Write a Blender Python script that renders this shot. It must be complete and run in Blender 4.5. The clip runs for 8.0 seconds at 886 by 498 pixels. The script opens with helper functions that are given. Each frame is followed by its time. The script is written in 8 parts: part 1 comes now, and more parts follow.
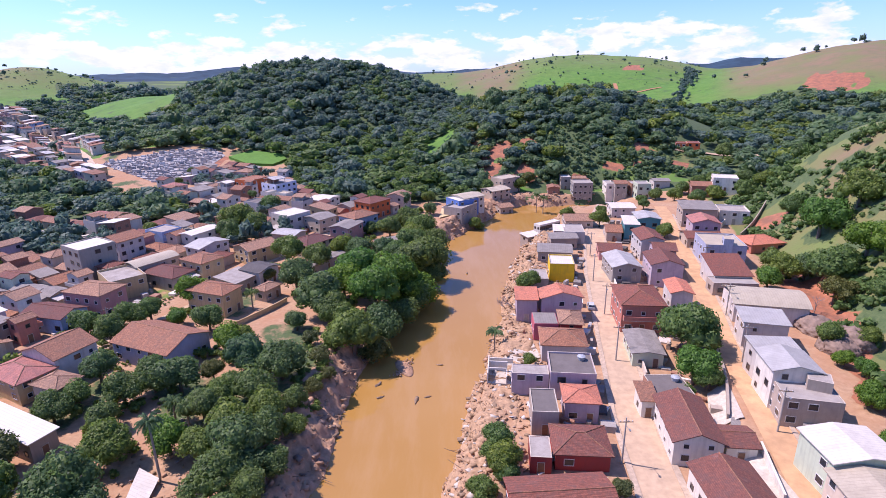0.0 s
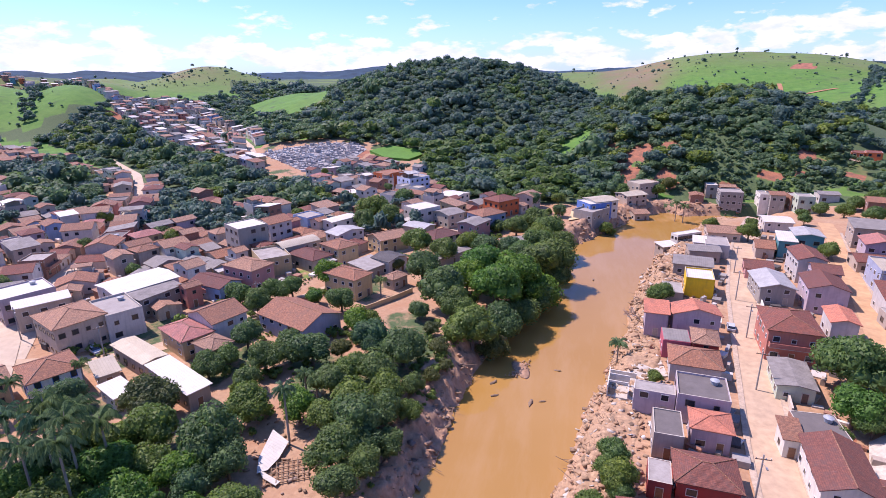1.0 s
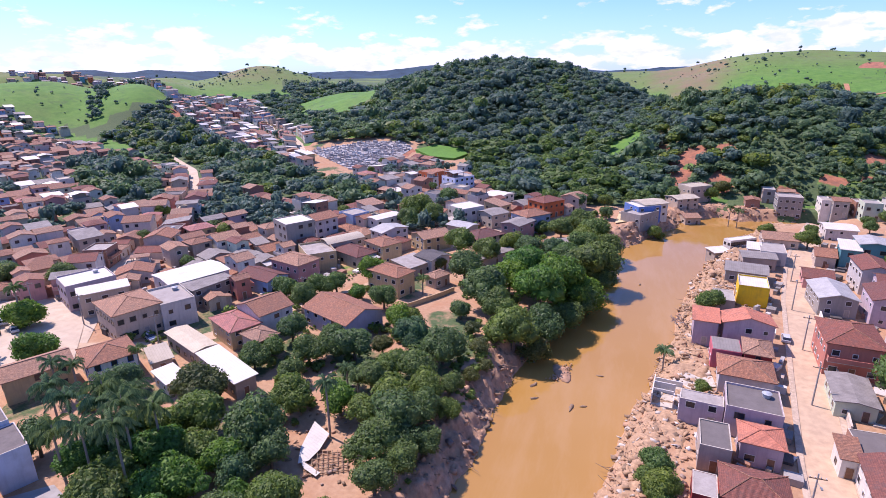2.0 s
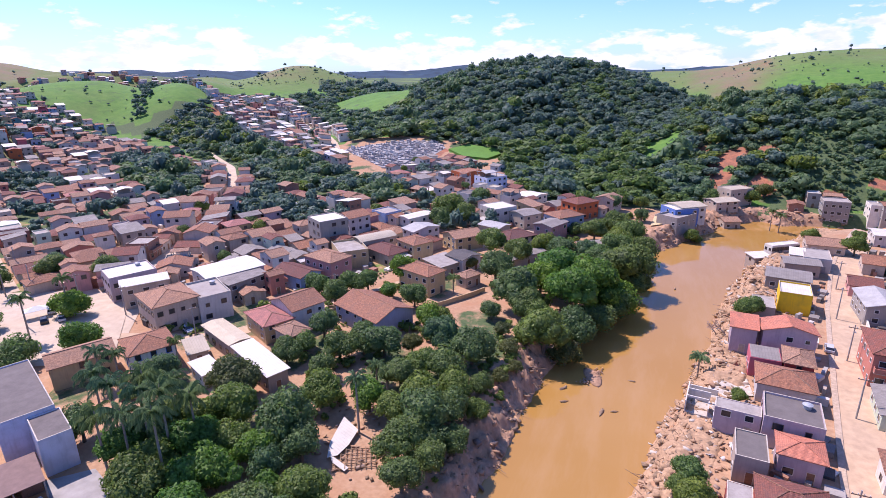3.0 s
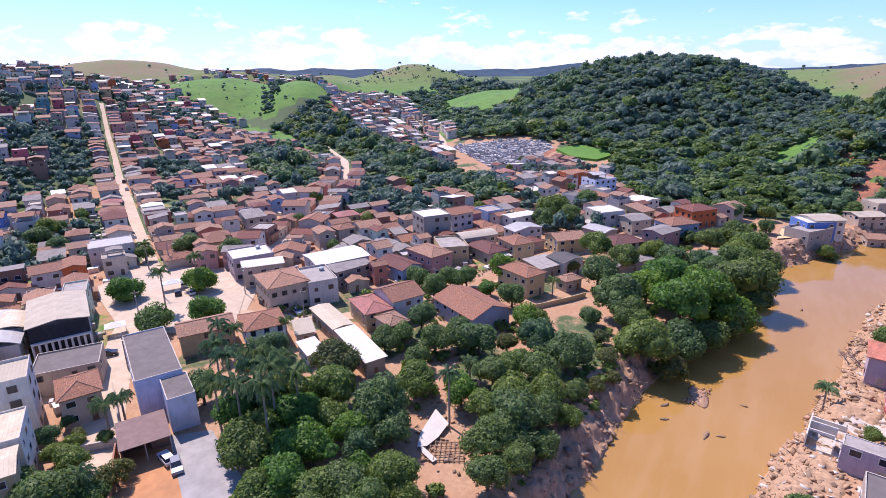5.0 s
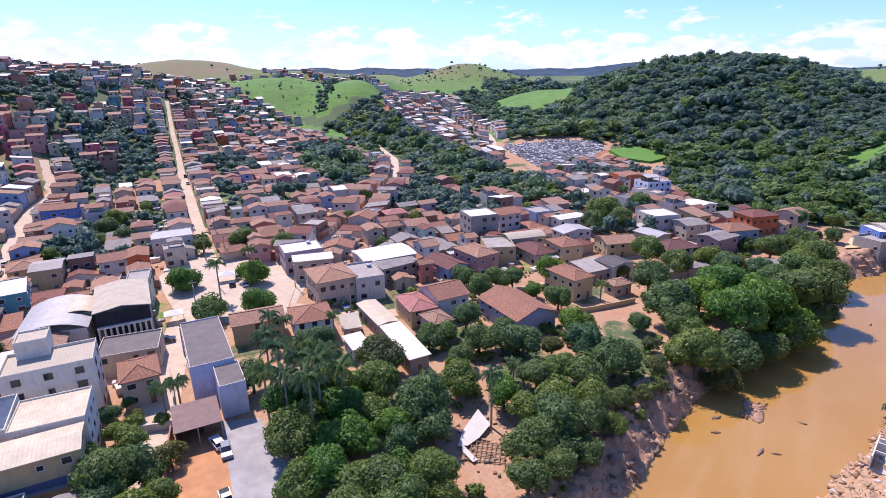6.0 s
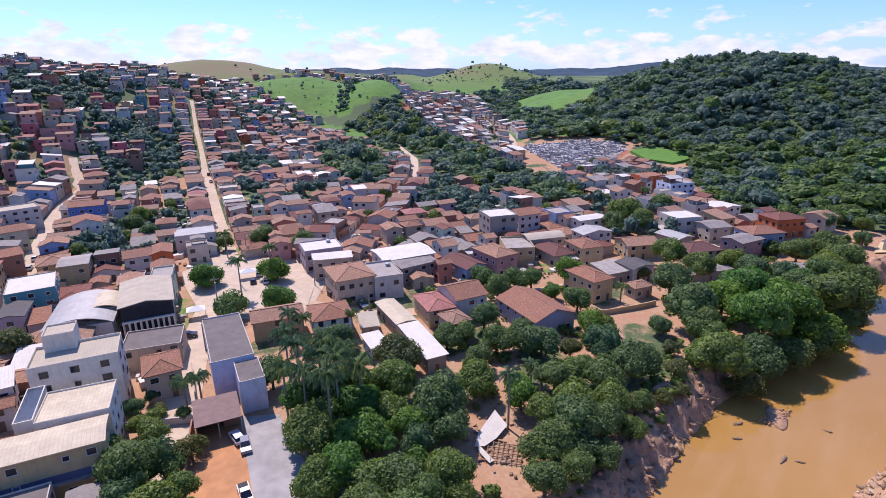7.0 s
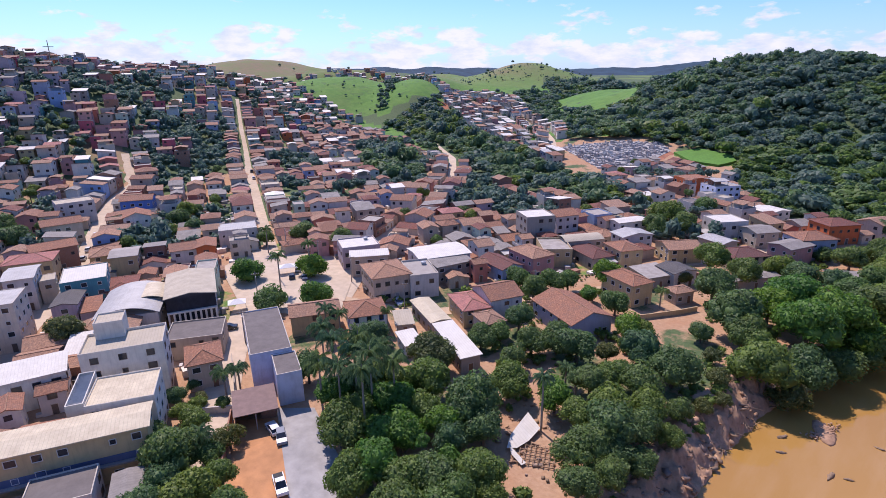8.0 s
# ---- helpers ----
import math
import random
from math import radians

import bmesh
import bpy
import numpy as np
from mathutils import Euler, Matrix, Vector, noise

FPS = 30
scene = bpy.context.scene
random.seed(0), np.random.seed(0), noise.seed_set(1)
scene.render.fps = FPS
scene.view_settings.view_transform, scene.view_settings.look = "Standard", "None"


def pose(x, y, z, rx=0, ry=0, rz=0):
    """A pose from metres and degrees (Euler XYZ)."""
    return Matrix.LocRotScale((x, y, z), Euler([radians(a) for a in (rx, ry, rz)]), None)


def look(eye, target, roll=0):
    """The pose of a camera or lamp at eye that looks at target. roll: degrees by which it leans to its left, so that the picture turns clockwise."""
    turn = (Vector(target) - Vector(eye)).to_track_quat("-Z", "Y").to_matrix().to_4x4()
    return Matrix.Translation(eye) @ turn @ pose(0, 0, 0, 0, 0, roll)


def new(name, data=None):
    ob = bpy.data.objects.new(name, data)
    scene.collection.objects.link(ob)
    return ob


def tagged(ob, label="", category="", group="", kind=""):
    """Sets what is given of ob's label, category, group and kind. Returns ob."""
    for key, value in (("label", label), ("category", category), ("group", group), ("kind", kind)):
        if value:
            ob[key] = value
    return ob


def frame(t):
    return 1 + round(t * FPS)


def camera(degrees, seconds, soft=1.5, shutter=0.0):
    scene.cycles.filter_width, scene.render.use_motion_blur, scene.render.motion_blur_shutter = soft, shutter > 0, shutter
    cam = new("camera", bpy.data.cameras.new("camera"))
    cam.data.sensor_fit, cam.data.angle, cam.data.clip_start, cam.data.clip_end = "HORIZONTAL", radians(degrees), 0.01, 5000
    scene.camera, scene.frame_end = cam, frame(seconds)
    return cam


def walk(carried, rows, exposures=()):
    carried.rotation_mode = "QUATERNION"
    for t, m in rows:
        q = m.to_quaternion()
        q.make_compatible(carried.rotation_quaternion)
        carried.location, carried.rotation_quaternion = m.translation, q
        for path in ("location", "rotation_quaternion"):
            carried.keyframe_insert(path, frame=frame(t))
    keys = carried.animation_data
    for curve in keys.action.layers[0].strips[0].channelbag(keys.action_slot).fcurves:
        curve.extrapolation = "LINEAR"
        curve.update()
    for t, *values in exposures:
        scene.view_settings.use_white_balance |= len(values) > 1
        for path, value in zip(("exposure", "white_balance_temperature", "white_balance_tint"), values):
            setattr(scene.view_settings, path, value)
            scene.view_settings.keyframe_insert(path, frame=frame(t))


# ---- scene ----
# ---- camera: a drone that hovers and turns ----
cam = camera(78.2, 8.0, soft=0.85)
EYE = (0.0, 0.0, 60.0)
PATH = [
    (0.0, 0.0, -18.11, -0.73), (0.5, 8.49, -18.08, -0.73), (1.0, 13.78, -18.06, -0.72), (1.5, 14.69, -18.06, -0.72),
    (2.0, 18.52, -18.06, -0.72), (2.2, 20.02, -18.07, -0.72), (3.3, 23.53, -18.05, -0.73), (3.5, 25.44, -18.05, -0.72),
    (4.0, 29.93, -18.06, -0.72), (4.5, 31.41, -18.07, -0.72), (4.7, 31.75, -18.08, -0.73), (5.8, 37.67, -18.08, -0.73),
    (6.0, 38.19, -18.08, -0.73), (6.5, 39.46, -18.08, -0.73), (7.0, 40.26, -18.07, -0.73), (7.5, 42.51, -18.08, -0.73), (8.0, 44.24, -18.08, -0.73),
]
walk(cam, [(t, pose(*EYE, 90 + pitch, 0, yaw) @ pose(0, 0, 0, 0, 0, roll)) for t, yaw, pitch, roll in PATH],
     exposures=[(0.0, 0.57, 6340, 36), (2.0, 0.60, 6340, 36), (4.5, 0.59, 6340, 32), (6.0, 0.58, 6340, 30), (6.5, 0.53, 6340, 29), (7.0, 0.36, 6360, 29), (8.0, 0.30, 6400, 28)])

# ---- light ----
SUN_AZIMUTH, SUN_HEIGHT = 74.0, 56.0      # degrees left of +y, degrees above the horizon
sun_data = bpy.data.lights.new("sun", "SUN")
sun_data.energy, sun_data.angle, sun_data.color = 4.0, radians(0.6), (1.0, 0.935, 0.83)
sun = new("sun", sun_data)
sx, sy = -math.sin(radians(SUN_AZIMUTH)), math.cos(radians(SUN_AZIMUTH))
sun.matrix_world = look((sx * 300, sy * 300, 300 * math.tan(radians(SUN_HEIGHT))), (0, 0, 0))


def make_world():
    world = bpy.data.worlds.new("sky")
    scene.world = world
    world.use_nodes = True
    nt = world.node_tree
    nt.nodes.clear()
    add = nt.nodes.new
    out, back = add("ShaderNodeOutputWorld"), add("ShaderNodeBackground")
    sky = add("ShaderNodeTexSky")
    sky.sky_type, sky.sun_disc = "NISHITA", False
    sky.sun_elevation, sky.sun_rotation = radians(SUN_HEIGHT), radians(-SUN_AZIMUTH)
    sky.air_density, sky.dust_density, sky.ozone_density, sky.altitude = 1.0, 0.6, 3.0, 300
    coord, sep = add("ShaderNodeTexCoord"), add("ShaderNodeSeparateXYZ")
    link = nt.links.new
    link(coord.outputs["Generated"], sep.inputs[0])
    stretch = add("ShaderNodeMapping")
    stretch.inputs["Scale"].default_value = (1, 1, 2.6)
    link(coord.outputs["Generated"], stretch.inputs["Vector"])

    def fbm(scale, detail, rough, offset):
        n = add("ShaderNodeTexNoise")
        n.inputs["Scale"].default_value, n.inputs["Detail"].default_value, n.inputs["Roughness"].default_value = scale, detail, rough
        m = add("ShaderNodeMapping")
        m.inputs["Location"].default_value = offset
        link(stretch.outputs[0], m.inputs["Vector"])
        link(m.outputs[0], n.inputs["Vector"])
        return n.outputs["Fac"]

    def ramp(value, stops):
        r = add("ShaderNodeValToRGB")
        r.color_ramp.elements[0].position, r.color_ramp.elements[0].color = stops[0][0], (*[stops[0][1]] * 3, 1)
        r.color_ramp.elements[1].position, r.color_ramp.elements[1].color = stops[-1][0], (*[stops[-1][1]] * 3, 1)
        for p, c in stops[1:-1]:
            e = r.color_ramp.elements.new(p)
            e.color = (c, c, c, 1)
        link(value, r.inputs[0])
        return r.outputs[0]

    def calc(op, a, b):
        m = add("ShaderNodeMath")
        m.operation = op
        for slot, v in zip(m.inputs, (a, b)):
            if isinstance(v, (int, float)):
                slot.default_value = v
            else:
                link(v, slot)
        return m.outputs[0]

    # a bank of cumulus low over the horizon and a few loose puffs above it
    bias = ramp(sep.outputs["Z"], [(0.0, 0.19), (0.035, 0.185), (0.06, 0.105), (0.08, 0.03), (0.095, 0.01), (1.0, 0.0)])
    puffs = fbm(13.0, 8, 0.56, (3.1, 1.7, 0.4))
    total = calc("ADD", puffs, bias)
    cover = ramp(total, [(0.0, 0.0), (0.615, 0.0), (0.69, 0.9), (1.0, 1.0)])
    haze = ramp(sep.outputs["Z"], [(0.0, 0.42), (0.04, 0.17), (0.11, 0.0), (1.0, 0.0)])
    clear = add("ShaderNodeMix")
    clear.data_type, clear.blend_type = "RGBA", "MULTIPLY"
    clear.inputs[0].default_value = 1.0
    link(sky.outputs[0], clear.inputs[6])
    clear.inputs[7].default_value = (0.47, 0.72, 1.06, 1)
    milky = add("ShaderNodeMix")
    milky.data_type = "RGBA"
    link(haze, milky.inputs[0])
    link(clear.outputs[2], milky.inputs[6])
    milky.inputs[7].default_value = (3.8, 4.9, 6.1, 1)
    shade = fbm(22.0, 5, 0.6, (0.3, 4.0, 1.1))
    white = add("ShaderNodeMix")
    white.data_type = "RGBA"
    link(ramp(shade, [(0.0, 0.0), (0.35, 0.0), (0.6, 1.0), (1.0, 1.0)]), white.inputs[0])
    white.inputs[6].default_value, white.inputs[7].default_value = (3.7, 4.4, 5.3, 1), (5.1, 5.4, 5.85, 1)
    mix = add("ShaderNodeMix")
    mix.data_type = "RGBA"
    link(cover, mix.inputs[0])
    link(milky.outputs[2], mix.inputs[6])
    link(white.outputs[2], mix.inputs[7])
    link(mix.outputs[2], back.inputs["Color"])
    back.inputs["Strength"].default_value = 0.145
    link(back.outputs[0], out.inputs["Surface"])


make_world()

# ---- materials ----
MATERIALS = {}


class Nodes:
    """A node material under construction."""

    def __init__(self, name):
        self.mat = bpy.data.materials.new(name)
        self.mat.use_nodes = True
        self.tree = self.mat.node_tree
        self.bsdf = self.tree.nodes["Principled BSDF"]

    def add(self, kind, **values):
        n = self.tree.nodes.new(kind)
        for slot, v in values.items():
            n.inputs[slot].default_value = v
        return n

    def link(self, a, b):
        self.tree.links.new(a, b)

    def noise(self, scale, detail=4.0, rough=0.55, space="Object"):
        n = self.add("ShaderNodeTexNoise", Scale=scale, Detail=detail, Roughness=rough)
        self.link(self.add("ShaderNodeTexCoord").outputs[space], n.inputs["Vector"])
        return n.outputs["Fac"]

    def ramp(self, value, stops):
        r = self.add("ShaderNodeValToRGB")
        els = r.color_ramp.elements
        els[0].position, els[0].color = stops[0][0], (*stops[0][1], 1)
        els[1].position, els[1].color = stops[-1][0], (*stops[-1][1], 1)
        for p, c in stops[1:-1]:
            els.new(p).color = (*c, 1)
        self.link(value, r.inputs[0])
        return r.outputs[0]

    def mix(self, fac, a, b, kind="MIX"):
        m = self.add("ShaderNodeMix")
        m.data_type, m.blend_type = "RGBA", kind
        for slot, v in ((0, fac), (6, a), (7, b)):
            if isinstance(v, (int, float)):
                m.inputs[slot].default_value = v
            elif isinstance(v, tuple):
                m.inputs[slot].default_value = (*v, 1)
            else:
                self.link(v, m.inputs[slot])
        return m.outputs[2]

    def math(self, op, a, b=0.0):
        m = self.add("ShaderNodeMath")
        m.operation = op
        for slot, v in zip(m.inputs, (a, b)):
            if isinstance(v, (int, float)):
                slot.default_value = v
            else:
                self.link(v, slot)
        return m.outputs[0]

    def done(self, colour, rough=0.85, bump=None, depth=0.02, strength=0.5, **others):
        if isinstance(colour, tuple):
            self.bsdf.inputs["Base Color"].default_value = (*colour, 1)
        else:
            self.link(colour, self.bsdf.inputs["Base Color"])
        if isinstance(rough, (int, float)):
            self.bsdf.inputs["Roughness"].default_value = rough
        else:
            self.link(rough, self.bsdf.inputs["Roughness"])
        for key, v in others.items():
            self.bsdf.inputs[key.replace("_", " ")].default_value = v
        if bump is not None:
            b = self.add("ShaderNodeBump", Strength=strength, Distance=depth)
            self.link(bump, b.inputs["Height"])
            self.link(b.outputs[0], self.bsdf.inputs["Normal"])
        return self.mat


def dim(c, k):
    return tuple(min(1.0, v * k) for v in c)


WALLS = {
    "white": (0.73, 0.68, 0.585), "cream": (0.60, 0.50, 0.39), "beige": (0.50, 0.40, 0.31), "pink": (0.55, 0.28, 0.25), "salmon": (0.55, 0.20, 0.14),
    "lilac": (0.47, 0.37, 0.40), "greyblue": (0.36, 0.38, 0.47), "teal": (0.08, 0.27, 0.29), "yellow": (0.78, 0.50, 0.01), "ochre": (0.55, 0.40, 0.21),
    "orange": (0.60, 0.14, 0.04), "brick": (0.33, 0.15, 0.09), "concrete": (0.34, 0.31, 0.275), "sky": (0.30, 0.42, 0.62), "mint": (0.56, 0.63, 0.47),
    # first entry below: white walls with their bluish shade put into the colour
    "shade_white": (0.60, 0.64, 0.76), "slate": (0.09, 0.12, 0.21), "crimson": (0.36, 0.05, 0.04), "blue": (0.10, 0.20, 0.50), "pale": (0.58, 0.53, 0.48), "rose": (0.58, 0.13, 0.16), "dirty": (0.42, 0.34, 0.27),
}


def wall_material(name):
    key = "plaster_" + name
    if key not in MATERIALS:
        c = WALLS[name]
        n = Nodes(key)
        rnd = n.add("ShaderNodeObjectInfo").outputs["Random"]
        base = n.mix(rnd, dim(c, 0.88), dim(c, 1.08))
        blot = n.noise(0.55, 5, 0.6)
        base = n.mix(n.ramp(blot, [(0.42, (0, 0, 0)), (0.72, (0.55, 0.55, 0.55))]), base, tuple(v * 0.62 + 0.03 for v in c))
        streak = n.add("ShaderNodeTexNoise", Scale=1.0, Detail=5.0)
        m = n.add("ShaderNodeMapping")
        m.inputs["Scale"].default_value = (2.2, 2.2, 0.25)
        n.link(n.add("ShaderNodeTexCoord").outputs["Object"], m.inputs["Vector"])
        n.link(m.outputs[0], streak.inputs["Vector"])
        base = n.mix(n.ramp(streak.outputs["Fac"], [(0.5, (0, 0, 0)), (0.8, (0.5, 0.5, 0.5))]), base, tuple(v * 0.5 + 0.02 for v in c))
        if name == "brick":
            rows = n.add("ShaderNodeTexBrick", Scale=3.2)
            rows.inputs["Color1"].default_value, rows.inputs["Color2"].default_value = (0.38, 0.17, 0.10, 1), (0.28, 0.12, 0.075, 1)
            rows.inputs["Mortar"].default_value = (0.33, 0.27, 0.22, 1)
            n.link(n.add("ShaderNodeUVMap").outputs[0], rows.inputs["Vector"])
            base = n.mix(0.7, base, rows.outputs["Color"])
        MATERIALS[key] = n.done(base, 0.85, n.noise(9, 4), 0.03, 0.5)
    return MATERIALS[key]


def roof_material(name):
    """tile, oldtile, redtile, darktile, pinktile: clay; fibre, zinc, white, cream, dark: sheets; slab, screed: concrete."""
    key = "roof_" + name
    if key in MATERIALS:
        return MATERIALS[key]
    n = Nodes(key)
    uv = n.add("ShaderNodeUVMap").outputs[0]
    rnd = n.add("ShaderNodeObjectInfo").outputs["Random"]

    def bands(scale, axis):
        w = n.add("ShaderNodeTexWave", Scale=scale, Distortion=0.4, Detail=1.0)
        w.bands_direction = axis
        n.link(uv, w.inputs["Vector"])
        return w.outputs["Fac"]

    clay = {"tile": ((0.45, 0.220, 0.128), (0.20, 0.095, 0.060)), "oldtile": ((0.52, 0.305, 0.190), (0.25, 0.140, 0.092)), "redtile": ((0.30, 0.110, 0.075), (0.150, 0.058, 0.043)),
            "darktile": ((0.21, 0.085, 0.068), (0.125, 0.055, 0.046)), "pinktile": ((0.64, 0.25, 0.155), (0.48, 0.175, 0.11)), "rosetile": ((0.52, 0.225, 0.185), (0.38, 0.155, 0.125))}
    if name in clay:
        light, deep = clay[name]
        flecks = n.noise(2.4, 7, 0.85)
        base = n.mix(n.ramp(flecks, [(0.40, (0, 0, 0)), (0.58, (1, 1, 1))]), light, deep)
        patch = n.noise(0.6, 6, 0.7)
        base = n.mix(n.ramp(patch, [(0.47, (0, 0, 0)), (0.68, (0.85, 0.85, 0.85))]), base, tuple(v * 0.42 + 0.04 for v in light))
        pale = n.noise(1.3, 5, 0.7)
        base = n.mix(n.ramp(pale, [(0.6, (0, 0, 0)), (0.75, (0.45, 0.45, 0.45))]), base, tuple(v * 0.75 + 0.16 for v in light))
        base = n.mix(n.math("MULTIPLY", n.ramp(bands(2.2, "X"), [(0.0, (1, 1, 1)), (0.45, (0, 0, 0))]), 0.35), base, dim(deep, 0.45))
        base = n.mix(n.math("MULTIPLY", n.ramp(bands(1.1, "Y"), [(0.0, (1, 1, 1)), (0.3, (0, 0, 0))]), 0.3), base, dim(deep, 0.4))
        base = n.mix(rnd, base, n.mix(1.0, base, (1.22, 1.10, 1.0), "MULTIPLY"))
        bump = n.math("ADD", bands(2.2, "X"), n.math("MULTIPLY", bands(1.1, "Y"), 0.5))
        MATERIALS[key] = n.done(base, 0.85, n.math("ADD", bump, n.noise(5, 3)), 0.08, 0.6)
    else:
        sheet = {"fibre": ((0.31, 0.28, 0.25), (0.17, 0.15, 0.13), 0.85, 0), "zinc": ((0.49, 0.475, 0.445), (0.34, 0.325, 0.30), 0.6, 0.1), "white": ((0.74, 0.70, 0.61), (0.56, 0.51, 0.43), 0.55, 0.0),
                 "cream": ((0.66, 0.56, 0.38), (0.46, 0.37, 0.24), 0.6, 0), "dark": ((0.11, 0.10, 0.095), (0.065, 0.058, 0.054), 0.8, 0), "slab": ((0.185, 0.160, 0.145), (0.105, 0.090, 0.082), 0.92, 0),
                 "screed": ((0.41, 0.37, 0.325), (0.24, 0.21, 0.18), 0.9, 0), "sand": ((0.52, 0.45, 0.33), (0.38, 0.32, 0.235), 0.75, 0)}[name]
        light, deep, rough, metal = sheet
        base = n.mix(n.ramp(n.noise(0.5, 6, 0.65), [(0.35, (0, 0, 0)), (0.7, (1, 1, 1))]), light, deep)
        base = n.mix(n.ramp(n.noise(3.0, 5, 0.7), [(0.5, (0, 0, 0)), (0.8, (0.5, 0.5, 0.5))]), base, dim(deep, 0.75))
        base = n.mix(n.math("MULTIPLY", rnd, 0.5), base, dim(light, 0.8))
        if name in ("slab", "screed"):
            MATERIALS[key] = n.done(base, rough, n.noise(6, 4), 0.03, 0.5)
        else:
            seam = n.ramp(bands(0.55, "X"), [(0.0, (1, 1, 1)), (0.08, (0, 0, 0))])
            base = n.mix(n.math("MULTIPLY", seam, 0.35), base, dim(deep, 0.6))
            MATERIALS[key] = n.done(base, rough, bands(2.6, "X"), 0.05, 0.5, Metallic=metal)
    return MATERIALS[key]


def plain(name, colour, rough=0.7, spread=0.25, scale=2.0, bump=0.02, **others):
    """A material with grain and blotches round one colour."""
    if name not in MATERIALS:
        n = Nodes(name)
        base = n.mix(n.ramp(n.noise(scale, 5, 0.6), [(0.3, (0, 0, 0)), (0.7, (1, 1, 1))]), dim(colour, 1 - spread), dim(colour, 1 + spread))
        base = n.mix(n.ramp(n.noise(scale * 0.15, 4, 0.6), [(0.4, (0, 0, 0)), (0.75, (0.5, 0.5, 0.5))]), base, dim(colour, 0.7))
        MATERIALS[name] = n.done(base, rough, n.noise(scale * 4, 4), bump, 0.5, **others)
    return MATERIALS[name]


def leaf_material(name, dark, light, hue=0.8):
    if name not in MATERIALS:
        n = Nodes(name)
        geo = n.add("ShaderNodeNewGeometry").outputs["Random Per Island"]
        rnd = n.add("ShaderNodeObjectInfo").outputs["Random"]
        base = n.mix(geo, dark, light)
        base = n.mix(hue, base, n.mix(rnd, n.mix(1.0, base, (0.78, 0.95, 1.15), "MULTIPLY"), n.mix(1.0, base, (1.4, 1.18, 0.75), "MULTIPLY")))
        big = n.noise(0.06, 3, 0.6)
        base = n.mix(n.ramp(big, [(0.35, (0, 0, 0)), (0.7, (0.6, 0.6, 0.6))]), base, n.mix(1.0, base, (0.75, 0.85, 0.8), "MULTIPLY"))
        mat = n.done(base, 0.6)
        trans = n.add("ShaderNodeBsdfTranslucent")
        n.link(base, trans.inputs["Color"])
        add = n.add("ShaderNodeMixShader")
        add.inputs[0].default_value = 0.5
        n.link(n.bsdf.outputs[0], add.inputs[1])
        n.link(trans.outputs[0], add.inputs[2])
        n.link(add.outputs[0], n.tree.nodes["Material Output"].inputs["Surface"])
        MATERIALS[name] = mat
    return MATERIALS[name]


LEAF_DARK = leaf_material("leaves_dark", (0.066, 0.124, 0.048), (0.178, 0.280, 0.088))
LEAF_MID = leaf_material("leaves_mid", (0.078, 0.138, 0.034), (0.220, 0.320, 0.074))
LEAF_BRIGHT = leaf_material("leaves_bright", (0.055, 0.14, 0.020), (0.18, 0.34, 0.050))
# far foliage: aerial haze put into a paler, bluer, flatter leaf colour
LEAF_HAZED = leaf_material("leaves_hazed", (0.098, 0.172, 0.138), (0.150, 0.236, 0.176), 0.15)
LEAF_WOOD = leaf_material("leaves_wood", (0.102, 0.180, 0.090), (0.172, 0.275, 0.118), 0.3)
LEAF_OLIVE = leaf_material("leaves_olive", (0.075, 0.105, 0.032), (0.18, 0.21, 0.075))
LEAF_PALM = leaf_material("leaves_palm", (0.075, 0.145, 0.060), (0.20, 0.31, 0.125))
BARK = plain("bark", (0.16, 0.12, 0.09), 0.9, 0.35, 3)
PALM_BARK = plain("palm_bark", (0.27, 0.23, 0.19), 0.9, 0.3, 3)
GLASS = plain("window_glass", (0.025, 0.03, 0.04), 0.12, 0.3, 1.0, 0.0)
FRAME_WHITE = plain("painted_frame", (0.6, 0.58, 0.55), 0.6)
FRAME_DARK = plain("dark_frame", (0.13, 0.09, 0.07), 0.6)
SHUTTER_BLUE = plain("blue_joinery", (0.07, 0.16, 0.42), 0.6)
DOOR_WOOD = plain("door_wood", (0.22, 0.11, 0.06), 0.6)
STEEL = plain("steel", (0.35, 0.35, 0.36), 0.5, 0.2, 3, 0.01, Metallic=0.6)
CONCRETE = plain("concrete", (0.34, 0.31, 0.28), 0.9, 0.25, 1.2)
CONCRETE_LIGHT = plain("concrete_light", (0.50, 0.44, 0.36), 0.9, 0.25, 1.2)
TANK = plain("tank_fibre", (0.36, 0.385, 0.41), 0.6)
KERB = plain("kerb_stone", (0.47, 0.36, 0.26), 0.9, 0.25, 1.5)
DEBRIS = plain("mud_debris", (0.41, 0.26, 0.15), 0.95, 0.35, 1.5, 0.05)
ROCK = plain("bank_rock", (0.42, 0.25, 0.15), 0.92, 0.35, 0.9, 0.08)
GREY_ROCK = plain("grey_rock", (0.24, 0.17, 0.13), 0.9, 0.35, 0.5, 0.1)
WOOD_SCRAP = plain("wood_scrap", (0.27, 0.18, 0.11), 0.9, 0.35, 2)
ROAD_DIRT = plain("dusty_paving", (0.52, 0.37, 0.24), 0.92, 0.16, 0.7, 0.03)
ROAD_MUD = plain("muddy_paving", (0.55, 0.33, 0.17), 0.92, 0.2, 0.5, 0.03)
PLAZA = plain("plaza_paving", (0.53, 0.42, 0.305), 0.9, 0.14, 0.5, 0.02)
YARD_RED = plain("red_yard", (0.48, 0.23, 0.10), 0.95, 0.2, 0.4, 0.04)
YARD_GREY = plain("grey_yard", (0.34, 0.325, 0.305), 0.9, 0.22, 0.4, 0.02)
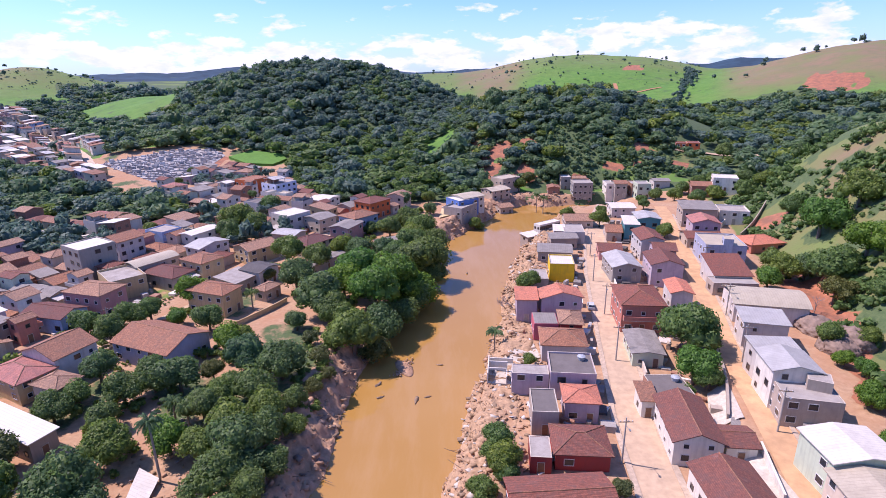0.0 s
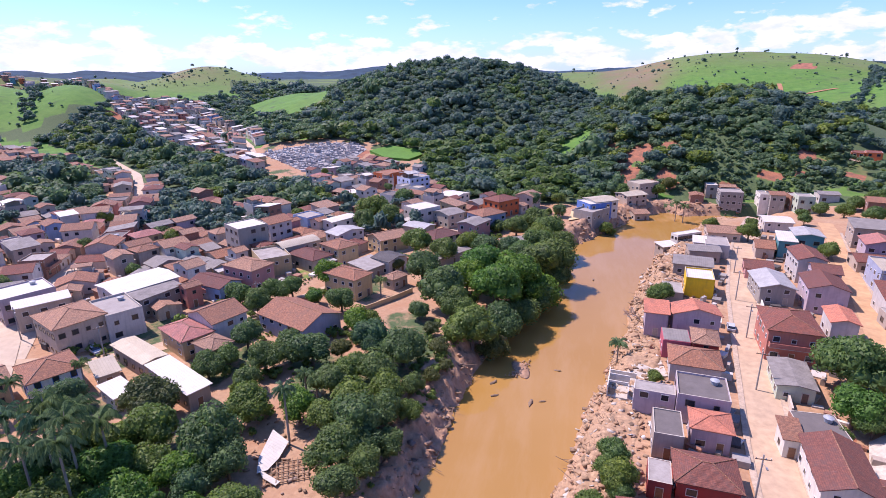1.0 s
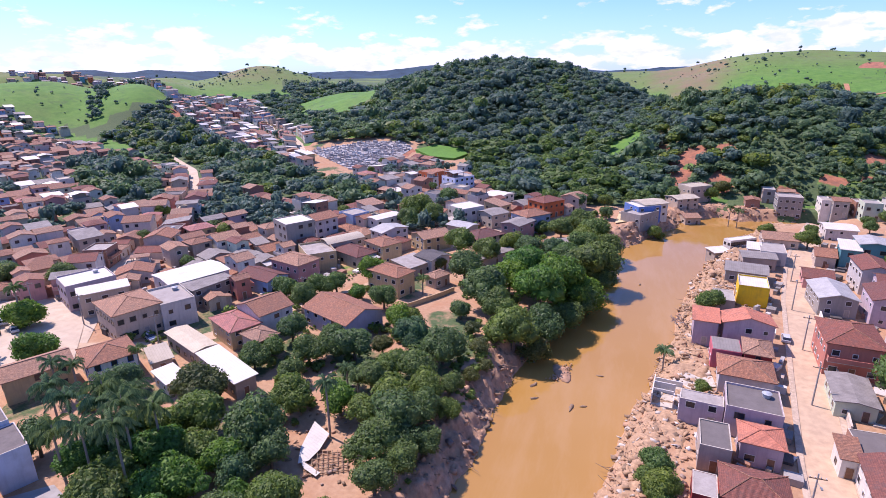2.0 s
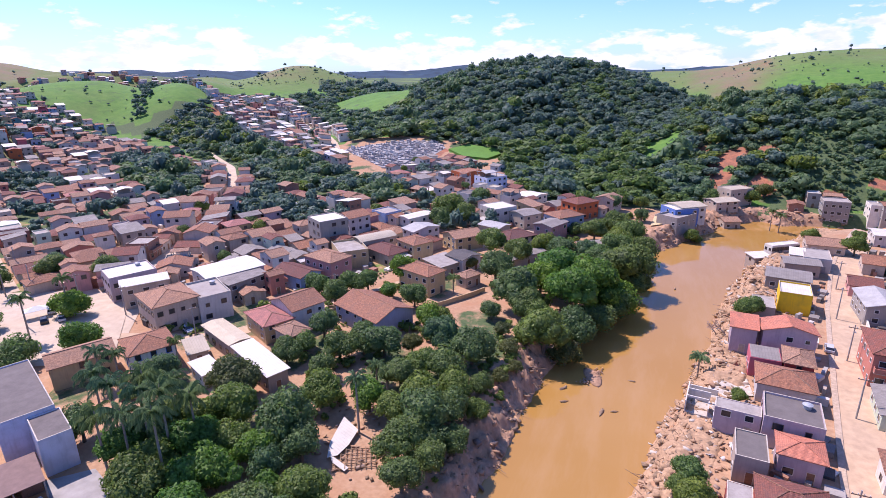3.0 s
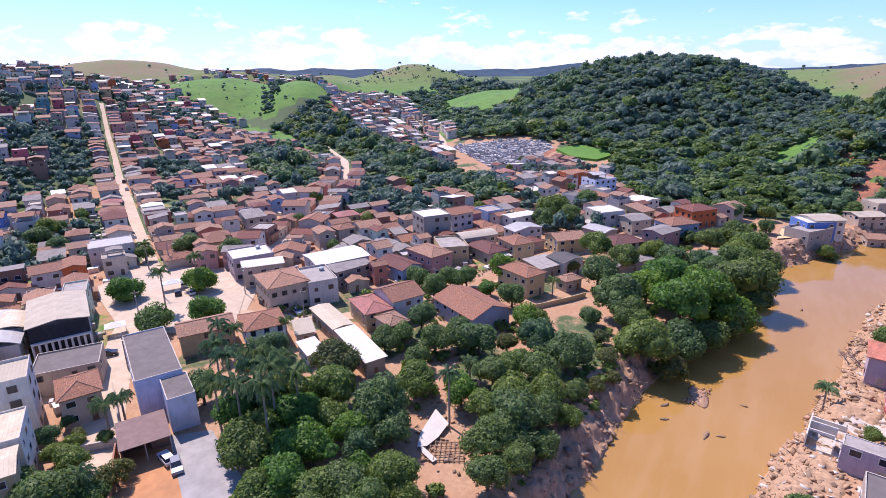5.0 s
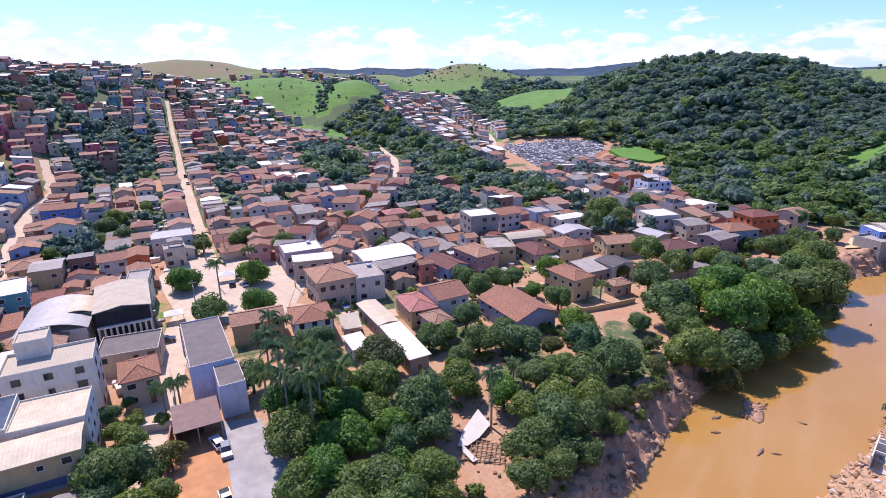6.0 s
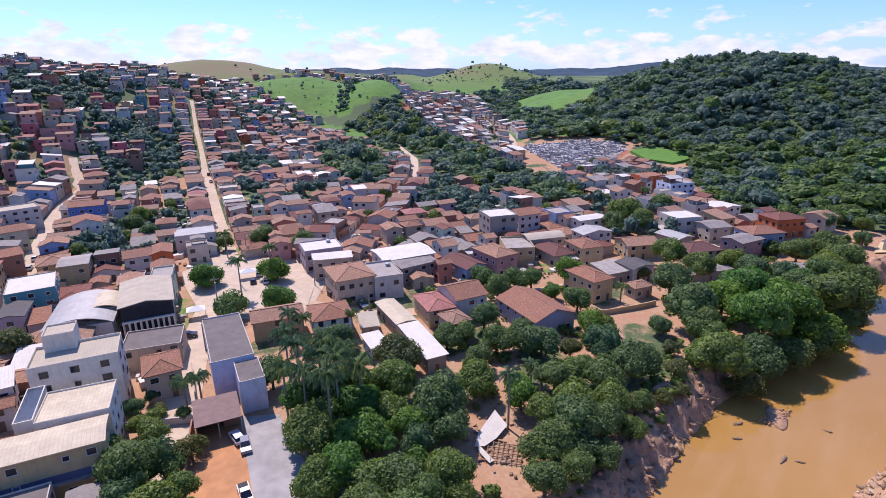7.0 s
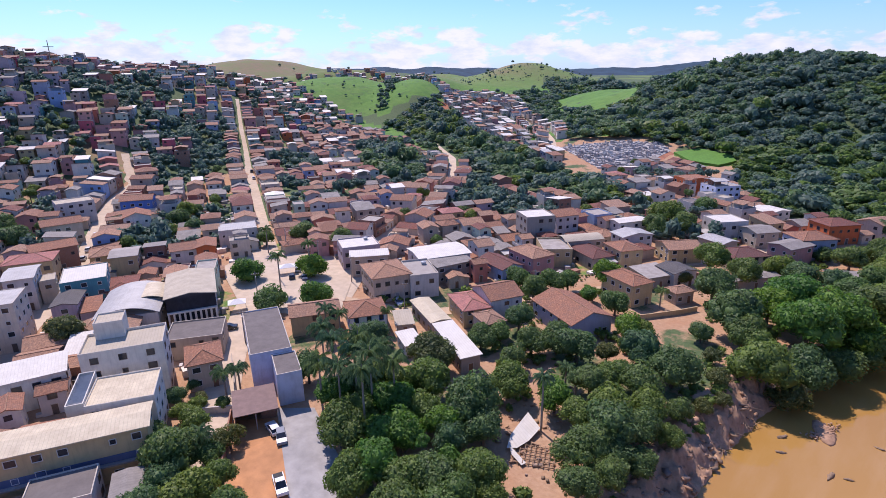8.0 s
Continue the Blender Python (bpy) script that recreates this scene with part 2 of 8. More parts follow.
LAWN_GRASS = plain("lawn_grass", (0.085, 0.22, 0.022), 0.9, 0.2, 0.8, 0.05)


def ground_material():
    n = Nodes("ground_cover")
    zone = n.add("ShaderNodeVertexColor")
    zone.layer_name = "cover"
    sep = n.add("ShaderNodeSeparateColor")
    n.link(zone.outputs["Color"], sep.inputs[0])
    fine, mid, broad = n.noise(0.9, 6, 0.65), n.noise(0.12, 6, 0.65), n.noise(0.012, 5, 0.6)
    soil = n.mix(n.ramp(fine, [(0.3, (0, 0, 0)), (0.7, (1, 1, 1))]), (0.34, 0.20, 0.112), (0.50, 0.32, 0.19))
    soil = n.mix(n.ramp(mid, [(0.4, (0, 0, 0)), (0.7, (0.8, 0.8, 0.8))]), soil, (0.40, 0.20, 0.10))
    grass = n.mix(n.ramp(mid, [(0.3, (0, 0, 0)), (0.7, (1, 1, 1))]), (0.058, 0.168, 0.017), (0.112, 0.238, 0.031))
    grass = n.mix(n.ramp(broad, [(0.5, (0, 0, 0)), (0.75, (0.45, 0.45, 0.45))]), grass, (0.16, 0.175, 0.06))
    shrubs = n.noise(0.05, 6, 0.7)
    grass = n.mix(n.ramp(shrubs, [(0.55, (0, 0, 0)), (0.66, (0.75, 0.75, 0.75))]), grass, (0.055, 0.105, 0.03))
    tuft = n.noise(0.45, 5, 0.7)
    grass = n.mix(n.ramp(tuft, [(0.58, (0, 0, 0)), (0.75, (0.6, 0.6, 0.6))]), grass, (0.05, 0.10, 0.025))
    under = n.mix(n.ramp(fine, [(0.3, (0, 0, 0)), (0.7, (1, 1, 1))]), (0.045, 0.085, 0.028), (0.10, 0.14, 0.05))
    red = n.mix(n.ramp(fine, [(0.3, (0, 0, 0)), (0.7, (1, 1, 1))]), (0.30, 0.105, 0.05), (0.48, 0.19, 0.10))
    red = n.mix(n.ramp(n.noise(0.22, 6, 0.7), [(0.42, (0, 0, 0)), (0.62, (0.9, 0.9, 0.9))]), red, (0.21, 0.10, 0.06))

    def masked(channel, soft=0.35):
        edge = n.math("ADD", sep.outputs[channel], n.math("MULTIPLY", n.math("SUBTRACT", n.noise(0.25, 5, 0.7), 0.5), soft * 2))
        return n.ramp(edge, [(0.42, (0, 0, 0)), (0.58, (1, 1, 1))])

    base = n.mix(masked("Red"), soil, grass)
    straw = n.mix(n.ramp(mid, [(0.3, (0, 0, 0)), (0.7, (1, 1, 1))]), (0.25, 0.15, 0.09), (0.15, 0.15, 0.065))
    base = n.mix(n.math("MULTIPLY", zone.outputs["Alpha"], n.ramp(n.noise(0.03, 5, 0.65), [(0.3, (0.5, 0.5, 0.5)), (0.55, (1, 1, 1))])), base, straw)
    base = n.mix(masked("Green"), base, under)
    base = n.mix(masked("Blue"), base, red)
    return n.done(base, 0.95, n.math("ADD", fine, mid), 0.25, 0.6)


def water_material():
    n = Nodes("muddy_water")
    far = n.noise(0.018, 4, 0.6)
    base = n.mix(n.ramp(far, [(0.3, (0, 0, 0)), (0.7, (1, 1, 1))]), (0.350, 0.185, 0.040), (0.395, 0.222, 0.066))
    # paler silt drawn out along the current
    flow = n.add("ShaderNodeTexNoise", Scale=1.0, Detail=5.0, Roughness=0.65)
    m = n.add("ShaderNodeMapping")
    m.inputs["Rotation"].default_value, m.inputs["Scale"].default_value = (0, 0, radians(12)), (0.16, 0.035, 0.1)
    n.link(n.add("ShaderNodeTexCoord").outputs["Object"], m.inputs["Vector"])
    n.link(m.outputs[0], flow.inputs["Vector"])
    base = n.mix(n.ramp(flow.outputs["Fac"], [(0.46, (0, 0, 0)), (0.72, (0.7, 0.7, 0.7))]), base, (0.42, 0.25, 0.10))
    ripple = n.math("ADD", n.noise(0.6, 4, 0.6), n.math("MULTIPLY", n.noise(2.6, 3, 0.6), 0.35))
    return n.done(base, 0.04, ripple, 0.02, 0.3, IOR=1.36, Specular_IOR_Level=0.65)


GROUND_COVER = ground_material()
MUDDY_WATER = water_material()


# ---- terrain as a function of the plan ----
def vnoise(x, y, scale, seed=0):
    """Smooth value noise in -1..1 on arrays."""
    u, v = np.asarray(x, float) / scale + 1000.0, np.asarray(y, float) / scale + 1000.0
    i, j = np.floor(u).astype(np.int64), np.floor(v).astype(np.int64)
    a, b = u - i, v - j
    a, b = a * a * (3 - 2 * a), b * b * (3 - 2 * b)

    def corner(p, q):
        n = (p * 374761393 + q * 668265263 + seed * 974634541) & 0x7FFFFFFF
        n = ((n ^ (n >> 13)) * 1274126177) & 0x7FFFFFFF
        return ((n ^ (n >> 16)) & 0xFFFF) / 32767.5 - 1.0

    top = corner(i, j) * (1 - a) + corner(i + 1, j) * a
    low = corner(i, j + 1) * (1 - a) + corner(i + 1, j + 1) * a
    return top * (1 - b) + low * b


def step01(a, b, v):
    k = np.clip((v - a) / (b - a), 0, 1)
    return k * k * (3 - 2 * k)


def line_distance(x, y, line):
    """Distance from points to a polyline."""
    best = np.full(np.shape(x), 1e9)
    for (ax, ay), (bx, by) in zip(line[:-1], line[1:]):
        dx, dy = bx - ax, by - ay
        k = np.clip(((x - ax) * dx + (y - ay) * dy) / (dx * dx + dy * dy), 0, 1)
        best = np.minimum(best, np.hypot(x - ax - k * dx, y - ay - k * dy))
    return best


def inside(x, y, ring):
    """Whether points lie in a closed ring."""
    odd = np.zeros(np.shape(x), bool)
    for (ax, ay), (bx, by) in zip(ring, ring[1:] + ring[:1]):
        if ay != by:
            odd ^= ((ay > y) != (by > y)) & (x < (bx - ax) * (y - ay) / (by - ay) + ax)
    return odd


def polar(azimuth, distance):
    """Plan position from degrees to the left of +y and metres."""
    return -distance * math.sin(radians(azimuth)), distance * math.cos(radians(azimuth))


WATER = -5.0
RIVER_LEFT = [(-60, -60), (-40, -20), (-29, 30), (-23, 60), (-21, 76), (-21, 95), (-17, 119), (-9, 143), (-4, 164), (1, 207), (17, 233), (26, 252), (33, 262), (42, 268), (50, 263), (62, 267), (73, 267), (85, 268)]
RIVER_RIGHT = [(84, 260), (76, 250), (60, 248), (51, 237), (36, 214), (23, 174), (14, 128), (5, 95), (0, 71), (-2, 40), (-12, -20), (-30, -70)]
RIVER = RIVER_LEFT + RIVER_RIGHT

# peak azimuth, distance, height, half-widths across and along the sight line, turn of the long axis, power
HILLS = (
    (12.5, 610, 62, 118, 135, 0, 1.25),      # forest hill
    (26.0, 690, 32, 78, 110, 0, 1.3),
    (2.0, 560, 26, 70, 90, 0, 1.1),
    (-11.0, 440, 42, 72, 88, 0, 1.2),        # wooded hill beyond the bend
    (-20.0, 470, 26, 50, 70, 0, 1.2),
    (-14.5, 1150, 77, 215, 260, 0, 1.3),     # big pasture hill
    (1.0, 1200, 48, 160, 200, 0, 1.1),
    (-42.0, 950, 84, 240, 240, 0, 1.2),      # brown pasture hill
    (35.9, 1150, 67, 112, 170, 0, 0.8),      # pointed pasture hill
    (44.5, 1350, 44, 90, 160, 0, 1.2),
    (27.5, 900, 27, 90, 90, 0, 1.2),         # wooded fold behind the field
    (54.5, 800, 51, 78, 100, 0, 1.3),        # bright pastures
    (46.9, 720, 44, 44, 80, 0, 1.2),
    (54.0, 1100, 55, 150, 70, 0, 1.3),       # crest with a row of houses
    (62.0, 1500, 86, 190, 220, 0, 1.1),
    (52.0, 1700, 52, 240, 250, 0, 1.2),
    (85.0, 520, 70, 120, 130, 0, 1.35),      # steep quarter of the town
    (70.5, 610, 57, 95, 130, 0, 1.35),
    (66.0, 760, 48, 90, 150, 0, 1.3),
    (27.0, 450, 13, 62, 72, 0, 1.3),         # burial ground knoll
    (38.0, 700, 26, 60, 130, 0, 1.3),
    (45.5, 1000, 45, 50, 150, 0, 1.2),
    (110.0, 650, 80, 300, 200, 0, 1.2),
    (-75.0, 420, 70, 200, 130, 0, 1.2),
    (-130.0, 800, 90, 400, 250, 0, 1.2),
    (170.0, 900, 80, 500, 250, 0, 1.2),
)


def hill_field(x, y):
    total = np.zeros(np.shape(x))
    for az, dist, top, across, along, turn, power in HILLS:
        cx, cy = polar(az, dist)
        ux, uy = cx / dist, cy / dist
        dx, dy = x - cx, y - cy
        a, b = dx * ux + dy * uy, -dx * uy + dy * ux
        r2 = (a / along) ** 2 + (b / across) ** 2
        total += (top * np.exp(-0.5 * np.minimum(r2, 60) ** power)) ** 3
    # the steep slope beside the upper street
    b = x - 76 - 0.26 * (y - 70)
    total += (40 * step01(-2, 54, b) * step01(290, 205, y) * step01(-160, -60, y) * step01(330, 160, b)) ** 3
    return np.cbrt(total)


def river_edge(x, y):
    """Signed distance to the waterline, positive on land, with a ragged edge."""
    d = line_distance(x, y, RIVER + RIVER[:1])
    d = np.where(inside(x, y, RIVER), -d, d)
    return d + 1.3 * vnoise(x, y, 9, 3) + 0.6 * vnoise(x, y, 3.1, 4)


def ground_height(x, y):
    x, y = np.asarray(x, float), np.asarray(y, float)
    r = np.hypot(x, y)
    h = hill_field(x, y)
    rough = step01(280, 600, r)
    h = h + rough * (3 * vnoise(x, y, 90, 1) + 1.2 * vnoise(x, y, 30, 2)) * np.clip(h / 20, 0.3, 1.3)
    h = h + 6 * step01(420, 900, r) + 25 * step01(1800, 3200, r) * (1 + 0.6 * vnoise(x, y, 700, 6))
    # the upper street on its terrace
    terrace = step01(-13, -8, x - (40 + 0.24 * y)) * step01(20, 60, x + 0.0 * y)
    h = np.maximum(h, 2.6 * terrace * step01(260, 215, y) * step01(-40, 10, y))
    d = river_edge(x, y)
    near = step01(420, 330, r)
    # a low shelf of ground round the river bend
    shelf = step01(235, 250, y) * step01(-20, 10, x) * step01(160, 125, x)
    h = h * (1 - shelf) + shelf * (h * step01(6, 40, d) - 0.6)
    h = h + near * 0.12 * vnoise(x, y, 6, 5)
    width = 6.0 + 2.5 * vnoise(x, y, 17, 7)
    rise = step01(0.0, 1.0, d / np.maximum(width, 2.5)) ** 0.7
    ragged = 0.9 * vnoise(x, y, 2.6, 8) * step01(0, 2, d) * step01(11, 4, d) + 0.5 * vnoise(x, y, 1.3, 18) * step01(0, 1, d) * step01(9, 3, d)
    bank = WATER + 0.25 + (h - WATER - 0.25) * rise + ragged
    bed = WATER - 0.3 - np.clip(-d * 0.3, 0, 2)
    return np.where(d > 0, bank, bed)


def ground_z(x, y):
    return float(ground_height(np.array([x]), np.array([y]))[0])


# ---- mesh helpers ----
class Shape:
    """Collects faces of one part, with a material slot for each face."""

    def __init__(self):
        self.verts, self.faces, self.slots = [], [], []

    def poly(self, points, slot=0):
        n = len(self.verts)
        self.verts += [tuple(p) for p in points]
        self.faces.append(tuple(range(n, n + len(points))))
        self.slots.append(slot)

    def box(self, x0, y0, z0, x1, y1, z1, slot=0):
        n = len(self.verts)
        self.verts += [(x0, y0, z0), (x1, y0, z0), (x1, y1, z0), (x0, y1, z0), (x0, y0, z1), (x1, y0, z1), (x1, y1, z1), (x0, y1, z1)]
        for f in ((0, 3, 2, 1), (4, 5, 6, 7), (0, 1, 5, 4), (1, 2, 6, 5), (2, 3, 7, 6), (3, 0, 4, 7)):
            self.faces.append(tuple(n + i for i in f))
            self.slots.append(slot)

    def shell(self, top, faces, thick, slot=0):
        """A sheet with thickness: faces over the points top, closed underneath and round the rim."""
        n, m = len(self.verts), len(top)
        self.verts += [tuple(p) for p in top] + [(p[0], p[1], p[2] - thick) for p in top]
        rim = {}
        for f in faces:
            self.faces.append(tuple(n + i for i in f))
            self.faces.append(tuple(n + m + i for i in reversed(f)))
            self.slots += [slot, slot]
            for a, b in zip(f, f[1:] + f[:1]):
                if (b, a) in rim:
                    del rim[(b, a)]
                else:
                    rim[(a, b)] = True
        for a, b in rim:
            self.faces.append((n + b, n + a, n + m + a, n + m + b))
            self.slots.append(slot)

    def tube(self, a, b, r0, r1, sides=6, slot=0):
        a, b = Vector(a), Vector(b)
        z = (b - a).normalized()
        x = z.orthogonal().normalized()
        y = z.cross(x)
        n = len(self.verts)
        for c, r in ((a, r0), (b, r1)):
            for i in range(sides):
                k = math.tau * i / sides
                self.verts.append(tuple(c + x * (r * math.cos(k)) + y * (r * math.sin(k))))
        for i in range(sides):
            j = (i + 1) % sides
            self.faces.append((n + i, n + j, n + sides + j, n + sides + i))
            self.slots.append(slot)
        self.faces.append(tuple(n + sides + i for i in range(sides)))
        self.faces.append(tuple(n + sides - 1 - i for i in range(sides)))
        self.slots += [slot, slot]

    def mesh(self, name, materials, smooth=False):
        me = bpy.data.meshes.new(name)
        me.from_pydata(self.verts, [], self.faces)
        for m in materials:
            me.materials.append(m)
        if len(materials) > 1:
            me.polygons.foreach_set("material_index", self.slots)
        if smooth:
            me.polygons.foreach_set("use_smooth", [True] * len(self.faces))
        layer = me.uv_layers.new(name="metres").data
        for p in me.polygons:
            u = Vector((0, 0, 1)).cross(p.normal)
            u = u.normalized() if u.length > 1e-4 else Vector((1, 0, 0))
            v = p.normal.cross(u)
            for k in p.loop_indices:
                co = me.vertices[me.loops[k].vertex_index].co
                layer[k].uv = (co.dot(u), co.dot(v))
        return me


def part(name, mesh, parent, at=None, label=""):
    """Links a mesh as one part under a thing or a part."""
    ob = new(name, mesh)
    ob.parent = parent
    if at is not None:
        ob.matrix_basis = at
    if label:
        ob["label"] = label
    return ob


def array_mesh(name, verts, faces, material, slots=None, smooth=False):
    """A mesh from numpy arrays of corners and quads or triangles."""
    me = bpy.data.meshes.new(name)
    verts, faces = np.asarray(verts, np.float32), np.asarray(faces, np.int32)
    me.vertices.add(len(verts))
    me.vertices.foreach_set("co", verts.ravel())
    k = faces.shape[1]
    me.loops.add(faces.size)
    me.loops.foreach_set("vertex_index", faces.ravel())
    me.polygons.add(len(faces))
    me.polygons.foreach_set("loop_start", np.arange(0, faces.size, k, dtype=np.int32))
    for m in (material if isinstance(material, (list, tuple)) else [material]):
        me.materials.append(m)
    if slots is not None:
        me.polygons.foreach_set("material_index", np.asarray(slots, np.int32))
    if smooth:
        me.polygons.foreach_set("use_smooth", np.ones(len(faces), bool))
    me.update(calc_edges=True)
    me.validate()
    return me


# ---- plan of woods, fields and bare earth ----
WOOD_HILL = [(-235, 500), (-181, 412), (-187, 378), (-138, 365), (-96, 348), (-87, 303), (-62, 262), (-28, 250), (-4, 254), (14, 262), (27, 285), (22, 333), (13, 378), (30, 520), (0, 620), (-80, 665), (-190, 655), (-285, 640)]
WOOD_BEND = [(8, 372), (14, 318), (24, 296), (44, 284), (76, 280), (104, 280), (128, 292), (150, 350), (160, 420), (140, 470), (60, 500), (10, 460)]
WOOD_BELT = [(-470, 392), (-440, 468), (-355, 400), (-250, 330), (-190, 292), (-134, 262), (-112, 236), (-118, 218), (-150, 222), (-204, 246), (-262, 268), (-396, 360)]
WOOD_NOOK = [(-330, 248), (-341, 294), (-275, 266), (-225, 218), (-240, 192)]
WOOD_RIGHT = [(118, 285), (140, 300), (150, 380), (175, 520), (250, 600), (360, 560), (380, 480), (330, 380), (250, 300), (205, 262), (176, 250), (150, 270)]
WOOD_VALLEY = [(-353, 485), (-445, 591), (-442, 655), (-371, 582), (-321, 507), (-257, 484), (-233, 511), (-230, 576), (-192, 526), (-186, 399), (-220, 381)]
WOOD_GULLY = [(-488, 378), (-476, 414), (-468, 462), (-447, 470), (-405, 425), (-400, 370)]
LAWN = [(-137, 352), (-127, 365), (-107, 361), (-99, 350), (-105, 338), (-122, 340)]
WOOD_FOLD = [(-436, 671), (-559, 829), (-505, 875), (-430, 881), (-344, 896), (-274, 752), (-299, 704), (-364, 684)]
WOOD_BACK = [(-213, 348), (-294, 453), (-251, 472), (-204, 505), (-166, 482), (-130, 394), (-137, 381), (-149, 380), (-177, 379), (-199, 359)]
WOOD_CREST = [(-758, 338), (-870, 406), (-837, 565), (-751, 676), (-625, 647), (-629, 608), (-705, 591), (-806, 503), (-724, 385)]
WOODS = [WOOD_HILL, WOOD_BEND, WOOD_BELT, WOOD_NOOK, WOOD_RIGHT, WOOD_VALLEY, WOOD_GULLY, WOOD_FOLD, WOOD_BACK, WOOD_CREST]
CEMETERY = [(-208, 332), (-195, 345), (-177, 363), (-153, 370), (-141, 357), (-143, 328), (-146, 305), (-160, 300), (-181, 314)]
FIELD = [(-313, 512), (-350, 595), (-353, 650), (-333, 683), (-289, 681), (-246, 591), (-243, 521), (-263, 494)]
PASTURE = [(-596, 347), (-700, 388), (-789, 493), (-689, 579), (-619, 597), (-518, 570), (-473, 516), (-460, 445), (-445, 387), (-473, 369), (-537, 376)]
MEADOW = [(-14, 322), (16, 352), (12, 392), (-8, 378)]
SLOPE_BRUSH = [(72, 45), (81, 85), (92, 125), (103, 165), (118, 212), (128, 250), (150, 275), (200, 262), (235, 240), (190, 130), (140, 60), (110, 30)]
SCARS_BEND = ((35, 324, 9.5), (27, 311, 5), (46, 297, 6.5), (73, 289, 5), (65, 286, 4), (94, 299, 5), (120, 326, 7), (135, 307, 5), (20, 345, 6), (52, 330, 6), (110, 305, 4))
EARTH_SCARS = SCARS_BEND + ((-124, 333, 6), (-142, 343, 6), (-112, 332, 4),  (99, 136, 6.5), (104, 149, 6), (84, 95, 4), (81, 83, 5), (90, 119, 6), (95, 128, 5), (87, 103, 4), (118, 192, 5), (28, 300, 6), (392, 566, 26), (372, 552, 14), (298, 893, 16), (45.5, 92, 3.5), (-440, 462, 14))


def green_patch(x, y):
    """Where trees crowd out the houses of the town."""
    return vnoise(x, y, 38, 201) + 0.5 * vnoise(x, y, 15, 202)


def cover_masks(x, y, h):
    """Grass, undergrowth and red earth by place."""
    r = np.hypot(x, y)
    az = np.degrees(np.arctan2(-x, y))
    grass = np.maximum(step01(330, 420, r), step01(268, 285, y) * (az < 9) * (az > -60))
    grass = np.maximum(grass, 0.5 * step01(0.1, 0.5, vnoise(x, y, 19, 31)) * step01(95, 120, r) * (az > 8))
    grass = np.maximum(grass, step01(-4, 3, x - 76 - 0.26 * (y - 70)) * step01(330, 300, y))
    grass = np.where(inside(x, y, RIVERSIDE), grass * 0.45, grass)
    grass = np.where(inside(x, y, LAWN) | inside(x, y, MEADOW) | inside(x, y, WOOD_BEND), 1.0, grass)
    woods = np.zeros(np.shape(x))
    for ring in WOODS:
        woods = np.maximum(woods, inside(x, y, ring) * (0.55 + 0.4 * vnoise(x, y, 14, 48) if ring is WOOD_BEND else 1.0))
    woods = np.where(inside(x, y, MEADOW) | inside(x, y, LAWN) | inside(x, y, CEMETERY) | inside(x, y, FIELD), 0.0, woods)
    rim = line_distance(x, y, CEMETERY + CEMETERY[:1])
    woods = np.where((rim < 24) & (r < 425) & ~inside(x, y, CEMETERY) & ~inside(x, y, LAWN), 0.35 + 0.6 * vnoise(x, y, 8, 51), woods)
    d = river_edge(x, y)
    bank = inside(x, y, RIVERSIDE) * (d > 5)
    woods = np.maximum(woods, 0.55 * bank * step01(0.0, 0.45, vnoise(x, y, 12, 33)))
    woods = np.maximum(woods, 0.7 * step01(0, 6, x - 78 - 0.26 * (y - 70)) * (y < 300) * (x > 60) * step01(-0.05, 0.3, vnoise(x, y, 9, 45) + 0.5 * vnoise(x, y, 3.5, 46)))
    woods = np.maximum(woods, 0.75 * (y > 266) * (y < 300) * (x > 0) * (x < 130) * step01(0.0, 0.3, vnoise(x, y, 9, 44)))
    red = np.zeros(np.shape(x))
    for cx, cy, s in EARTH_SCARS:
        red = np.maximum(red, step01(1.25, 0.75, np.hypot(x - cx, (y - cy) * 0.8) / s + 0.45 * vnoise(x, y, 6, 41) + 0.25 * vnoise(x, y, 2.5, 42)))
    # worn slopes on the brown hill and the hill over the town
    red = np.maximum(red, 0.45 * ((az < 6) & (az > -8) & (r > 800)) * step01(0.1, 0.5, vnoise(x, y, 110, 37)))
    grass = np.where(inside(x, y, CEMETERY) | ((line_distance(x, y, CEMETERY + CEMETERY[:1]) < 22) & (r < 425) & ~inside(x, y, LAWN)), 0.15, grass)
    woods = np.maximum(woods, step01(1330, 1420, r) * (az > -24) * (az < 52) * step01(-0.5, 0.0, vnoise(x, y, 90, 50)))
    woods = np.where(red > 0.5, woods * 0.0, woods)
    dry_hazed = step01(-25, -29, az) * step01(620, 780, r) * (1.0 + 0.5 * vnoise(x, y, 150, 38))
    dry_hazed = np.maximum(dry_hazed, step01(1, -3, az) * step01(-11, -6, az) * step01(800, 1000, r) * (0.8 + 0.6 * vnoise(x, y, 60, 39)))
    dry_hazed = np.maximum(dry_hazed, step01(-2, -5, az) * step01(-9, -6, az) * step01(700, 800, r))
    dry_hazed = np.maximum(dry_hazed, step01(34, 36, az) * step01(42, 38, az) * step01(960, 1060, r) * (0.8 + 0.4 * vnoise(x, y, 50, 40)))
    dry_hazed = np.maximum(dry_hazed, step01(56, 58, az) * step01(1150, 1300, r) * 0.95)
    dry_hazed = np.maximum(dry_hazed, 0.5 * step01(42, 44, az) * step01(880, 980, r))
    # all grass past 900 m is dulled: distance haze put into its colour
    dry_hazed = np.maximum(dry_hazed, 0.35 * step01(880, 1000, r))
    hill_town = inside(x, y, [(-300, -30), (-340, 240), (-430, 345), (-520, 345), (-560, 300), (-640, 220), (-640, 20), (-560, -60)])
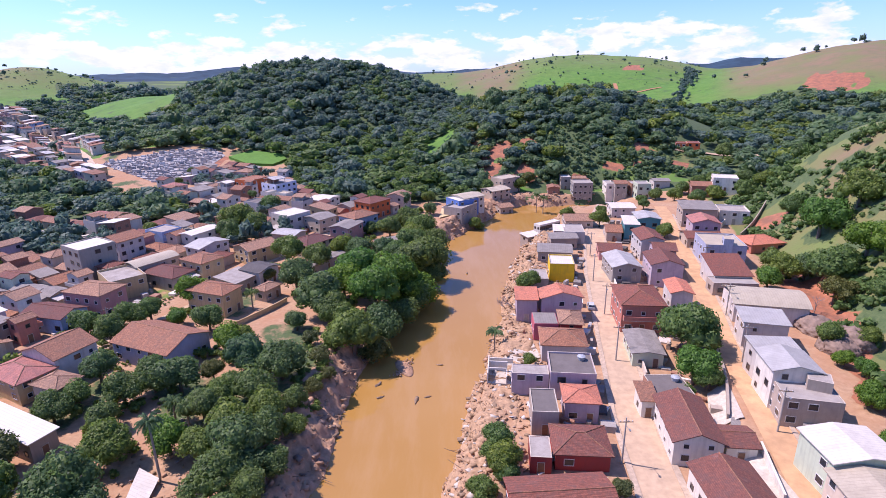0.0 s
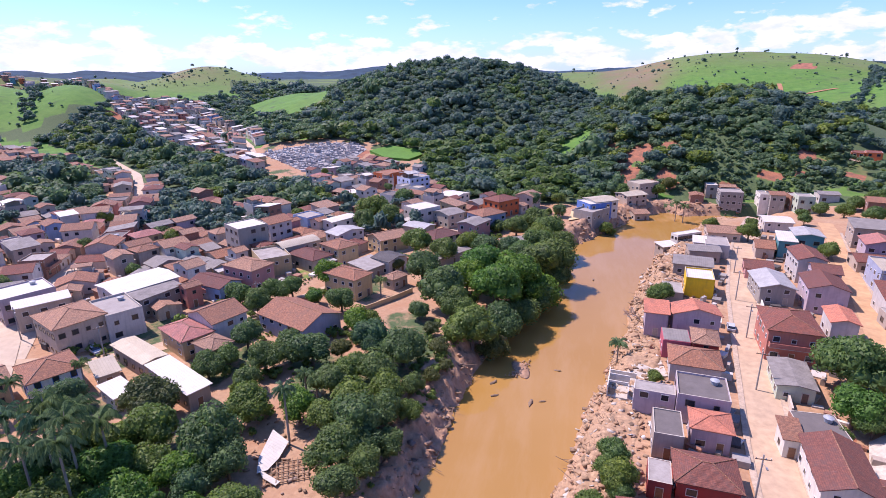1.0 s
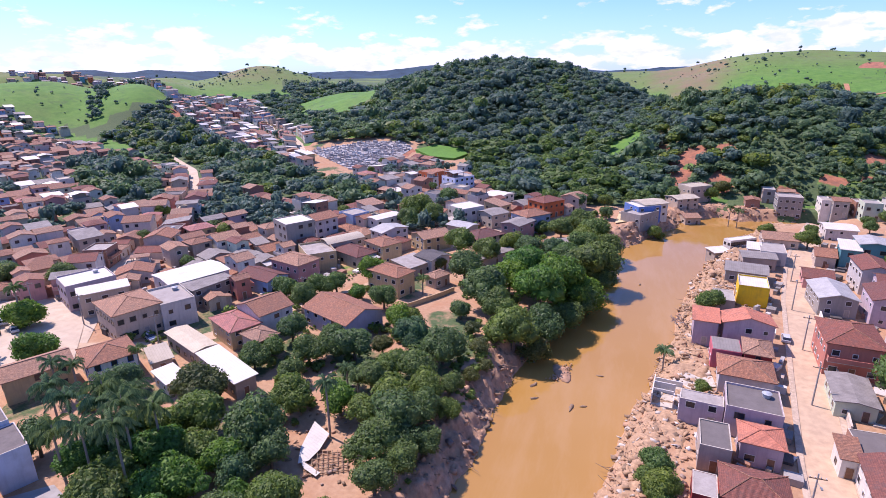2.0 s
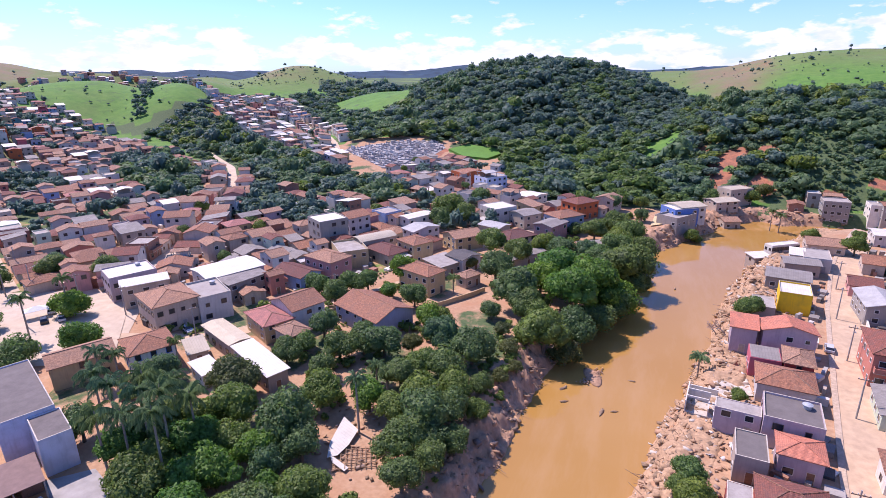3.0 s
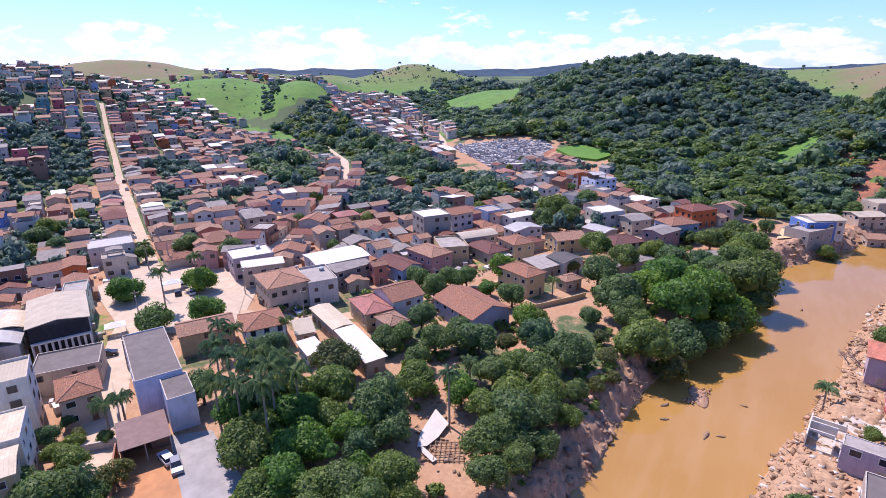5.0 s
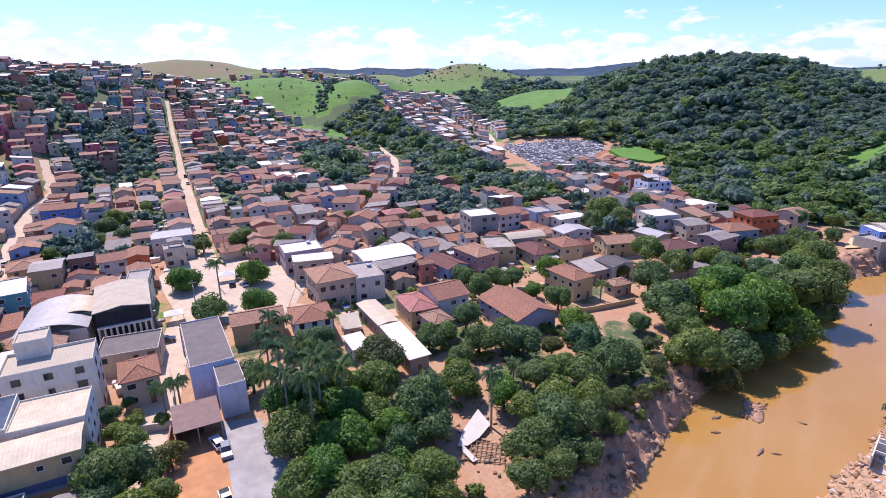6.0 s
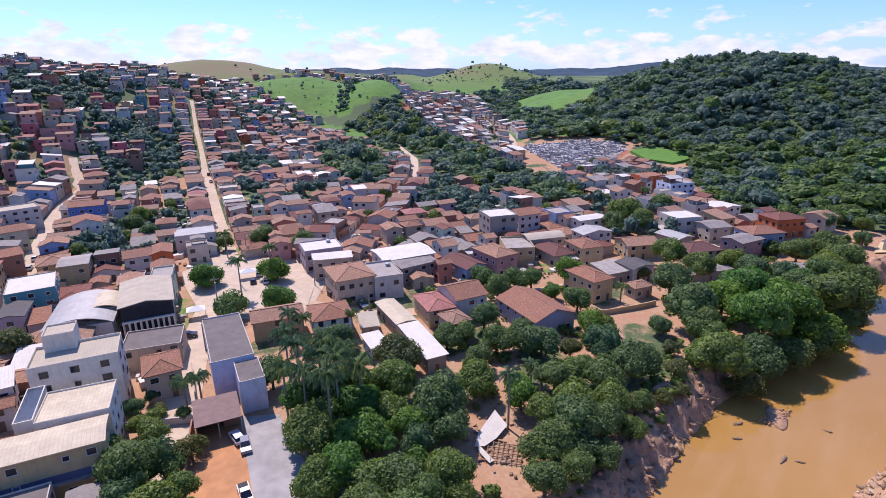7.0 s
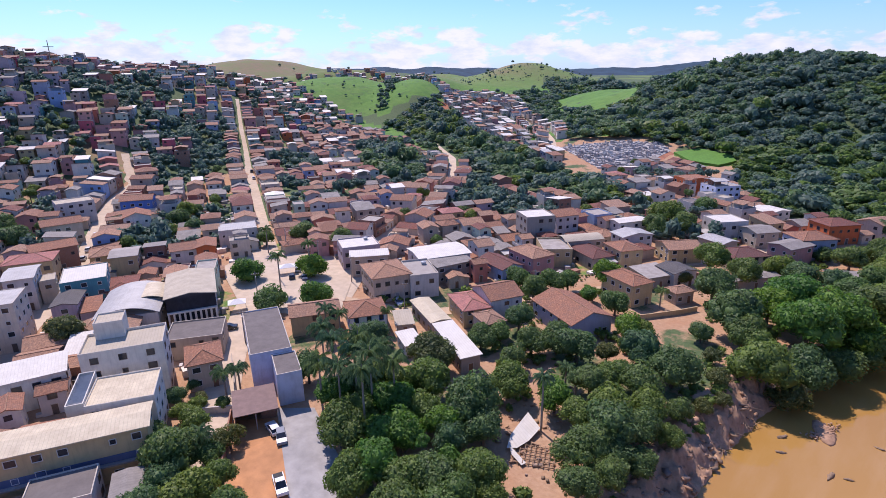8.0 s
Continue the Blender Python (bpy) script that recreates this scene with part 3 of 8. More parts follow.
    dry_hazed = np.where(inside(x, y, PASTURE), 0.0, np.maximum(dry_hazed, 0.8 * hill_town))
    woods = np.maximum(woods, hill_town * step01(-0.1, 0.2, vnoise(x, y, 22, 43)))
    woods = np.maximum(woods, step01(0.20, 0.3, green_patch(x, y)) * (r > 200) * (az > 30) * (r < 650))
    dry_hazed = np.maximum(dry_hazed, (0.75 + 0.25 * vnoise(x, y, 16, 49)) * step01(-4, 3, x - 76 - 0.26 * (y - 70)) * (y < 330) * (x > 60))
    dry_hazed = np.maximum(dry_hazed, 0.25 * inside(x, y, WOOD_BEND) + 0.6 * inside(x, y, WOOD_BEND) * step01(0.0, 0.4, vnoise(x, y, 22, 47)) * (x < 60))
    return grass, woods, red, np.clip(dry_hazed, 0, 1)


RIVERSIDE = [(-8, 160), (-2, 212), (14, 236), (-8, 244), (-40, 225), (-70, 185), (-72, 150), (-95, 118), (-112, 92), (-112, 62), (-90, 38), (-60, 30), (-30, 40), (-24, 95)]


# ---- the ground, one sheet to the horizon ----
def build_ground():
    radii = np.concatenate([[0.02], np.arange(2, 50, 3), np.arange(50, 300, 1.35), np.geomspace(300, 4700, 120)])
    angles = np.concatenate([np.arange(-52, 98, 0.38), np.arange(98, 308, 1.5)])
    a, r = np.meshgrid(np.radians(angles), radii, indexing="ij")
    x, y = (-r * np.sin(a)).ravel(), (r * np.cos(a)).ravel()
    z = ground_height(x, y)
    na, nr = len(angles), len(radii)
    i, j = np.meshgrid(np.arange(na), np.arange(nr - 1), indexing="ij")
    i2 = (i + 1) % na
    quads = np.stack([i * nr + j, i * nr + j + 1, i2 * nr + j + 1, i2 * nr + j], -1).reshape(-1, 4)[:, ::-1]
    me = array_mesh("ground", np.stack([x, y, z], -1), quads, GROUND_COVER, smooth=True)
    grass, woods, red, dry_hazed = cover_masks(x, y, z)
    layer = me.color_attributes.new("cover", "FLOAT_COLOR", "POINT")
    layer.data.foreach_set("color", np.stack([grass, woods, red, dry_hazed], -1).astype(np.float32).ravel())
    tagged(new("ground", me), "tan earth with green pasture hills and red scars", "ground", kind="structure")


def build_water():
    s = Shape()
    n = 90

    def along(line, k):
        pts = [Vector(p) for p in line]
        lengths = [(q - p).length for p, q in zip(pts, pts[1:])]
        want = k * sum(lengths)
        for p, q, l in zip(pts, pts[1:], lengths):
            if want <= l:
                return p.lerp(q, want / l)
            want -= l
        return pts[-1]

    left, right = [along(RIVER_LEFT, k / n) for k in range(n + 1)], [along(RIVER_RIGHT[::-1], k / n) for k in range(n + 1)]
    for (a, b), (c, d) in zip(zip(left, left[1:]), zip(right, right[1:])):
        a, d0 = a + (a - c).normalized() * 4.5, c + (c - a).normalized() * 4.5
        b, d1 = b + (b - d).normalized() * 4.5, d + (d - b).normalized() * 4.5
        s.poly([(a.x, a.y, WATER), (d0.x, d0.y, WATER), (d1.x, d1.y, WATER), (b.x, b.y, WATER)])
    tagged(new("water", s.mesh("water", [MUDDY_WATER])), "muddy brown river water with faint ripples", "river", kind="structure")


def resample(line, gap):
    pts = [Vector(p) for p in line]
    out = [pts[0]]
    for p, q in zip(pts, pts[1:]):
        n = max(1, round((q - p).length / gap))
        out += [p.lerp(q, (k + 1) / n) for k in range(n)]
    # round the corners
    for _ in range(6):
        out = [out[0]] + [(a + 2 * b + c) / 4 for a, b, c in zip(out, out[1:], out[2:])] + [out[-1]]
    return out


def ribbon(name, line, width, material, lift=0.10, gap=2.5, shift=0.0, kerb=0.0, label="", category="road", kind="structure"):
    """A strip of paving laid on the ground along a line; with kerb it is a raised pavement with real edges."""
    pts = resample(line, gap)
    s = Shape()
    rows = []
    for i, p in enumerate(pts):
        t = (pts[min(i + 1, len(pts) - 1)] - pts[max(i - 1, 0)]).normalized()
        nrm = Vector((-t.y, t.x))
        row = []
        m = 1 if kerb else 5
        for k in range(m + 1):
            q = p + nrm * (shift + width * (k / m - 0.5))
            row.append((q.x, q.y))
        rows.append(row)
    flat = np.array(rows)
    z = ground_height(flat[..., 0], flat[..., 1])
    mid = z.mean(axis=1, keepdims=True)
    z = np.maximum(z, mid - 0.3) * 0.5 + mid * 0.5 + lift + kerb
    for i in range(len(rows) - 1):
        for k in range(len(rows[0]) - 1):
            quad = [(*rows[i][k], z[i][k]), (*rows[i][k + 1], z[i][k + 1]), (*rows[i + 1][k + 1], z[i + 1][k + 1]), (*rows[i + 1][k], z[i + 1][k])]
            s.poly(quad[::-1])
            if kerb:
                for a, b in ((0, 3), (2, 1)):
                    p, q = quad[a], quad[b]
                    s.poly([p, q, (q[0], q[1], q[2] - 0.5), (p[0], p[1], p[2] - 0.5)])
    return tagged(new(name, s.mesh(name, [material])), label, category, kind=kind)


STREET_LOW = [(29, 35), (31, 55), (33.5, 81), (39.5, 114), (47, 155), (55, 188), (63, 214), (74, 240)]
STREET_HIGH = [(48, 35), (51.5, 61), (57, 87), (61, 106), (66, 122), (74, 150), (84, 190), (92, 218), (96, 234)]
STREET_MAIN = [(-139, 62), (-150, 82), (-171, 89), (-211, 107), (-273, 136), (-310, 152), (-354, 173), (-402, 195), (-475, 230)]
STREET_FRONT = [(-78, 24), (-93, 34), (-108, 43), (-131, 59), (-143, 70)]
STREET_CROSS = [(-118, 80), (-131, 96), (-152, 122), (-165, 152), (-190, 190)]
STREET_B = [(-120, 2), (-142, 10), (-157, 14), (-172, 24), (-210, 41), (-235, 51), (-261, 61), (-282, 72), (-297, 84), (-340, 95)]
STREET_C = [(-190, 190), (-212, 225), (-237, 253), (-266, 284), (-330, 330)]
STREET_RIVER = [(-118, 80), (-95, 88), (-78, 115), (-66, 140), (-62, 165), (-50, 195), (-30, 225)]
STREET_UP = [(-207, 324), (-228, 353), (-260, 391), (-314, 440), (-386, 485), (-482, 535), (-608, 608)]
STREET_BEND = [(196, 318), (176, 330), (160, 334), (150, 330), (140, 332)]
STREETS = [STREET_LOW, STREET_HIGH, STREET_MAIN, STREET_FRONT, STREET_CROSS, STREET_B, STREET_C, STREET_RIVER, STREET_UP, STREET_BEND]
SQUARE = [(-118, 66), (-131, 58), (-166, 68), (-176, 86), (-150, 100), (-134, 98), (-112, 76)]

build_ground()
build_water()
ribbon("road", STREET_LOW, 6.2, ROAD_DIRT, label="dusty paved street covered with dried tan mud")
ribbon("road", STREET_HIGH, 5.0, ROAD_MUD, label="narrow street covered with orange-tan dried mud")
for side in (-1, 1):
    ribbon("pavement", STREET_LOW[1:], 1.0, KERB, lift=0.10, shift=side * 3.6, kerb=0.16, label="narrow raised pavement with a worn kerb", category="pavement")
ribbon("pavement", STREET_HIGH[:8], 0.8, KERB, lift=0.10, shift=-2.9, kerb=0.16, label="narrow raised pavement with a worn kerb", category="pavement")
ribbon("road", STREET_MAIN[2:], 4.4, PLAZA, label="pale dusty street climbing the hill")
ribbon("road", STREET_FRONT, 7.0, PLAZA, label="pale concrete street beside the square")
ribbon("road", STREET_CROSS, 6.0, PLAZA, label="pale dusty side street")
ribbon("road", STREET_B, 6.0, PLAZA, label="pale dusty street between houses")
ribbon("road", STREET_C, 5.0, PLAZA, label="pale dusty street through the town")
ribbon("road", STREET_RIVER, 4.5, ROAD_DIRT, label="dirt lane along the gardens")
ribbon("road", STREET_UP, 6.0, PLAZA, label="pale street up the ridge")


def build_square():
    s = Shape()
    s.poly([(x, y, ground_z(x, y) + 0.17) for x, y in SQUARE][::-1])
    if s.mesh("probe", [PLAZA]).polygons[0].normal.z < 0:
        s.faces = [tuple(reversed(f)) for f in s.faces]
    tagged(new("town_square", s.mesh("town_square", [PLAZA])), "pale paved town square with dusty ground", "square", kind="structure")


build_square()
ribbon("road", STREET_BEND, 5.0, ROAD_DIRT, lift=0.4, label="pale dirt road curving past an orange house")
ribbon("dirt_track", [(228, 735), (262, 735), (290, 748)], 5, plain("red_track", (0.42, 0.20, 0.10), 0.95), lift=0.5, gap=6, label="red dirt track across a pasture", category="track")
ribbon("dirt_track", [(241, 790), (236, 762), (228, 735)], 5, plain("red_track", (0.42, 0.20, 0.10), 0.95), lift=0.5, gap=6, label="red dirt track down a pasture", category="track")


def distant_ridges():
    # distance haze is put into the blue base colour of the ridges
    haze = plain("hazy_ridge", (0.022, 0.056, 0.086), 1.0, 0.4, 0.012, 0.0)
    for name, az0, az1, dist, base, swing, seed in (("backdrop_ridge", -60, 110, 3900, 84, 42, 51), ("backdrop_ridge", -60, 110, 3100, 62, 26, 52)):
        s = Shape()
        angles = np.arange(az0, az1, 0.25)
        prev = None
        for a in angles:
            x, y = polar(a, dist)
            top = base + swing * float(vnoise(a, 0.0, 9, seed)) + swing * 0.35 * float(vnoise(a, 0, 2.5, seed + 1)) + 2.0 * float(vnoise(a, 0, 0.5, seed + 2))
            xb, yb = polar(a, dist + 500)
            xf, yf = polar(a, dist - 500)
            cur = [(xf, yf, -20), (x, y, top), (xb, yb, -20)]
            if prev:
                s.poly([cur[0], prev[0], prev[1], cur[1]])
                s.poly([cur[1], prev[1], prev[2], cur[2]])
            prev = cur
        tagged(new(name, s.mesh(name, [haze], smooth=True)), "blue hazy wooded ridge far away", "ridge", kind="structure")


distant_ridges()


# ---- houses ----
MESHES = {}


def framed_panel(w, h, below, recess, materials, name):
    """A frame and the panel set into it, as one joined surface."""
    f = 0.10
    s = Shape()
    rings = [[(-w / 2 - f, y, -below), (w / 2 + f, y, -below), (w / 2 + f, y, h + f), (-w / 2 - f, y, h + f)] for y in (0.05, -0.07)]
    rings += [[(-w / 2, y, 0), (w / 2, y, 0), (w / 2, y, h), (-w / 2, y, h)] for y in (-0.07, recess)]
    s.verts = [p for ring in rings for p in ring]
    for k in range(3):
        for i in range(4):
            j = (i + 1) % 4
            s.faces.append((4 * k + i, 4 * k + j, 4 * k + 4 + j, 4 * k + 4 + i))
            s.slots.append(0)
    s.faces.append((12, 13, 14, 15))
    s.slots.append(1)
    return s.mesh(name, materials)


def window_mesh(w, h, style):
    key = ("window", w, h, style)
    if key not in MESHES:
        MESHES[key] = framed_panel(w, h, 0.12, -0.02, [{"white": FRAME_WHITE, "dark": FRAME_DARK, "blue": SHUTTER_BLUE}[style], GLASS], "window")
    return MESHES[key]


def door_mesh(w, h, style):
    key = ("door", w, h, style)
    if key not in MESHES:
        MESHES[key] = framed_panel(w, h, 0.0, -0.03, [CONCRETE_LIGHT, {"wood": DOOR_WOOD, "steel": STEEL, "blue": SHUTTER_BLUE, "dark": FRAME_DARK}[style]], "door")
    return MESHES[key]


def parapet_shape(w, d, h, rise):
    """A low wall round a flat roof, one closed ring."""
    s = Shape()
    t = 0.16
    for X, Y, z in ((w / 2, d / 2, h), (w / 2, d / 2, h + rise), (w / 2 - t, d / 2 - t, h + rise), (w / 2 - t, d / 2 - t, h)):
        s.verts += [(-X, -Y, z), (X, -Y, z), (X, Y, z), (-X, Y, z)]
    for k in range(3):
        for i in range(4):
            j = (i + 1) % 4
            s.faces.append((4 * k + i, 4 * k + j, 4 * k + 4 + j, 4 * k + 4 + i))
            s.slots.append(1 if k == 1 else 0)
    return s


def tank_mesh():
    if "tank" not in MESHES:
        s = Shape()
        profile = ((0.0, 0.6), (0.7, 0.75), (0.72, 0.82), (0.8, 0.82), (0.98, 0.3), (1.0, 0.02))
        for z, r in profile:
            s.verts += [(r * math.cos(math.tau * i / 12), r * math.sin(math.tau * i / 12), z) for i in range(12)]
        for k in range(len(profile) - 1):
            for i in range(12):
                j = (i + 1) % 12
                s.faces.append((12 * k + i, 12 * k + j, 12 * k + 12 + j, 12 * k + 12 + i))
                s.slots.append(0)
        MESHES["tank"] = s.mesh("water_tank", [TANK], smooth=False)
    return MESHES["tank"]


def body_shape(w, d, h, roof, axis, pitch, sink):
    """Walls with their gables."""
    s = Shape()
    x, y = w / 2, d / 2
    k = math.tan(radians(pitch))
    s.poly([(-x, -y, -sink), (-x, y, -sink), (x, y, -sink), (x, -y, -sink)])
    if roof == "gable" and axis == "x":
        top = h + y * k
        s.poly([(-x, -y, -sink), (x, -y, -sink), (x, -y, h), (-x, -y, h)])
        s.poly([(x, y, -sink), (-x, y, -sink), (-x, y, h), (x, y, h)])
        s.poly([(x, -y, -sink), (x, y, -sink), (x, y, h), (x, 0, top), (x, -y, h)])
        s.poly([(-x, y, -sink), (-x, -y, -sink), (-x, -y, h), (-x, 0, top), (-x, y, h)])
    elif roof == "gable":
        top = h + x * k
        s.poly([(-x, -y, -sink), (x, -y, -sink), (x, -y, h), (0, -y, top), (-x, -y, h)])
        s.poly([(x, y, -sink), (-x, y, -sink), (-x, y, h), (0, y, top), (x, y, h)])
        s.poly([(x, -y, -sink), (x, y, -sink), (x, y, h), (x, -y, h)])
        s.poly([(-x, y, -sink), (-x, -y, -sink), (-x, -y, h), (-x, y, h)])
    elif roof == "shed":
        top = h + d * k
        s.poly([(-x, -y, -sink), (x, -y, -sink), (x, -y, h), (-x, -y, h)])
        s.poly([(x, y, -sink), (-x, y, -sink), (-x, y, top), (x, y, top)])
        s.poly([(x, -y, -sink), (x, y, -sink), (x, y, top), (x, -y, h)])
        s.poly([(-x, y, -sink), (-x, -y, -sink), (-x, -y, h), (-x, y, top)])
    else:
        s.box(-x, -y, -sink + 0.01, x, y, h)
    return s


def roof_shape(w, d, h, roof, axis, pitch, over, thick=0.16):
    s = Shape()
    x, y = w / 2 + over, d / 2 + over
    k = math.tan(radians(pitch))
    e = 0.03 + thick
    if roof == "gable" and axis == "x":
        lo, hi = h - over * k + e, h + (d / 2) * k + e
        s.shell([(-x, -y, lo), (x, -y, lo), (x, 0, hi), (-x, 0, hi), (x, y, lo), (-x, y, lo)], [(0, 1, 2, 3), (3, 2, 4, 5)], thick)
        ridge = [((-x, 0, hi), (x, 0, hi))]
    elif roof == "gable":
        lo, hi = h - over * k + e, h + (w / 2) * k + e
        s.shell([(-x, -y, lo), (-x, y, lo), (0, y, hi), (0, -y, hi), (x, y, lo), (x, -y, lo)], [(1, 0, 3, 2), (2, 3, 5, 4)], thick)
        ridge = [((0, -y, hi), (0, y, hi))]
    elif roof == "hip":
        lo = h - over * k + e
        if w >= d:
            r, hi = w / 2 - d / 2, h + (d / 2) * k + e
            a, b = (-r - 0.01, 0, hi), (r + 0.01, 0, hi)
        else:
            r, hi = d / 2 - w / 2, h + (w / 2) * k + e
            a, b = (0, -r - 0.01, hi), (0, r + 0.01, hi)
        c = [(-x, -y, lo), (x, -y, lo), (x, y, lo), (-x, y, lo)]
        if w >= d:
            s.shell(c + [a, b], [(0, 1, 5, 4), (1, 2, 5), (2, 3, 4, 5), (3, 0, 4)], thick)
            ridge = [(a, b), (c[0], a), (c[3], a), (c[1], b), (c[2], b)]
        else:
            s.shell(c + [a, b], [(0, 1, 4), (1, 2, 5, 4), (2, 3, 5), (3, 0, 4, 5)], thick)
            ridge = [(a, b), (c[0], a), (c[1], a), (c[2], b), (c[3], b)]
    elif roof == "shed":
        lo, hi = h - over * k + e, h + (d + over) * k + e
        s.shell([(-x, -y, lo), (x, -y, lo), (x, y, hi), (-x, y, hi)], [(0, 1, 2, 3)], thick)
        ridge = []
    elif roof == "vault":
        n, top = 8, []
        rise = w * 0.14 if axis == "y" else d * 0.14
        for i in range(n + 1):
            c = -1 + 2 * i / n
            zz = h + e + rise * (1 - c * c)
            top += [(c * x, -y, zz), (c * x, y, zz)] if axis == "y" else [(-x, c * y, zz), (x, c * y, zz)]
        if axis == "y":
            s.shell(top, [(2 * i, 2 * i + 2, 2 * i + 3, 2 * i + 1) for i in range(n)], thick)
        else:
            s.shell(top, [(2 * i, 2 * i + 1, 2 * i + 3, 2 * i + 2) for i in range(n)], thick)
        ridge = []
    else:
        s.box(-w / 2 + 0.14, -d / 2 + 0.14, h + 0.004, w / 2 - 0.14, d / 2 - 0.14, h + 0.09)
        ridge = []
    return s, ridge


def place(name, x, y, rot, base=None, label="", category="house", group=""):
    ob = new(name)
    ob.empty_display_size = 0.5
    ob.matrix_basis = pose(x, y, ground_z(x, y) if base is None else base, 0, 0, rot)
    return tagged(ob, label, category, group)


ROOF_WORDS = {"tile": "clay-tiled", "oldtile": "old weathered clay-tiled", "redtile": "dark red tiled", "darktile": "dark brown tiled", "pinktile": "orange-pink tiled", "rosetile": "rose-red tiled",
              "fibre": "grey fibre-cement", "zinc": "grey metal sheet", "white": "white sheet-metal", "cream": "cream sheet", "dark": "dark sheet", "slab": "dark concrete flat", "screed": "grey concrete flat", "sand": "sandy sheet"}
WALL_WORDS = {"greyblue": "grey-blue", "sky": "light blue", "brick": "bare brick", "concrete": "bare concrete", "dirty": "mud-stained", "pale": "pale grey"}


def house(x, y, rot, w, d, h, roof="gable", wall="cream", cover="tile", axis="x", pitch=20, over=0.45, base=None, sink=2.0, windows="nsew", style="", tank=0, parapet=0.6,
          rate=0.8, label="", category="house", group="", seed=None, spacing=2.9, door=True, ridge=True, name="house", annexes=None, terrace=False, balcony=False, front="", band=""):
    """A house on its plot: walls, roof, ridge caps, windows and doors, each a part. x, y: centre; w along local x, d along local y; h: eaves."""
    rng = random.Random(seed if seed is not None else round(x * 13.7 + y * 7.3 + w * 3))
    floors = max(1, round(h / 3.0))
    words = WALL_WORDS.get(wall, wall)
    number = {1: "one-storey", 2: "two-storey", 3: "three-storey", 4: "four-storey"}.get(floors, "tall")
    label = label or f"{words} plastered {number} house with {ROOF_WORDS[cover]} roof"
    ob = place(name, x, y, rot, base, label, category, group)
    part("wall", body_shape(w, d, h, roof, axis, pitch, sink).mesh("wall", [wall_material(wall)]), ob)
    s, ridges = roof_shape(w, d, h, roof, axis, pitch, over)
    part("roof", s.mesh("roof", [roof_material(cover)]), ob)
    if ridge and ridges and "tile" in cover:
        for a, b in ridges:
            c = Shape()
            c.tube((a[0], a[1], a[2] + 0.02), (b[0], b[1], b[2] + 0.02), 0.10, 0.10, 5)
            part("ridge_cap", c.mesh("ridge_cap", [roof_material({"redtile": "tile", "darktile": "redtile", "pinktile": "pinktile"}.get(cover, "oldtile"))]), ob)
    if roof == "flat" and parapet:
        part("parapet", parapet_shape(w, d, h, parapet).mesh("parapet", [wall_material(wall), CONCRETE_LIGHT]), ob)
    style = style or rng.choice(["white", "dark", "white"])
    sides = {"s": (0, w, -d / 2, 0), "n": (180, w, -d / 2, 0), "e": (90, d, -w / 2, 0), "w": (-90, d, -w / 2, 0)}
    for side in windows:
        turn, length, off, _ = sides[side]
        n = max(1, int(length / spacing))
        for f in range(floors):
            z0 = f * h / floors + 1.0
            for i in range(n):
                if rng.random() > rate:
                    continue
                px = length * ((i + 0.5) / n - 0.5)
                m = pose(0, 0, 0, 0, 0, turn) @ pose(px, off, z0)
                if f == 0 and door and side in "sn" and i == n // 2:
                    part("door", door_mesh(1.0, 2.1, rng.choice(["wood", "steel", "dark"]) if style != "blue" else "blue"), ob, pose(0, 0, 0, 0, 0, turn) @ pose(px, off, 0))
                else:
                    ww, hh = (1.0, 1.5) if style == "blue" else rng.choice([(1.2, 1.1), (1.4, 1.1), (0.8, 0.8)])
                    part("window", window_mesh(ww, hh, style), ob, m)
    if annexes is None:
        annexes = x < -45 and y > 118
    if annexes:
        for k in range(rng.choice([0, 1, 1, 2])):
            side = rng.choice("nwes")
            turn, length, off, _ = sides[side]
            aw, ad, ah = min(length * rng.uniform(0.35, 0.7), 5.5), rng.uniform(1.6, 3.0), rng.uniform(2.2, 2.9)
            m = pose(0, 0, 0, 0, 0, turn) @ pose((length - aw) * rng.uniform(-0.48, 0.48), off - ad / 2 - 0.02, 0)
            world = ob.matrix_basis @ m.translation
            if any(line_distance(np.array([world.x]), np.array([world.y]), line)[0] < 5.5 for line in STREETS) or inside(np.array([world.x]), np.array([world.y]), SQUARE)[0]:
                continue
            a_wall, a_cover = rng.choice([wall, "dirty", "brick", "concrete"]), rng.choice(["fibre", "tile", "zinc", "screed", "oldtile", "dark"])
            annex = part("annex", body_shape(aw, ad, ah, "shed", "x", 8, sink).mesh("annex", [wall_material(a_wall)]), ob, m, "low lean-to annex")
            part("annex_roof", roof_shape(aw, ad, ah, "shed", "x", 8, 0.25)[0].mesh("annex_roof", [roof_material(a_cover)]), annex, None, f"{ROOF_WORDS[a_cover]} lean-to roof")
    if terrace:
        raised_roof(ob, w, d, h, rng)
    if balcony:
        add_balcony(ob, rng.choice([(0, w, -d / 2), (-90, d, -w / 2)]), h / floors if floors > 1 else 0.3, wall)
    if front == "glazed":
        # a dark gable over a white colonnade with tall panes
        s = Shape()
        s.poly([(-w / 2, -d / 2 - 0.1, h * 0.62), (w / 2, -d / 2 - 0.1, h * 0.62), (w / 2, -d / 2 - 0.1, h), (0, -d / 2 - 0.1, h + w / 2 * math.tan(radians(pitch))), (-w / 2, -d / 2 - 0.1, h)])
        s.box(-w / 2, -d / 2 - 0.1, h * 0.62, w / 2, -d / 2, h)
        part("gable_cladding", s.mesh("gable_cladding", [plain("navy_panel", (0.045, 0.05, 0.07), 0.6, 0.3, 1.0)]), ob, None, "dark blue-grey panel over the upper gable")
        s = Shape()
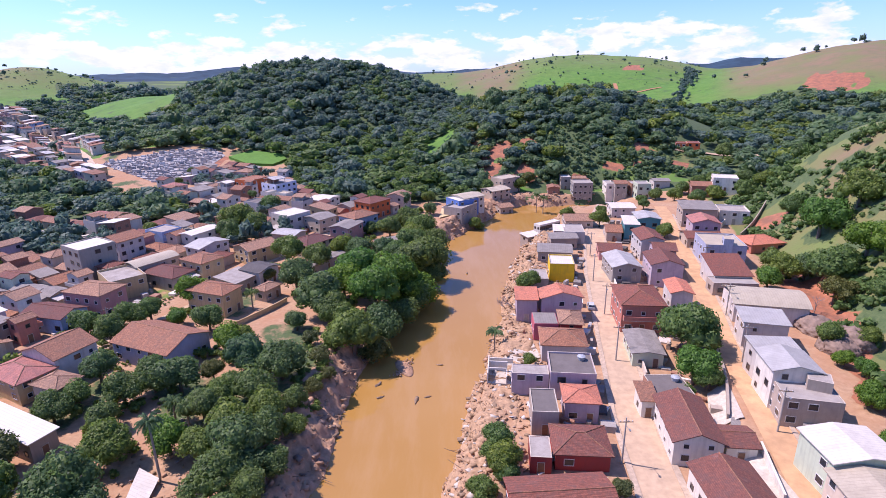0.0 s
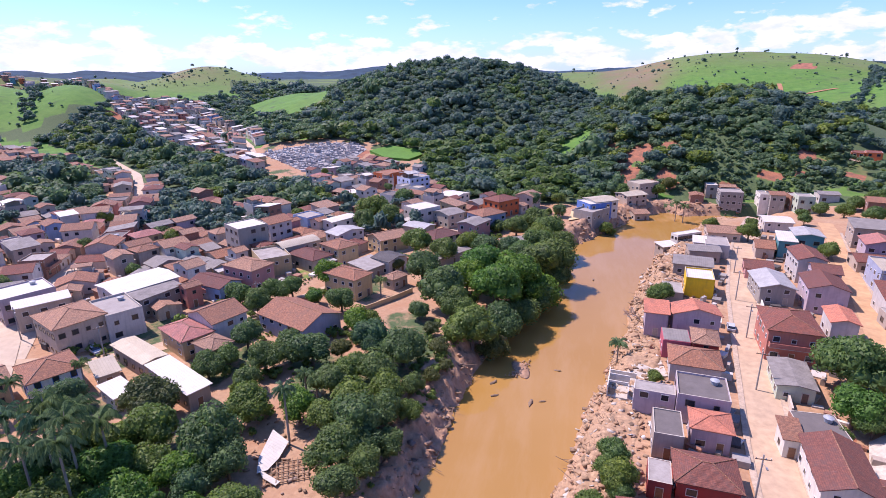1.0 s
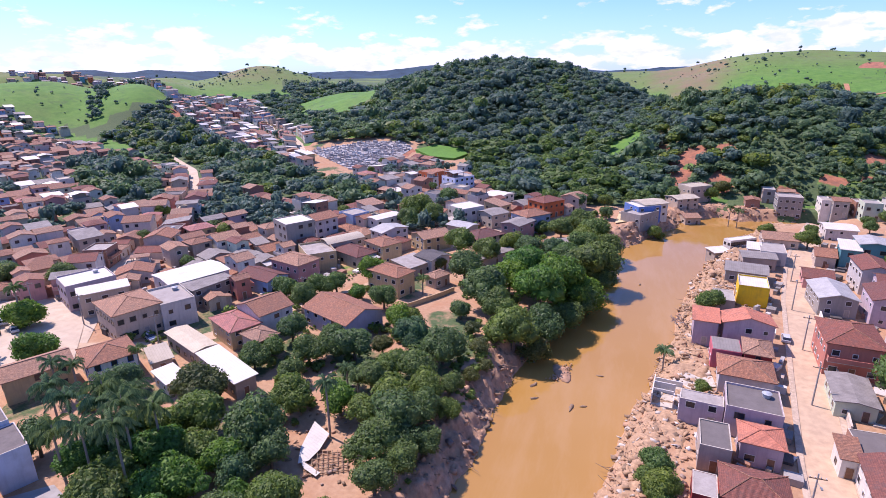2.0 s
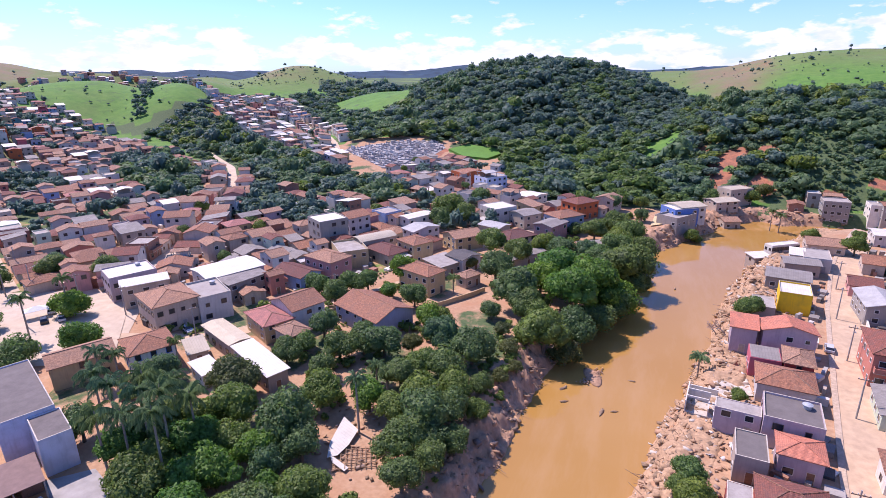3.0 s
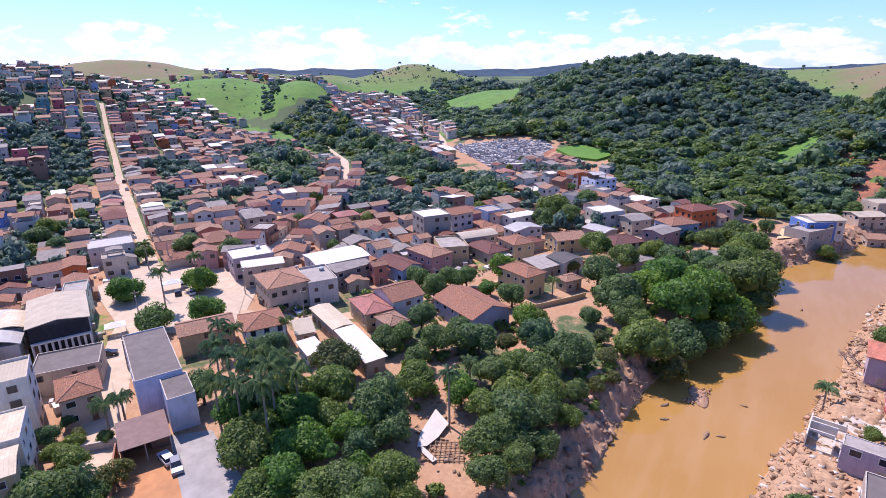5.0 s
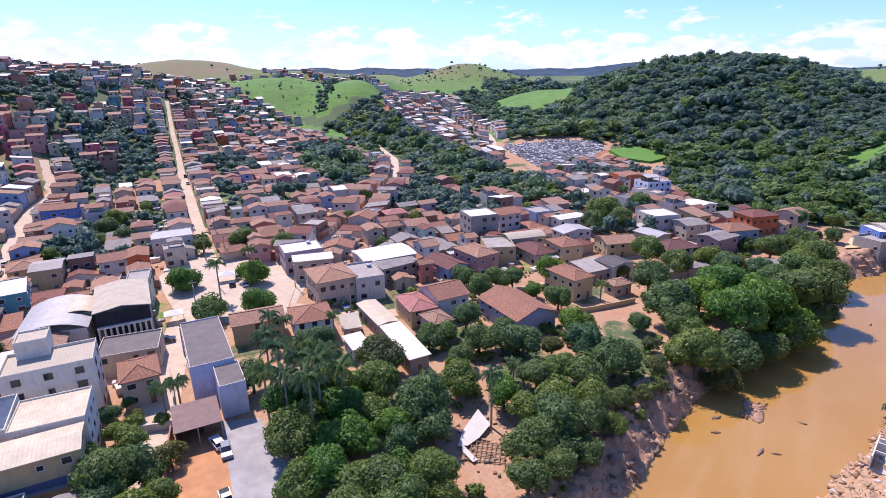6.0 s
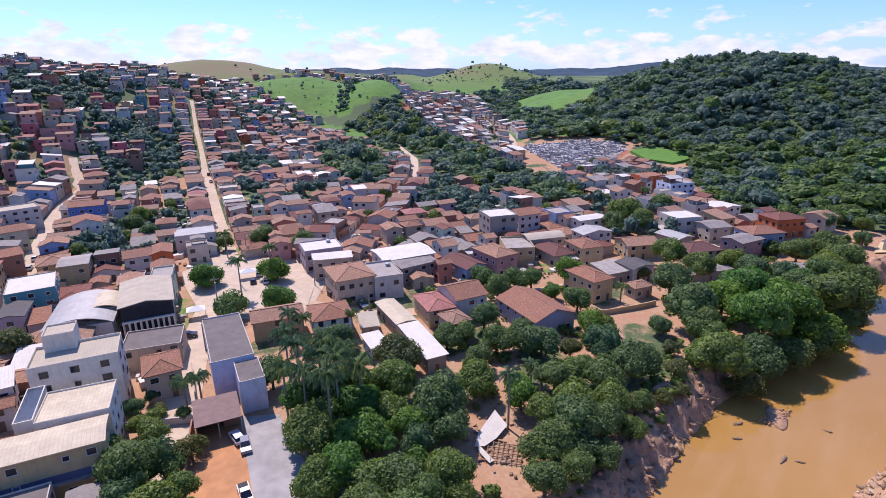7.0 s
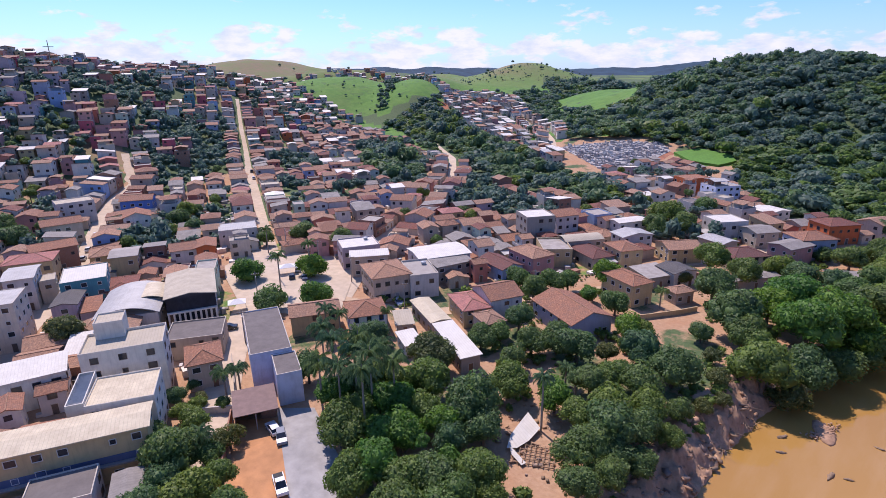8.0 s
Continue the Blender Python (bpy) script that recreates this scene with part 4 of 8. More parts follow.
        s.box(-w / 2, -d / 2 - 0.9, h * 0.58, w / 2, -d / 2 - 0.0, h * 0.62)
        part("lintel", s.mesh("lintel", [wall_material("white")]), ob, None, "white concrete lintel")
        for k in range(10):
            s = Shape()
            px = -w / 2 + 0.2 + (w - 0.4) * k / 9
            s.box(px - 0.16, -d / 2 - 0.75, -1, px + 0.16, -d / 2 - 0.35, h * 0.58)
            part("column", s.mesh("column", [wall_material("white")]), ob)
            if k < 9:
                part("window", window_mesh((w - 0.4) / 9 - 0.5, 2.3, "white"), ob, pose(px + (w - 0.4) / 18, -d / 2, h * 0.58 - 2.6))
    if band:
        # one plain dark blue strip stands in for the row of glass windows
        s = Shape()
        s.box(-w / 2 - 0.04, -d / 2 - 0.06, h * 0.42, w / 2 + 0.04, -d / 2 + 0.02, h * 0.56)
        part("painted_band", s.mesh("painted_band", [wall_material(band)]), ob, None, "blue painted band")
        s = Shape()
        s.box(-w / 2 - 0.1, -d / 2 - 0.7, h * 0.38, w / 2 + 0.1, -d / 2 + 0.02, h * 0.415)
        part("ledge", s.mesh("ledge", [CONCRETE]), ob)
    for k in range(tank):
        t = tank_mesh()
        top = h + (0.1 if roof == "flat" else h * 0.0 + 0.8)
        part("water_tank", t, ob, pose(w * (0.25 - 0.5 * k), d * 0.22, top), "round grey water tank")
    return ob


def raised_roof(ob, w, d, h, rng):
    """A light roof on posts over a flat roof, as a shaded terrace."""
    cover = rng.choice(["tile", "fibre", "zinc", "oldtile", "white"])
    tw, td = w * rng.uniform(0.55, 0.98), d * rng.uniform(0.6, 0.98)
    cx, cy = (w - tw) * rng.uniform(-0.5, 0.5), (d - td) * rng.uniform(-0.5, 0.5)
    shape, axis = rng.choice([("gable", "x"), ("gable", "y"), ("shed", "x")])
    s, _ = roof_shape(tw, td, h + 2.3, shape, axis, 10, 0.25, 0.12)
    part("terrace_roof", s.mesh("terrace_roof", [roof_material(cover)]), ob, pose(cx, cy, 0), f"{ROOF_WORDS[cover]} terrace roof on posts")
    for px in (-tw / 2 + 0.15, tw / 2 - 0.15):
        for py in (-td / 2 + 0.15, td / 2 - 0.15):
            s = Shape()
            high = h + 2.36 + (0 if py < 0 or shape != "shed" else (td - 0.3) * math.tan(radians(10)))
            s.box(px - 0.1, py - 0.1, h, px + 0.1, py + 0.1, high)
            part("post", s.mesh("post", [CONCRETE]), ob, pose(cx, cy, 0))
    if rng.random() < 0.6:
        s = Shape()
        s.box(-tw * 0.3, 0, h, tw * 0.35, td * 0.42, h + 2.1)
        part("terrace_room", s.mesh("terrace_room", [wall_material(rng.choice(["brick", "white", "dirty", "pale"]))]), ob, pose(cx, cy, 0), "small room on the roof terrace")


def add_balcony(ob, side, z, wall):
    """A slab with a solid rail and a shaded doorway behind it."""
    turn, length, off = side
    m = pose(0, 0, 0, 0, 0, turn)
    a, b = -length / 2 + 0.3, length / 2 - 0.3
    s = Shape()
    s.box(a, off - 1.2, z - 0.14, b, off + 0.02, z)
    slab = part("balcony", s.mesh("balcony", [CONCRETE_LIGHT]), ob, m, "concrete balcony slab")
    s = Shape()
    s.box(a, off - 1.2, z, b, off - 1.08, z + 0.95)
    s.box(a, off - 1.08, z, a + 0.12, off, z + 0.95)
    s.box(b - 0.12, off - 1.08, z, b, off, z + 0.95)
    part("railing", s.mesh("railing", [wall_material(wall)]), slab, None, "solid plastered balcony rail")


class Block:
    """Many far houses gathered into one mesh."""

    def __init__(self):
        self.shape, self.materials = Shape(), []

    def slot(self, material):
        if material not in self.materials:
            self.materials.append(material)
        return self.materials.index(material)

    def add(self, shape, m, materials):
        n = len(self.shape.verts)
        slots = [self.slot(x) for x in materials]
        self.shape.verts += [tuple(m @ Vector(v)) for v in shape.verts]
        self.shape.faces += [tuple(n + i for i in f) for f in shape.faces]
        self.shape.slots += [slots[k] for k in shape.slots]

    def house(self, x, y, rot, w, d, h, roof, wall, cover, axis, pitch, sink, rng, parapet=0.5):
        m = pose(x, y, ground_z(x, y), 0, 0, rot)
        self.add(body_shape(w, d, h, roof, axis, pitch, sink), m, [wall_material(wall)])
        self.add(roof_shape(w, d, h, roof, axis, pitch, 0.45, 0.2)[0], m, [roof_material(cover)])
        if roof == "flat" and rng.random() < 0.55:
            self.add(roof_shape(w * 0.9, d * 0.9, h + 2.2, "gable", axis, 10, 0.3, 0.15)[0], m, [roof_material(rng.choice(["tile", "fibre", "white", "oldtile"]))])
            s = Shape()
            for px in (-w * 0.42, w * 0.42):
                for py in (-d * 0.42, d * 0.42):
                    s.box(px - 0.14, py - 0.14, h, px + 0.14, py + 0.14, h + 2.3)
            s.box(-w * 0.3, 0, h, w * 0.35, d * 0.4, h + 2.1)
            self.add(s, m, [wall_material(wall)])
        if roof == "flat":
            self.add(parapet_shape(w, d, h, parapet), m, [wall_material(wall), CONCRETE_LIGHT])
        floors = max(1, round(h / 3))
        for turn, length, off in ((0, w, -d / 2), (180, w, -d / 2), (90, d, -w / 2), (-90, d, -w / 2)):
            n = max(1, int(length / 2.9))
            for f in range(floors):
                for i in range(n):
                    if rng.random() < 0.6:
                        s = Shape()
                        ww, hh, z = (1.2, 1.1, f * h / floors + 1.0) if rng.random() < 0.8 or f else (0.95, 2.0, 0.02)
                        s.box(-ww / 2, -0.06, 0, ww / 2, 0.05, hh)
                        self.add(s, m @ pose(0, 0, 0, 0, 0, turn) @ pose(length * ((i + 0.5) / n - 0.5), off, z), [GLASS if rng.random() < 0.7 else FRAME_DARK])


# ---- plants ----
def unit_icosphere(level):
    bm = bmesh.new()
    bmesh.ops.create_icosphere(bm, subdivisions=level, radius=1)
    v = np.array([q.co[:] for q in bm.verts])
    f = np.array([[q.index for q in p.verts] for p in bm.faces])
    bm.free()
    return v, f


ICO = {k: unit_icosphere(k) for k in (1, 2, 5)}


def crown_arrays(seed, lobes, leaves, leaf, flat=0.8, core=0.86, level=1, spread=0.62, lobe=(0.34, 0.52), ruffle=0.40):
    """A crown of radius 1: leafy lobes of small blades round dark cores. Returns corners and triangles."""
    rng = np.random.default_rng(seed)
    centres, sizes = [], []
    for k in range(lobes):
        v = rng.normal(size=3)
        v /= np.linalg.norm(v)
        v[2] = abs(v[2]) * 1.0 - 0.35
        centres.append(v * spread * rng.uniform(0.55, 1.0) * np.array([1, 1, flat]))
        sizes.append(rng.uniform(*lobe))
    centres[0], sizes[0] = np.array([0, 0, 0.05]), 0.55
    centres, sizes = np.array(centres), np.array(sizes)
    verts, quads, slots = [], [], []
    n = 0
    iv, jf = ICO[level]
    for c, s in zip(centres, sizes):
        v = iv * (s * core) * (1 + 0.12 * rng.normal(size=(len(iv), 1))) * np.array([1, 1, 0.9]) + c
        verts.append(v)
        quads.append(jf + n)
        n += len(v)
    pick = rng.choice(lobes, leaves, p=sizes ** 2 / (sizes ** 2).sum())
    d = rng.normal(size=(leaves, 3))
    d[:, 2] += 0.25
    d /= np.linalg.norm(d, axis=1)[:, None]
    p = centres[pick] + d * sizes[pick][:, None] * rng.uniform(0.86, 1.12, (leaves, 1)) * np.array([1, 1, 0.92])
    nrm = d + ruffle * rng.normal(size=(leaves, 3))
    nrm /= np.linalg.norm(nrm, axis=1)[:, None]
    u = np.cross(nrm, rng.normal(size=(leaves, 3)))
    u /= np.linalg.norm(u, axis=1)[:, None]
    w = np.cross(nrm, u)
    size = leaf * rng.uniform(0.7, 1.4, (leaves, 1))
    q = np.stack([p - u * size - w * size * 0.75, p - u * size * 0.9 + w * size * 0.8, p + u * size * 1.25 - nrm * size * 0.25], 1)
    verts.append(q.reshape(-1, 3))
    quads.append(np.arange(leaves * 3).reshape(-1, 3) + n)
    return np.concatenate(verts), np.concatenate(quads)


CROWNS = {}


def crown_mesh(kind, k):
    key = (kind, k)
    if key not in CROWNS:
        make = {
            "broad": lambda: crown_arrays(100 + k, 19, 3900, 0.044, 0.85, spread=0.68, lobe=(0.26, 0.44)),
            "dome": lambda: crown_arrays(200 + k, 22, 4200, 0.039, 0.95, spread=0.64, lobe=(0.30, 0.42), core=0.93),
            "tall": lambda: crown_arrays(300 + k, 16, 2800, 0.048, 1.6, lobe=(0.26, 0.42)),
            "loose": lambda: crown_arrays(400 + k, 20, 2900, 0.045, 0.9, core=0.55, lobe=(0.18, 0.34), spread=0.78),
            "shrub": lambda: crown_arrays(500 + k, 6, 420, 0.13, 0.6),
        }[kind]
        v, q = make()
        CROWNS[key] = array_mesh("crown", v, q, LEAF_MID)
    return CROWNS[key]


LEAVES = {"dark": LEAF_DARK, "mid": LEAF_MID, "bright": LEAF_BRIGHT, "olive": LEAF_OLIVE}
TREE_WORDS = {"broad": "broad-crowned", "dome": "dense rounded", "tall": "tall narrow", "loose": "open-crowned"}
COLOUR_WORDS = {"dark": "dark green", "mid": "green", "bright": "bright green", "olive": "olive green"}
TREE_MESHES = {}


def tree_meshes(kind, leaf, k):
    key = (kind, leaf, k)
    if key not in TREE_MESHES:
        crown = crown_mesh(kind, k).copy()
        crown.materials.clear()
        crown.materials.append(LEAVES[leaf])
        s = Shape()
        rng = random.Random(k)
        s.tube((0, 0, -0.25), (0.02, 0.01, 0.45), 0.075, 0.055, 7)
        s.tube((0.02, 0.01, 0.45), (0.0, 0.02, 0.95), 0.055, 0.035, 7)
        for i in range(5):
            a = i * 1.26 + rng.random()
            s.tube((0.01, 0.01, 0.5 + 0.08 * i), (0.5 * math.cos(a), 0.5 * math.sin(a), 0.85 + 0.1 * i), 0.03, 0.012, 5)
        TREE_MESHES[key] = (crown, s.mesh("trunk", [BARK]))
    return TREE_MESHES[key]


def tree(x, y, radius, height, kind="broad", leaf="mid", base=None, group="", label=""):
    """A tree whose crown has that radius and whose top is that high."""
    rng = random.Random(round(x * 31 + y * 17))
    k = rng.randrange(3)
    crown, trunk = tree_meshes(kind, leaf, k)
    z = ground_z(x, y) if base is None else base
    ob = new("tree")
    ob.empty_display_size = 0.5
    ob.matrix_basis = pose(x, y, z, 0, 0, rng.uniform(0, 360))
    size = "tall " if height > 11 else "small " if height < 5 else ""
    tagged(ob, label or f"{size}{COLOUR_WORDS[leaf]} {TREE_WORDS.get(kind, 'leafy')} broadleaf tree", "tree", group)
    mid = max(height - radius * {"broad": 0.95, "dome": 1.0, "tall": 1.6, "loose": 1.0}.get(kind, 0.9), radius * 0.6)
    part("trunk", trunk, ob, Matrix.Diagonal((radius * 1.1, radius * 1.1, mid * 1.05, 1)))
    part("crown", crown, ob, pose(0, 0, mid) @ Matrix.Diagonal((radius * rng.uniform(0.95, 1.1), radius * rng.uniform(0.95, 1.1), radius * rng.uniform(0.95, 1.1), 1)))
    return ob


def shrub(x, y, radius, leaf="mid", base=None, label=""):
    rng = random.Random(round(x * 31 + y * 17))
    me = crown_mesh("shrub", rng.randrange(3))
    key = ("shrub", leaf, me.name)
    if key not in TREE_MESHES:
        me = me.copy()
        me.materials.clear()
        me.materials.append(LEAVES[leaf])
        TREE_MESHES[key] = me
    ob = new("shrub", TREE_MESHES[key])
    z = ground_z(x, y) if base is None else base
    ob.matrix_basis = pose(x, y, z + radius * 0.3, 0, 0, rng.uniform(0, 360)) @ Matrix.Diagonal((radius, radius, radius * 0.9, 1))
    return tagged(ob, label or f"low {COLOUR_WORDS[leaf]} bush on bare ground", "bush")


def palm_meshes(variant):
    key = ("palm", variant)
    if key not in TREE_MESHES:
        rng = np.random.default_rng(40 + variant)
        s = Shape()
        fronds = 26
        for i in range(fronds):
            a = math.tau * i / fronds * 1.618 * 3 + rng.uniform(0, 0.4)
            lift = rng.uniform(0.15, 1.5)
            length = rng.uniform(0.85, 1.1)
            prev = None
            for k in range(8):
                t = k / 7
                r = length * (t - 0.12 * t * t)
                z = lift * t * 0.95 - (0.42 + 0.42 * lift) * t * t
                p = Vector((math.cos(a) * r, math.sin(a) * r, z))
                if prev is not None:
                    side = Vector((-math.sin(a), math.cos(a), 0))
                    wide = 0.20 * (1 - 0.55 * t)
                    for sgn in (-1, 1):
                        for m in range(3):
                            c = prev.lerp(p, m / 3)
                            tip = c + side * (sgn * wide) + (p - prev) * 0.7 + Vector((0, 0, -0.10 - 0.1 * rng.random()))
                            s.poly([c, c + (p - prev) * 0.42, tip + (p - prev) * 0.14, tip])
                    s.tube(prev, p, 0.018 * (1.1 - t), 0.012 * (1.1 - t), 3)
                prev = p
        trunk = Shape()
        for k in range(6):
            trunk.tube((0.015 * math.sin(k), 0.012 * k, k / 6), (0.015 * math.sin(k + 1), 0.012 * (k + 1), (k + 1) / 6 + 0.004), 1.12 - 0.05 * k - (0.06 if k else 0), 1.02 - 0.06 * k, 8)
        TREE_MESHES[key] = (s.mesh("fronds", [LEAF_PALM]), trunk.mesh("trunk", [PALM_BARK]))
    return TREE_MESHES[key]


def palm(x, y, height, crown=2.6, base=None, variant=0, group="palms"):
    fronds, trunk = palm_meshes(variant)
    rng = random.Random(round(x * 31 + y * 17))
    ob = new("palm")
    ob.empty_display_size = 0.5
    ob.matrix_basis = pose(x, y, ground_z(x, y) if base is None else base, 0, 0, rng.uniform(0, 360))
    tagged(ob, "tall palm with a grey trunk and drooping green fronds" if height > 8 else "short palm with drooping green fronds", "palm", group)
    part("trunk", trunk, ob, Matrix.Diagonal((0.2, 0.2, height, 1)))
    part("fronds", fronds, ob, pose(0, 0.07, height) @ Matrix.Diagonal((crown, crown, crown, 1)))
    return ob


def woods(name, points, radii, leaf_mat, seed, label, leaves=112, category="forest", leaf=0.0, low=1.0):
    """Woodland nobody could count: many leafy crowns joined into one piece of stuff."""
    rng = np.random.default_rng(seed)
    kinds = [crown_arrays(seed * 10 + k, 5, leaves, leaf or (0.18 if leaves > 80 else 0.22), 0.8, core=0.84, level=1, lobe=(0.40, 0.60), spread=0.60, ruffle=0.36) for k in range(6)]
    all_v, all_f, n = [], [], 0
    x, y = points[:, 0], points[:, 1]
    z = ground_height(x, y)
    lift = (1.6 * vnoise(x, y, 15, 131) + 0.9) * (np.mean(radii) > 2.5)
    for i in range(len(points)):
        v, f = kinds[rng.integers(6)]
        a = rng.uniform(0, math.tau)
        c, s = math.cos(a), math.sin(a)
        r = radii[i]
        tall = low * (rng.uniform(0.75, 1.1) if rng.random() < 0.9 else rng.uniform(1.2, 1.7))
        m = np.array([[c * r, -s * r, 0], [s * r, c * r, 0], [0, 0, r * tall]])
        all_v.append(v @ m.T + np.array([x[i], y[i], z[i] + r * 0.75 * tall + lift[i]]))
        all_f.append(f + n)
        n += len(v)
    me = array_mesh(name, np.concatenate(all_v), np.concatenate(all_f), leaf_mat)
    return tagged(new(name, me), label, category, kind="stuff")


def scatter(ring, gap, seed, grow=None):
    """Jittered points inside a ring of the plan."""
    rng = np.random.default_rng(seed)
    xs, ys = [p[0] for p in ring], [p[1] for p in ring]
    gx, gy = np.meshgrid(np.arange(min(xs), max(xs), gap), np.arange(min(ys), max(ys), gap))
    p = np.stack([gx.ravel(), gy.ravel()], -1) + rng.uniform(-0.5, 0.5, (gx.size, 2)) * gap
    return p[inside(p[:, 0], p[:, 1], ring)]


def plant_woods():
    rng = np.random.default_rng(7)
    taken = np.array([(a, b) for a, b, _ in PLOTS])
    deep = ((LEAF_HAZED, 0.0, 0.66), (LEAF_WOOD, 0.66, 0.97), (LEAF_MID, 0.97, 1.0))
    mixed = ((LEAF_HAZED, 0.0, 0.30), (LEAF_WOOD, 0.30, 0.84), (LEAF_MID, 0.84, 1.0))
    # ring, spacing, size of the crowns, patchiness, leaves on a crown, mixture, label
    plan = ((WOOD_HILL, 4.6, 1.12, -2, 140, deep, "dense dark green forest covering a hill"), (WOOD_BEND, 5.4, 1.02, -0.2, 170, mixed, "green woodland on the slope past the river bend"),
            (WOOD_BELT, 5.6, 1.0, -2, 170, mixed, "belt of green trees through the town"), (WOOD_NOOK, 6.0, 1.0, -2, 110, mixed, "clump of trees between houses"),
            (WOOD_RIGHT, 6.2, 0.9, -0.35, 110, mixed, "mixed green woodland in the side valley"), (WOOD_VALLEY, 6.5, 0.9, -0.6, 100, mixed, "green woodland in a valley"),
            (WOOD_GULLY, 6.5, 1.0, -2, 96, deep, "green trees in a gully"), (WOOD_FOLD, 7.5, 0.9, -0.4, 80, deep, "dark green wood in the fold of the pastures"),
            (WOOD_BACK, 6.2, 1.0, -2, 110, mixed, "green trees behind the burial ground"), (WOOD_CREST, 9.0, 0.7, -0.1, 70, deep, "dark green trees along the crest"))
    for i, (ring, gap, size, patchy, leaves, mixture, word) in enumerate(plan):
        p = scatter(ring, gap, 70 + i)
        keep = ~(inside(p[:, 0], p[:, 1], LAWN) | inside(p[:, 0], p[:, 1], CEMETERY) | inside(p[:, 0], p[:, 1], FIELD) | inside(p[:, 0], p[:, 1], PASTURE) | inside(p[:, 0], p[:, 1], MEADOW))
        for cx, cy, s in EARTH_SCARS:
            keep &= (np.hypot(p[:, 0] - cx, p[:, 1] - cy) > s * 0.9) & (np.hypot(p[:, 0] - cx * 0.965, p[:, 1] - cy * 0.965) > s * 0.8)
        keep &= river_edge(p[:, 0], p[:, 1]) > 4
        for line in STREETS:
            keep &= line_distance(p[:, 0], p[:, 1], line) > 5
        if ring not in (WOOD_HILL, WOOD_FOLD, WOOD_CREST):
            keep &= np.array([np.hypot(taken[:, 0] - a, taken[:, 1] - b).min() for a, b in p]) > 6.5
        thick = vnoise(p[:, 0], p[:, 1], 26, 77 + i) + 0.4 * vnoise(p[:, 0], p[:, 1], 10, 87 + i)
        if ring is WOOD_BEND:
            # the crown of the hill is closed, its lower slopes are open
            thick += 0.9 * step01(14, 30, ground_height(p[:, 0], p[:, 1])) - 0.15
        p = p[keep & (thick > patchy)]
        radii = gap * size * (0.44 + 0.72 * rng.random(len(p)) ** 1.7) * (1 + 0.3 * vnoise(p[:, 0], p[:, 1], 22, 97)) * np.where(rng.random(len(p)) < 0.1, 1.5, 1.0)
        odd = np.clip(rng.random(len(p)) + 0.18 * vnoise(p[:, 0], p[:, 1], 30, 107), 0, 0.999)
        if ring is WOOD_HILL:
            # less of the hazed leaf colour on the lower slopes
            odd = np.clip(odd + 0.42 * step01(26, 6, ground_height(p[:, 0], p[:, 1])), 0, 0.999)
        for k, (mat, lo, hi) in enumerate(mixture):
            pick = (odd >= lo) & (odd < hi)
            if pick.any():
                woods("woodland", p[pick], radii[pick], mat, 20 + i * 3 + k, word, leaves, low=0.74, leaf=0.165)
    # bushes under the garden trees
    p = scatter(RIVERSIDE, 1.9, 90)
    keep = (river_edge(p[:, 0], p[:, 1]) > 2.8) & (vnoise(p[:, 0], p[:, 1], 9, 91) + 0.5 * vnoise(p[:, 0], p[:, 1], 3.5, 92) > 0.28)
    for x, y, ring in PLOTS:
        keep &= np.hypot(p[:, 0] - x, p[:, 1] - y) > 7
    keep &= np.hypot(p[:, 0] + 44.5, p[:, 1] - 65.5) > 8.5
    keep &= ~inside(p[:, 0], p[:, 1], [(-90, 34), (-79, 48), (-48, 38), (-46, 26), (-62, 18)])
    woods("undergrowth", p[keep], 0.35 + 1.5 * rng.random(int(keep.sum())) ** 2, LEAF_MID, 62, "low green bushes under the garden trees", 40, "bushes")
    # brush on the slope beyond the upper street
    p = scatter(SLOPE_BRUSH, 2.1, 92)
    keep = vnoise(p[:, 0], p[:, 1], 11, 93) + 0.5 * vnoise(p[:, 0], p[:, 1], 4, 94) > -0.3
    for cx, cy, s in EARTH_SCARS:
        keep &= np.hypot(p[:, 0] - cx, p[:, 1] - cy) > s * 1.0
    for x, y, ring in PLOTS:
        keep &= np.hypot(p[:, 0] - x, p[:, 1] - y) > 8
    woods("brush", p[keep], 0.5 + 2.2 * rng.random(int(keep.sum())) ** 2.2, LEAF_MID, 63, "green brush on a steep red slope", 40, "bushes")
    p = scatter(WOOD_BEND, 3.0, 94)
    keep = (river_edge(p[:, 0], p[:, 1]) > 8) & (vnoise(p[:, 0], p[:, 1], 17, 95) > -0.85)
    for cx, cy, s in EARTH_SCARS:
        keep &= np.hypot(p[:, 0] - cx, p[:, 1] - cy) > s * 0.9
    woods("scrub", p[keep], 0.7 + 2.3 * rng.random(int(keep.sum())) ** 1.8, LEAF_WOOD, 64, "green scrub on the slope past the bend", 40, "bushes")
    # trees and gardens between the houses on the hill
    p = np.concatenate([scatter([(-300, -30), (-340, 240), (-430, 345), (-520, 345), (-560, 300), (-640, 220), (-640, 20), (-560, -60)], 6.4, 96), scatter(RIDGE, 9.0, 97), scatter(UPPER_QUARTER, 12.0, 56)])
    keep = (vnoise(p[:, 0], p[:, 1], 45, 98) > -0.35) & (ground_height(p[:, 0], p[:, 1]) > 8)
    for line in STREETS:
        keep &= line_distance(p[:, 0], p[:, 1], line) > 4.5
    gap = np.array([np.hypot(taken[:, 0] - a, taken[:, 1] - b).min() for a, b in p])
    keep &= gap > 4.2
    q = scatter(TOWN, 6.0, 99)
    q = q[(green_patch(q[:, 0], q[:, 1]) > 0.38) & (np.hypot(q[:, 0], q[:, 1]) > 200)]
    street, bad = blocked(q[:, 0], q[:, 1])
    q = q[(street > 8) & ~bad]
